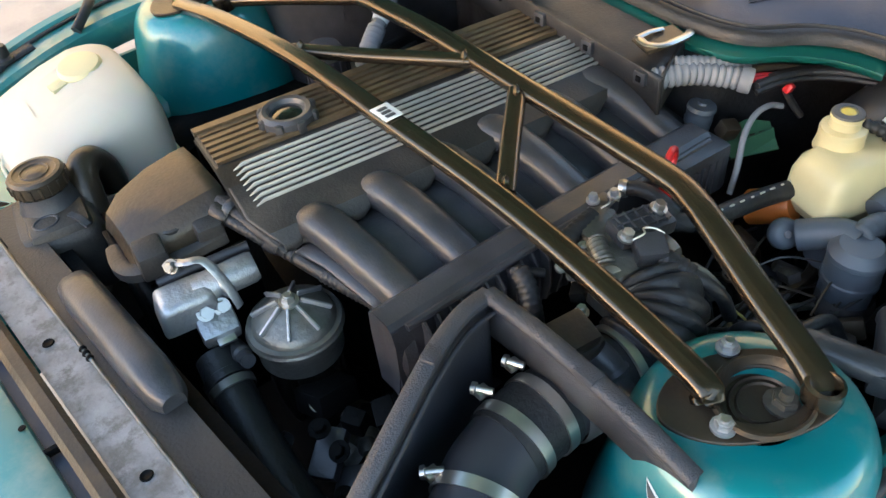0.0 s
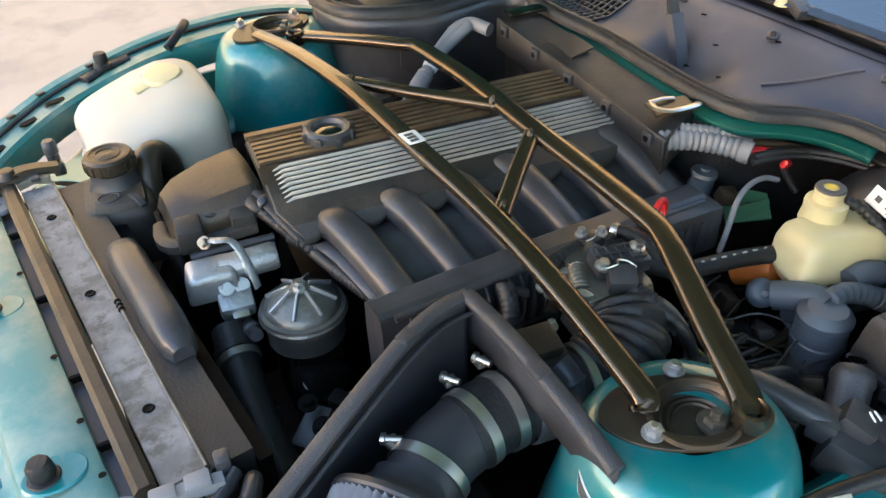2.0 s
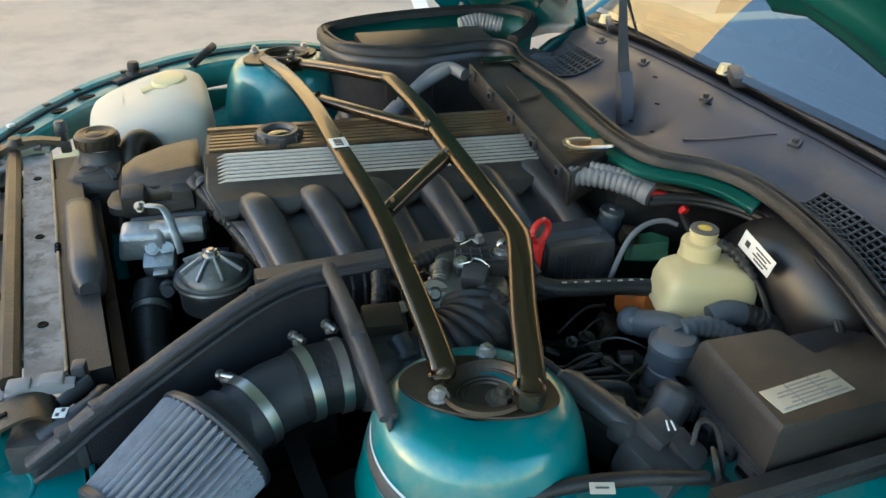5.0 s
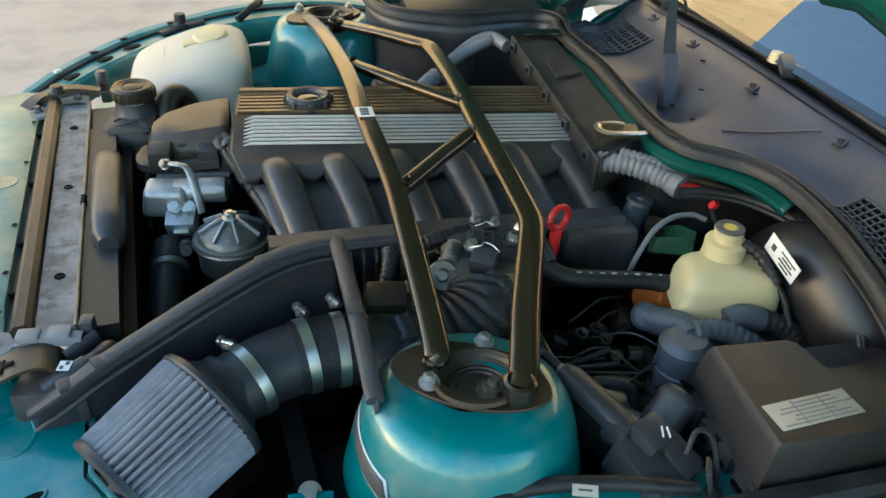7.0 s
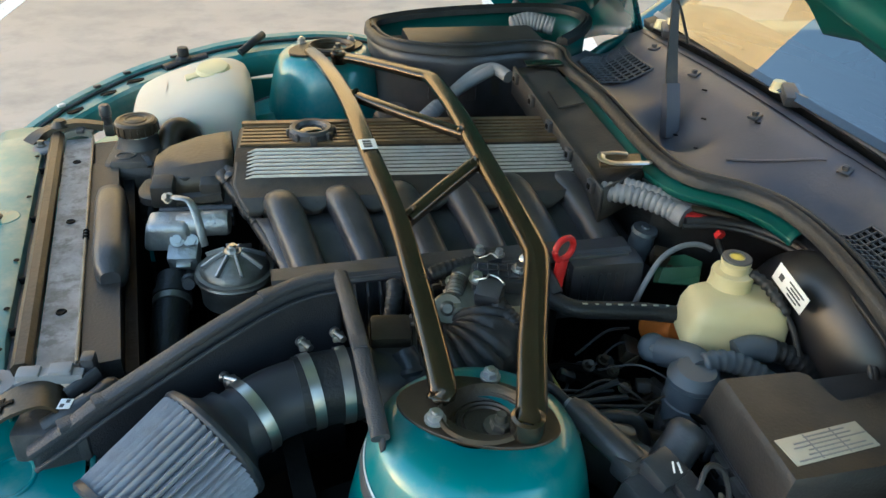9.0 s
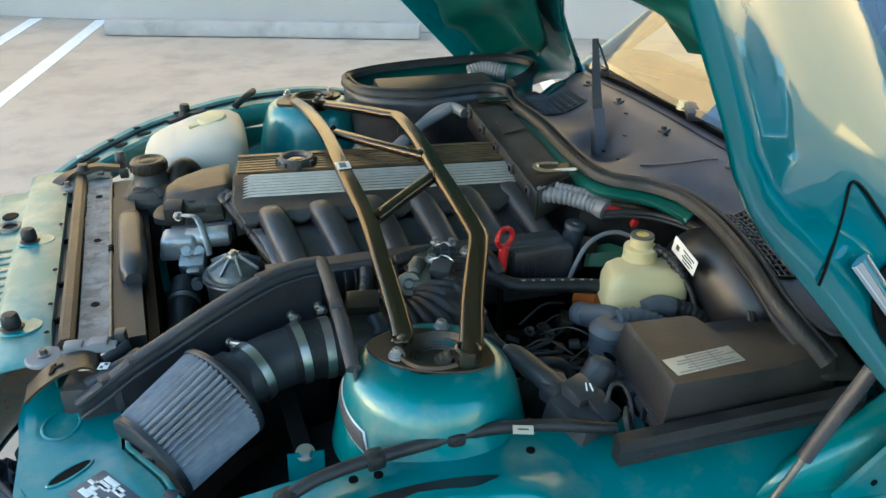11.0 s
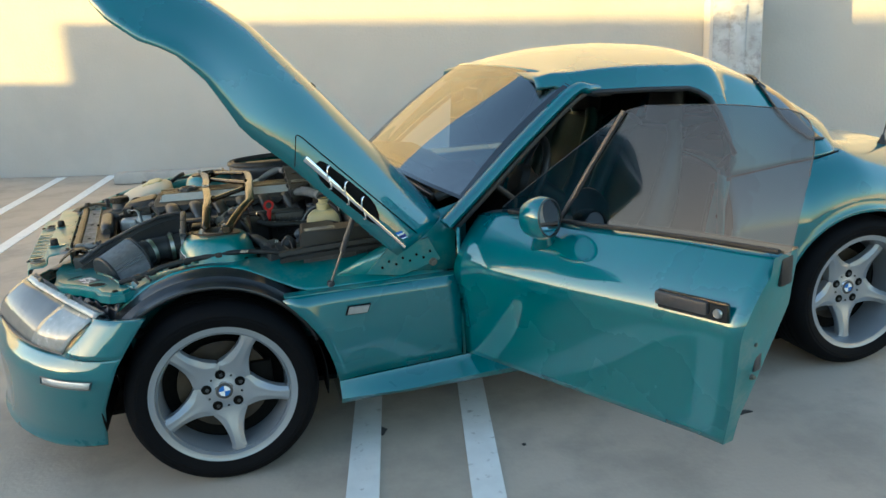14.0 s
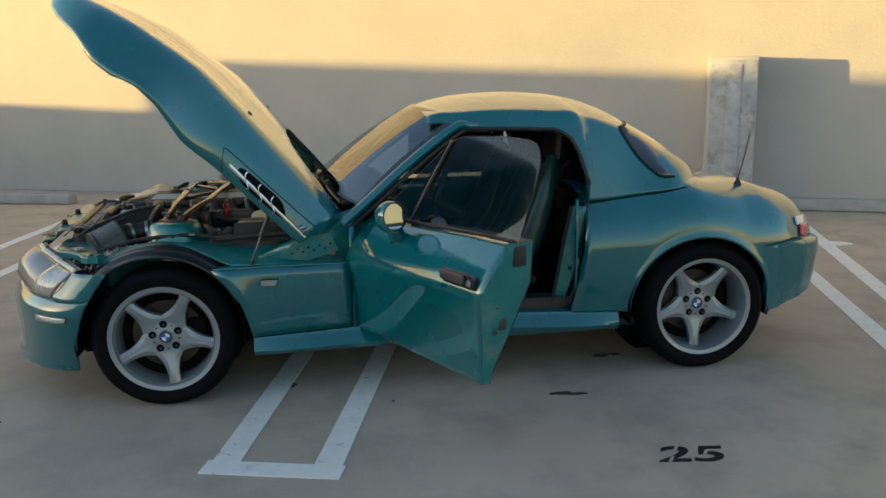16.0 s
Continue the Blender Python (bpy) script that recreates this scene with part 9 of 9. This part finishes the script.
for k in range(80):
    x, y = rng.uniform(0.13, 0.46), rng.uniform(-0.52, -0.27)
    z = rng.uniform(0.50, 0.63) + 0.02 * rng.random()
    m_ = rng.choice([DARK, DARK, BLACK_PL, DARK, ALU_DULL, BRONZE, BLACK_DUST])
    if k % 4 == 0:
        part("pipe_run", tube([(x - 0.06, y + rng.uniform(-0.04, 0.04), z), (x, y, z + 0.02), (x + 0.07, y + rng.uniform(-0.05, 0.05), z + 0.01)], rng.uniform(0.004, 0.010), n=8), m_, car)
    elif k % 4 == 1:
        part("fitting", lathe([(0.0, 0.03), (0.010, 0.03), (0.014, 0.02), (0.014, 0.0), (0.02, -0.01)], 14, pose(x, y, z, rng.uniform(-60, 60), rng.uniform(-60, 60), 0)), m_, car)
    else:
        part("bracket", block(rng.uniform(0.02, 0.07), rng.uniform(0.015, 0.05), rng.uniform(0.01, 0.04), pose(x, y, z, rng.uniform(-25, 25), rng.uniform(-25, 25), rng.uniform(0, 180)), 0.004), m_, car)
for k in range(26):
    x, y = rng.uniform(-0.36, 0.02), rng.uniform(-0.24, 0.02)
    if abs(x + 0.194) < 0.06 and abs(y + 0.060) < 0.07:
        continue
    part("fitting", lathe([(0.0, 0.02), (0.008, 0.02), (0.012, 0.012), (0.012, 0.0), (0.02, -0.01)], 12, pose(x, y, rng.uniform(0.50, 0.58), rng.uniform(-70, 70), rng.uniform(-70, 70), 0)), rng.choice([DARK, BLACK_PL, ALU_DULL]), eng)
part("loop_lead", tube([(0.262, -0.596, 0.715), (0.276, -0.585, 0.735), (0.292, -0.592, 0.728), (0.296, -0.612, 0.69), (0.290, -0.625, 0.64)], 0.0032, n=8), RUBBER, car)
# added panel hides bright ground in the gap; its dark teal stands for shade
part("far_gap_filler", block(0.46, 0.010, 0.37, pose(-0.12, 0.672, 0.36, 0, 0, 4), 0.003), TEAL_IN, car, "dark teal filler panel added behind the washer bottle")
# far side hoses behind the rail
part("ac_pipe", tube([(0.235, 0.372, 0.775), (0.262, 0.372, 0.800), (0.305, 0.392, 0.820), (0.338, 0.392, 0.826), (0.356, 0.352, 0.822)], 0.0125, n=14), GREY_CORR, car, "grey rubber pipe")
part("brake_pipe", tube([(0.150, 0.30, 0.745), (0.205, 0.335, 0.772), (0.262, 0.365, 0.800), (0.33, 0.385, 0.826)], 0.0115, n=12), GREY_CORR, car)
part("pipe_cuff", corrugated([(0.168, 0.312, 0.752), (0.190, 0.326, 0.764), (0.210, 0.338, 0.774)], 0.017, 0.010, 14, 0.2), GREY_CORR, car)
part("white_cuff", lathe([(0.0135, -0.012), (0.0145, 0.0), (0.0135, 0.012)], 18, axis_to((0.228, 0.348, 0.784), (0.25, 0.36, 0.795))), PAPER, car)
part("heater_valve", lathe([(0.0, 0.06), (0.026, 0.06), (0.030, 0.052), (0.030, 0.046), (0.036, 0.044), (0.036, 0.0)], 28, pose(0.125, 0.372, 0.705)), BLACK_PL, car, "ribbed black valve")
for k in range(14):
    a = 2 * math.pi * k / 14
    part("valve_flute", block(0.004, 0.006, 0.040, pose(0.125 + 0.037 * math.cos(a), 0.372 + 0.037 * math.sin(a), 0.706, 0, 0, math.degrees(a)), 0.001), BLACK_PL, car)
part("valve_base", block(0.10, 0.08, 0.06, pose(0.145, 0.355, 0.65, 0, 0, -10), 0.01), BLACK_PL, car)
for k in range(8):
    a = Vector((rng.uniform(0.10, 0.2), rng.uniform(0.25, 0.42), rng.uniform(0.66, 0.70)))
    part("far_lead", tube([a, a + Vector((0.06, rng.uniform(-0.05, 0.05), 0.03)), a + Vector((0.15, rng.uniform(-0.06, 0.06), 0.0))], 0.006, n=8), RUBBER, car)
YELLOW = mat("yellow_wire", (0.30, 0.24, 0.05), 0.45, 0, 0.1, 20)
rng = random.Random(77)
for k in range(30):
    x, y, z = rng.uniform(0.14, 0.32), rng.uniform(-0.46, -0.29), rng.uniform(0.615, 0.66)
    r = rng.random()
    if r < 0.5:
        a = Vector((x, y, z))
        d = Vector((rng.uniform(0.05, 0.13), rng.uniform(-0.07, 0.05), rng.uniform(-0.02, 0.02)))
        part("corner_lead", tube([a, a + d * 0.5 + Vector((0, rng.uniform(-0.02, 0.02), 0.02)), a + d], rng.uniform(0.0012, 0.0028), n=6), rng.choice([RUBBER, RUBBER, BLACK_PL, BLACK_PL, RUBBER, BRONZE]), car)
    elif r < 0.75:
        part("corner_nut", bolt((x, y, z), (rng.uniform(-0.5, 0.5), rng.uniform(-0.7, 0), 1), 0.006, 0.009), rng.choice([ALU_DULL, DARK, BRONZE]), car)
    else:
        part("corner_clip", block(rng.uniform(0.015, 0.035), rng.uniform(0.012, 0.025), 0.014, pose(x, y, z, rng.uniform(-30, 30), rng.uniform(-30, 30), rng.uniform(0, 180)), 0.003), rng.choice([BLACK_PL, BRONZE, BLACK_DUST]), car)
twist = [Vector((0.175 + 0.030 * k / 12, -0.385 - 0.03 * k / 12 + 0.004 * math.sin(k), 0.715 - 0.004 * k)) for k in range(13)]
part("twisted_lead", sweep(twist, ring(0.0016, 0.0016, 6)), YELLOW, car, "thin twisted yellow lead")

# bonnet stays
for sgn in (-1, 1):
    gs = new("gas_strut")
    gs.parent = car
    a, b = Vector((0.398, sgn * 0.746, 0.604)), Vector((0.508, sgn * 0.765, 0.865))
    part("cylinder", sweep([a.lerp(b, 0.42), b], ring(0.0095, 0.0095, 12)), BLACK_PL, gs, "black gas strut")
    part("rod", sweep([a, a.lerp(b, 0.45)], ring(0.0045, 0.0045, 10)), ALU_DULL, gs)
    part("ball_end", lathe([(0, 0.012), (0.011, 0.010), (0.013, 0.0), (0.010, -0.012), (0, -0.014)], 14, Matrix.Translation(a)), BLACK_PL, gs)
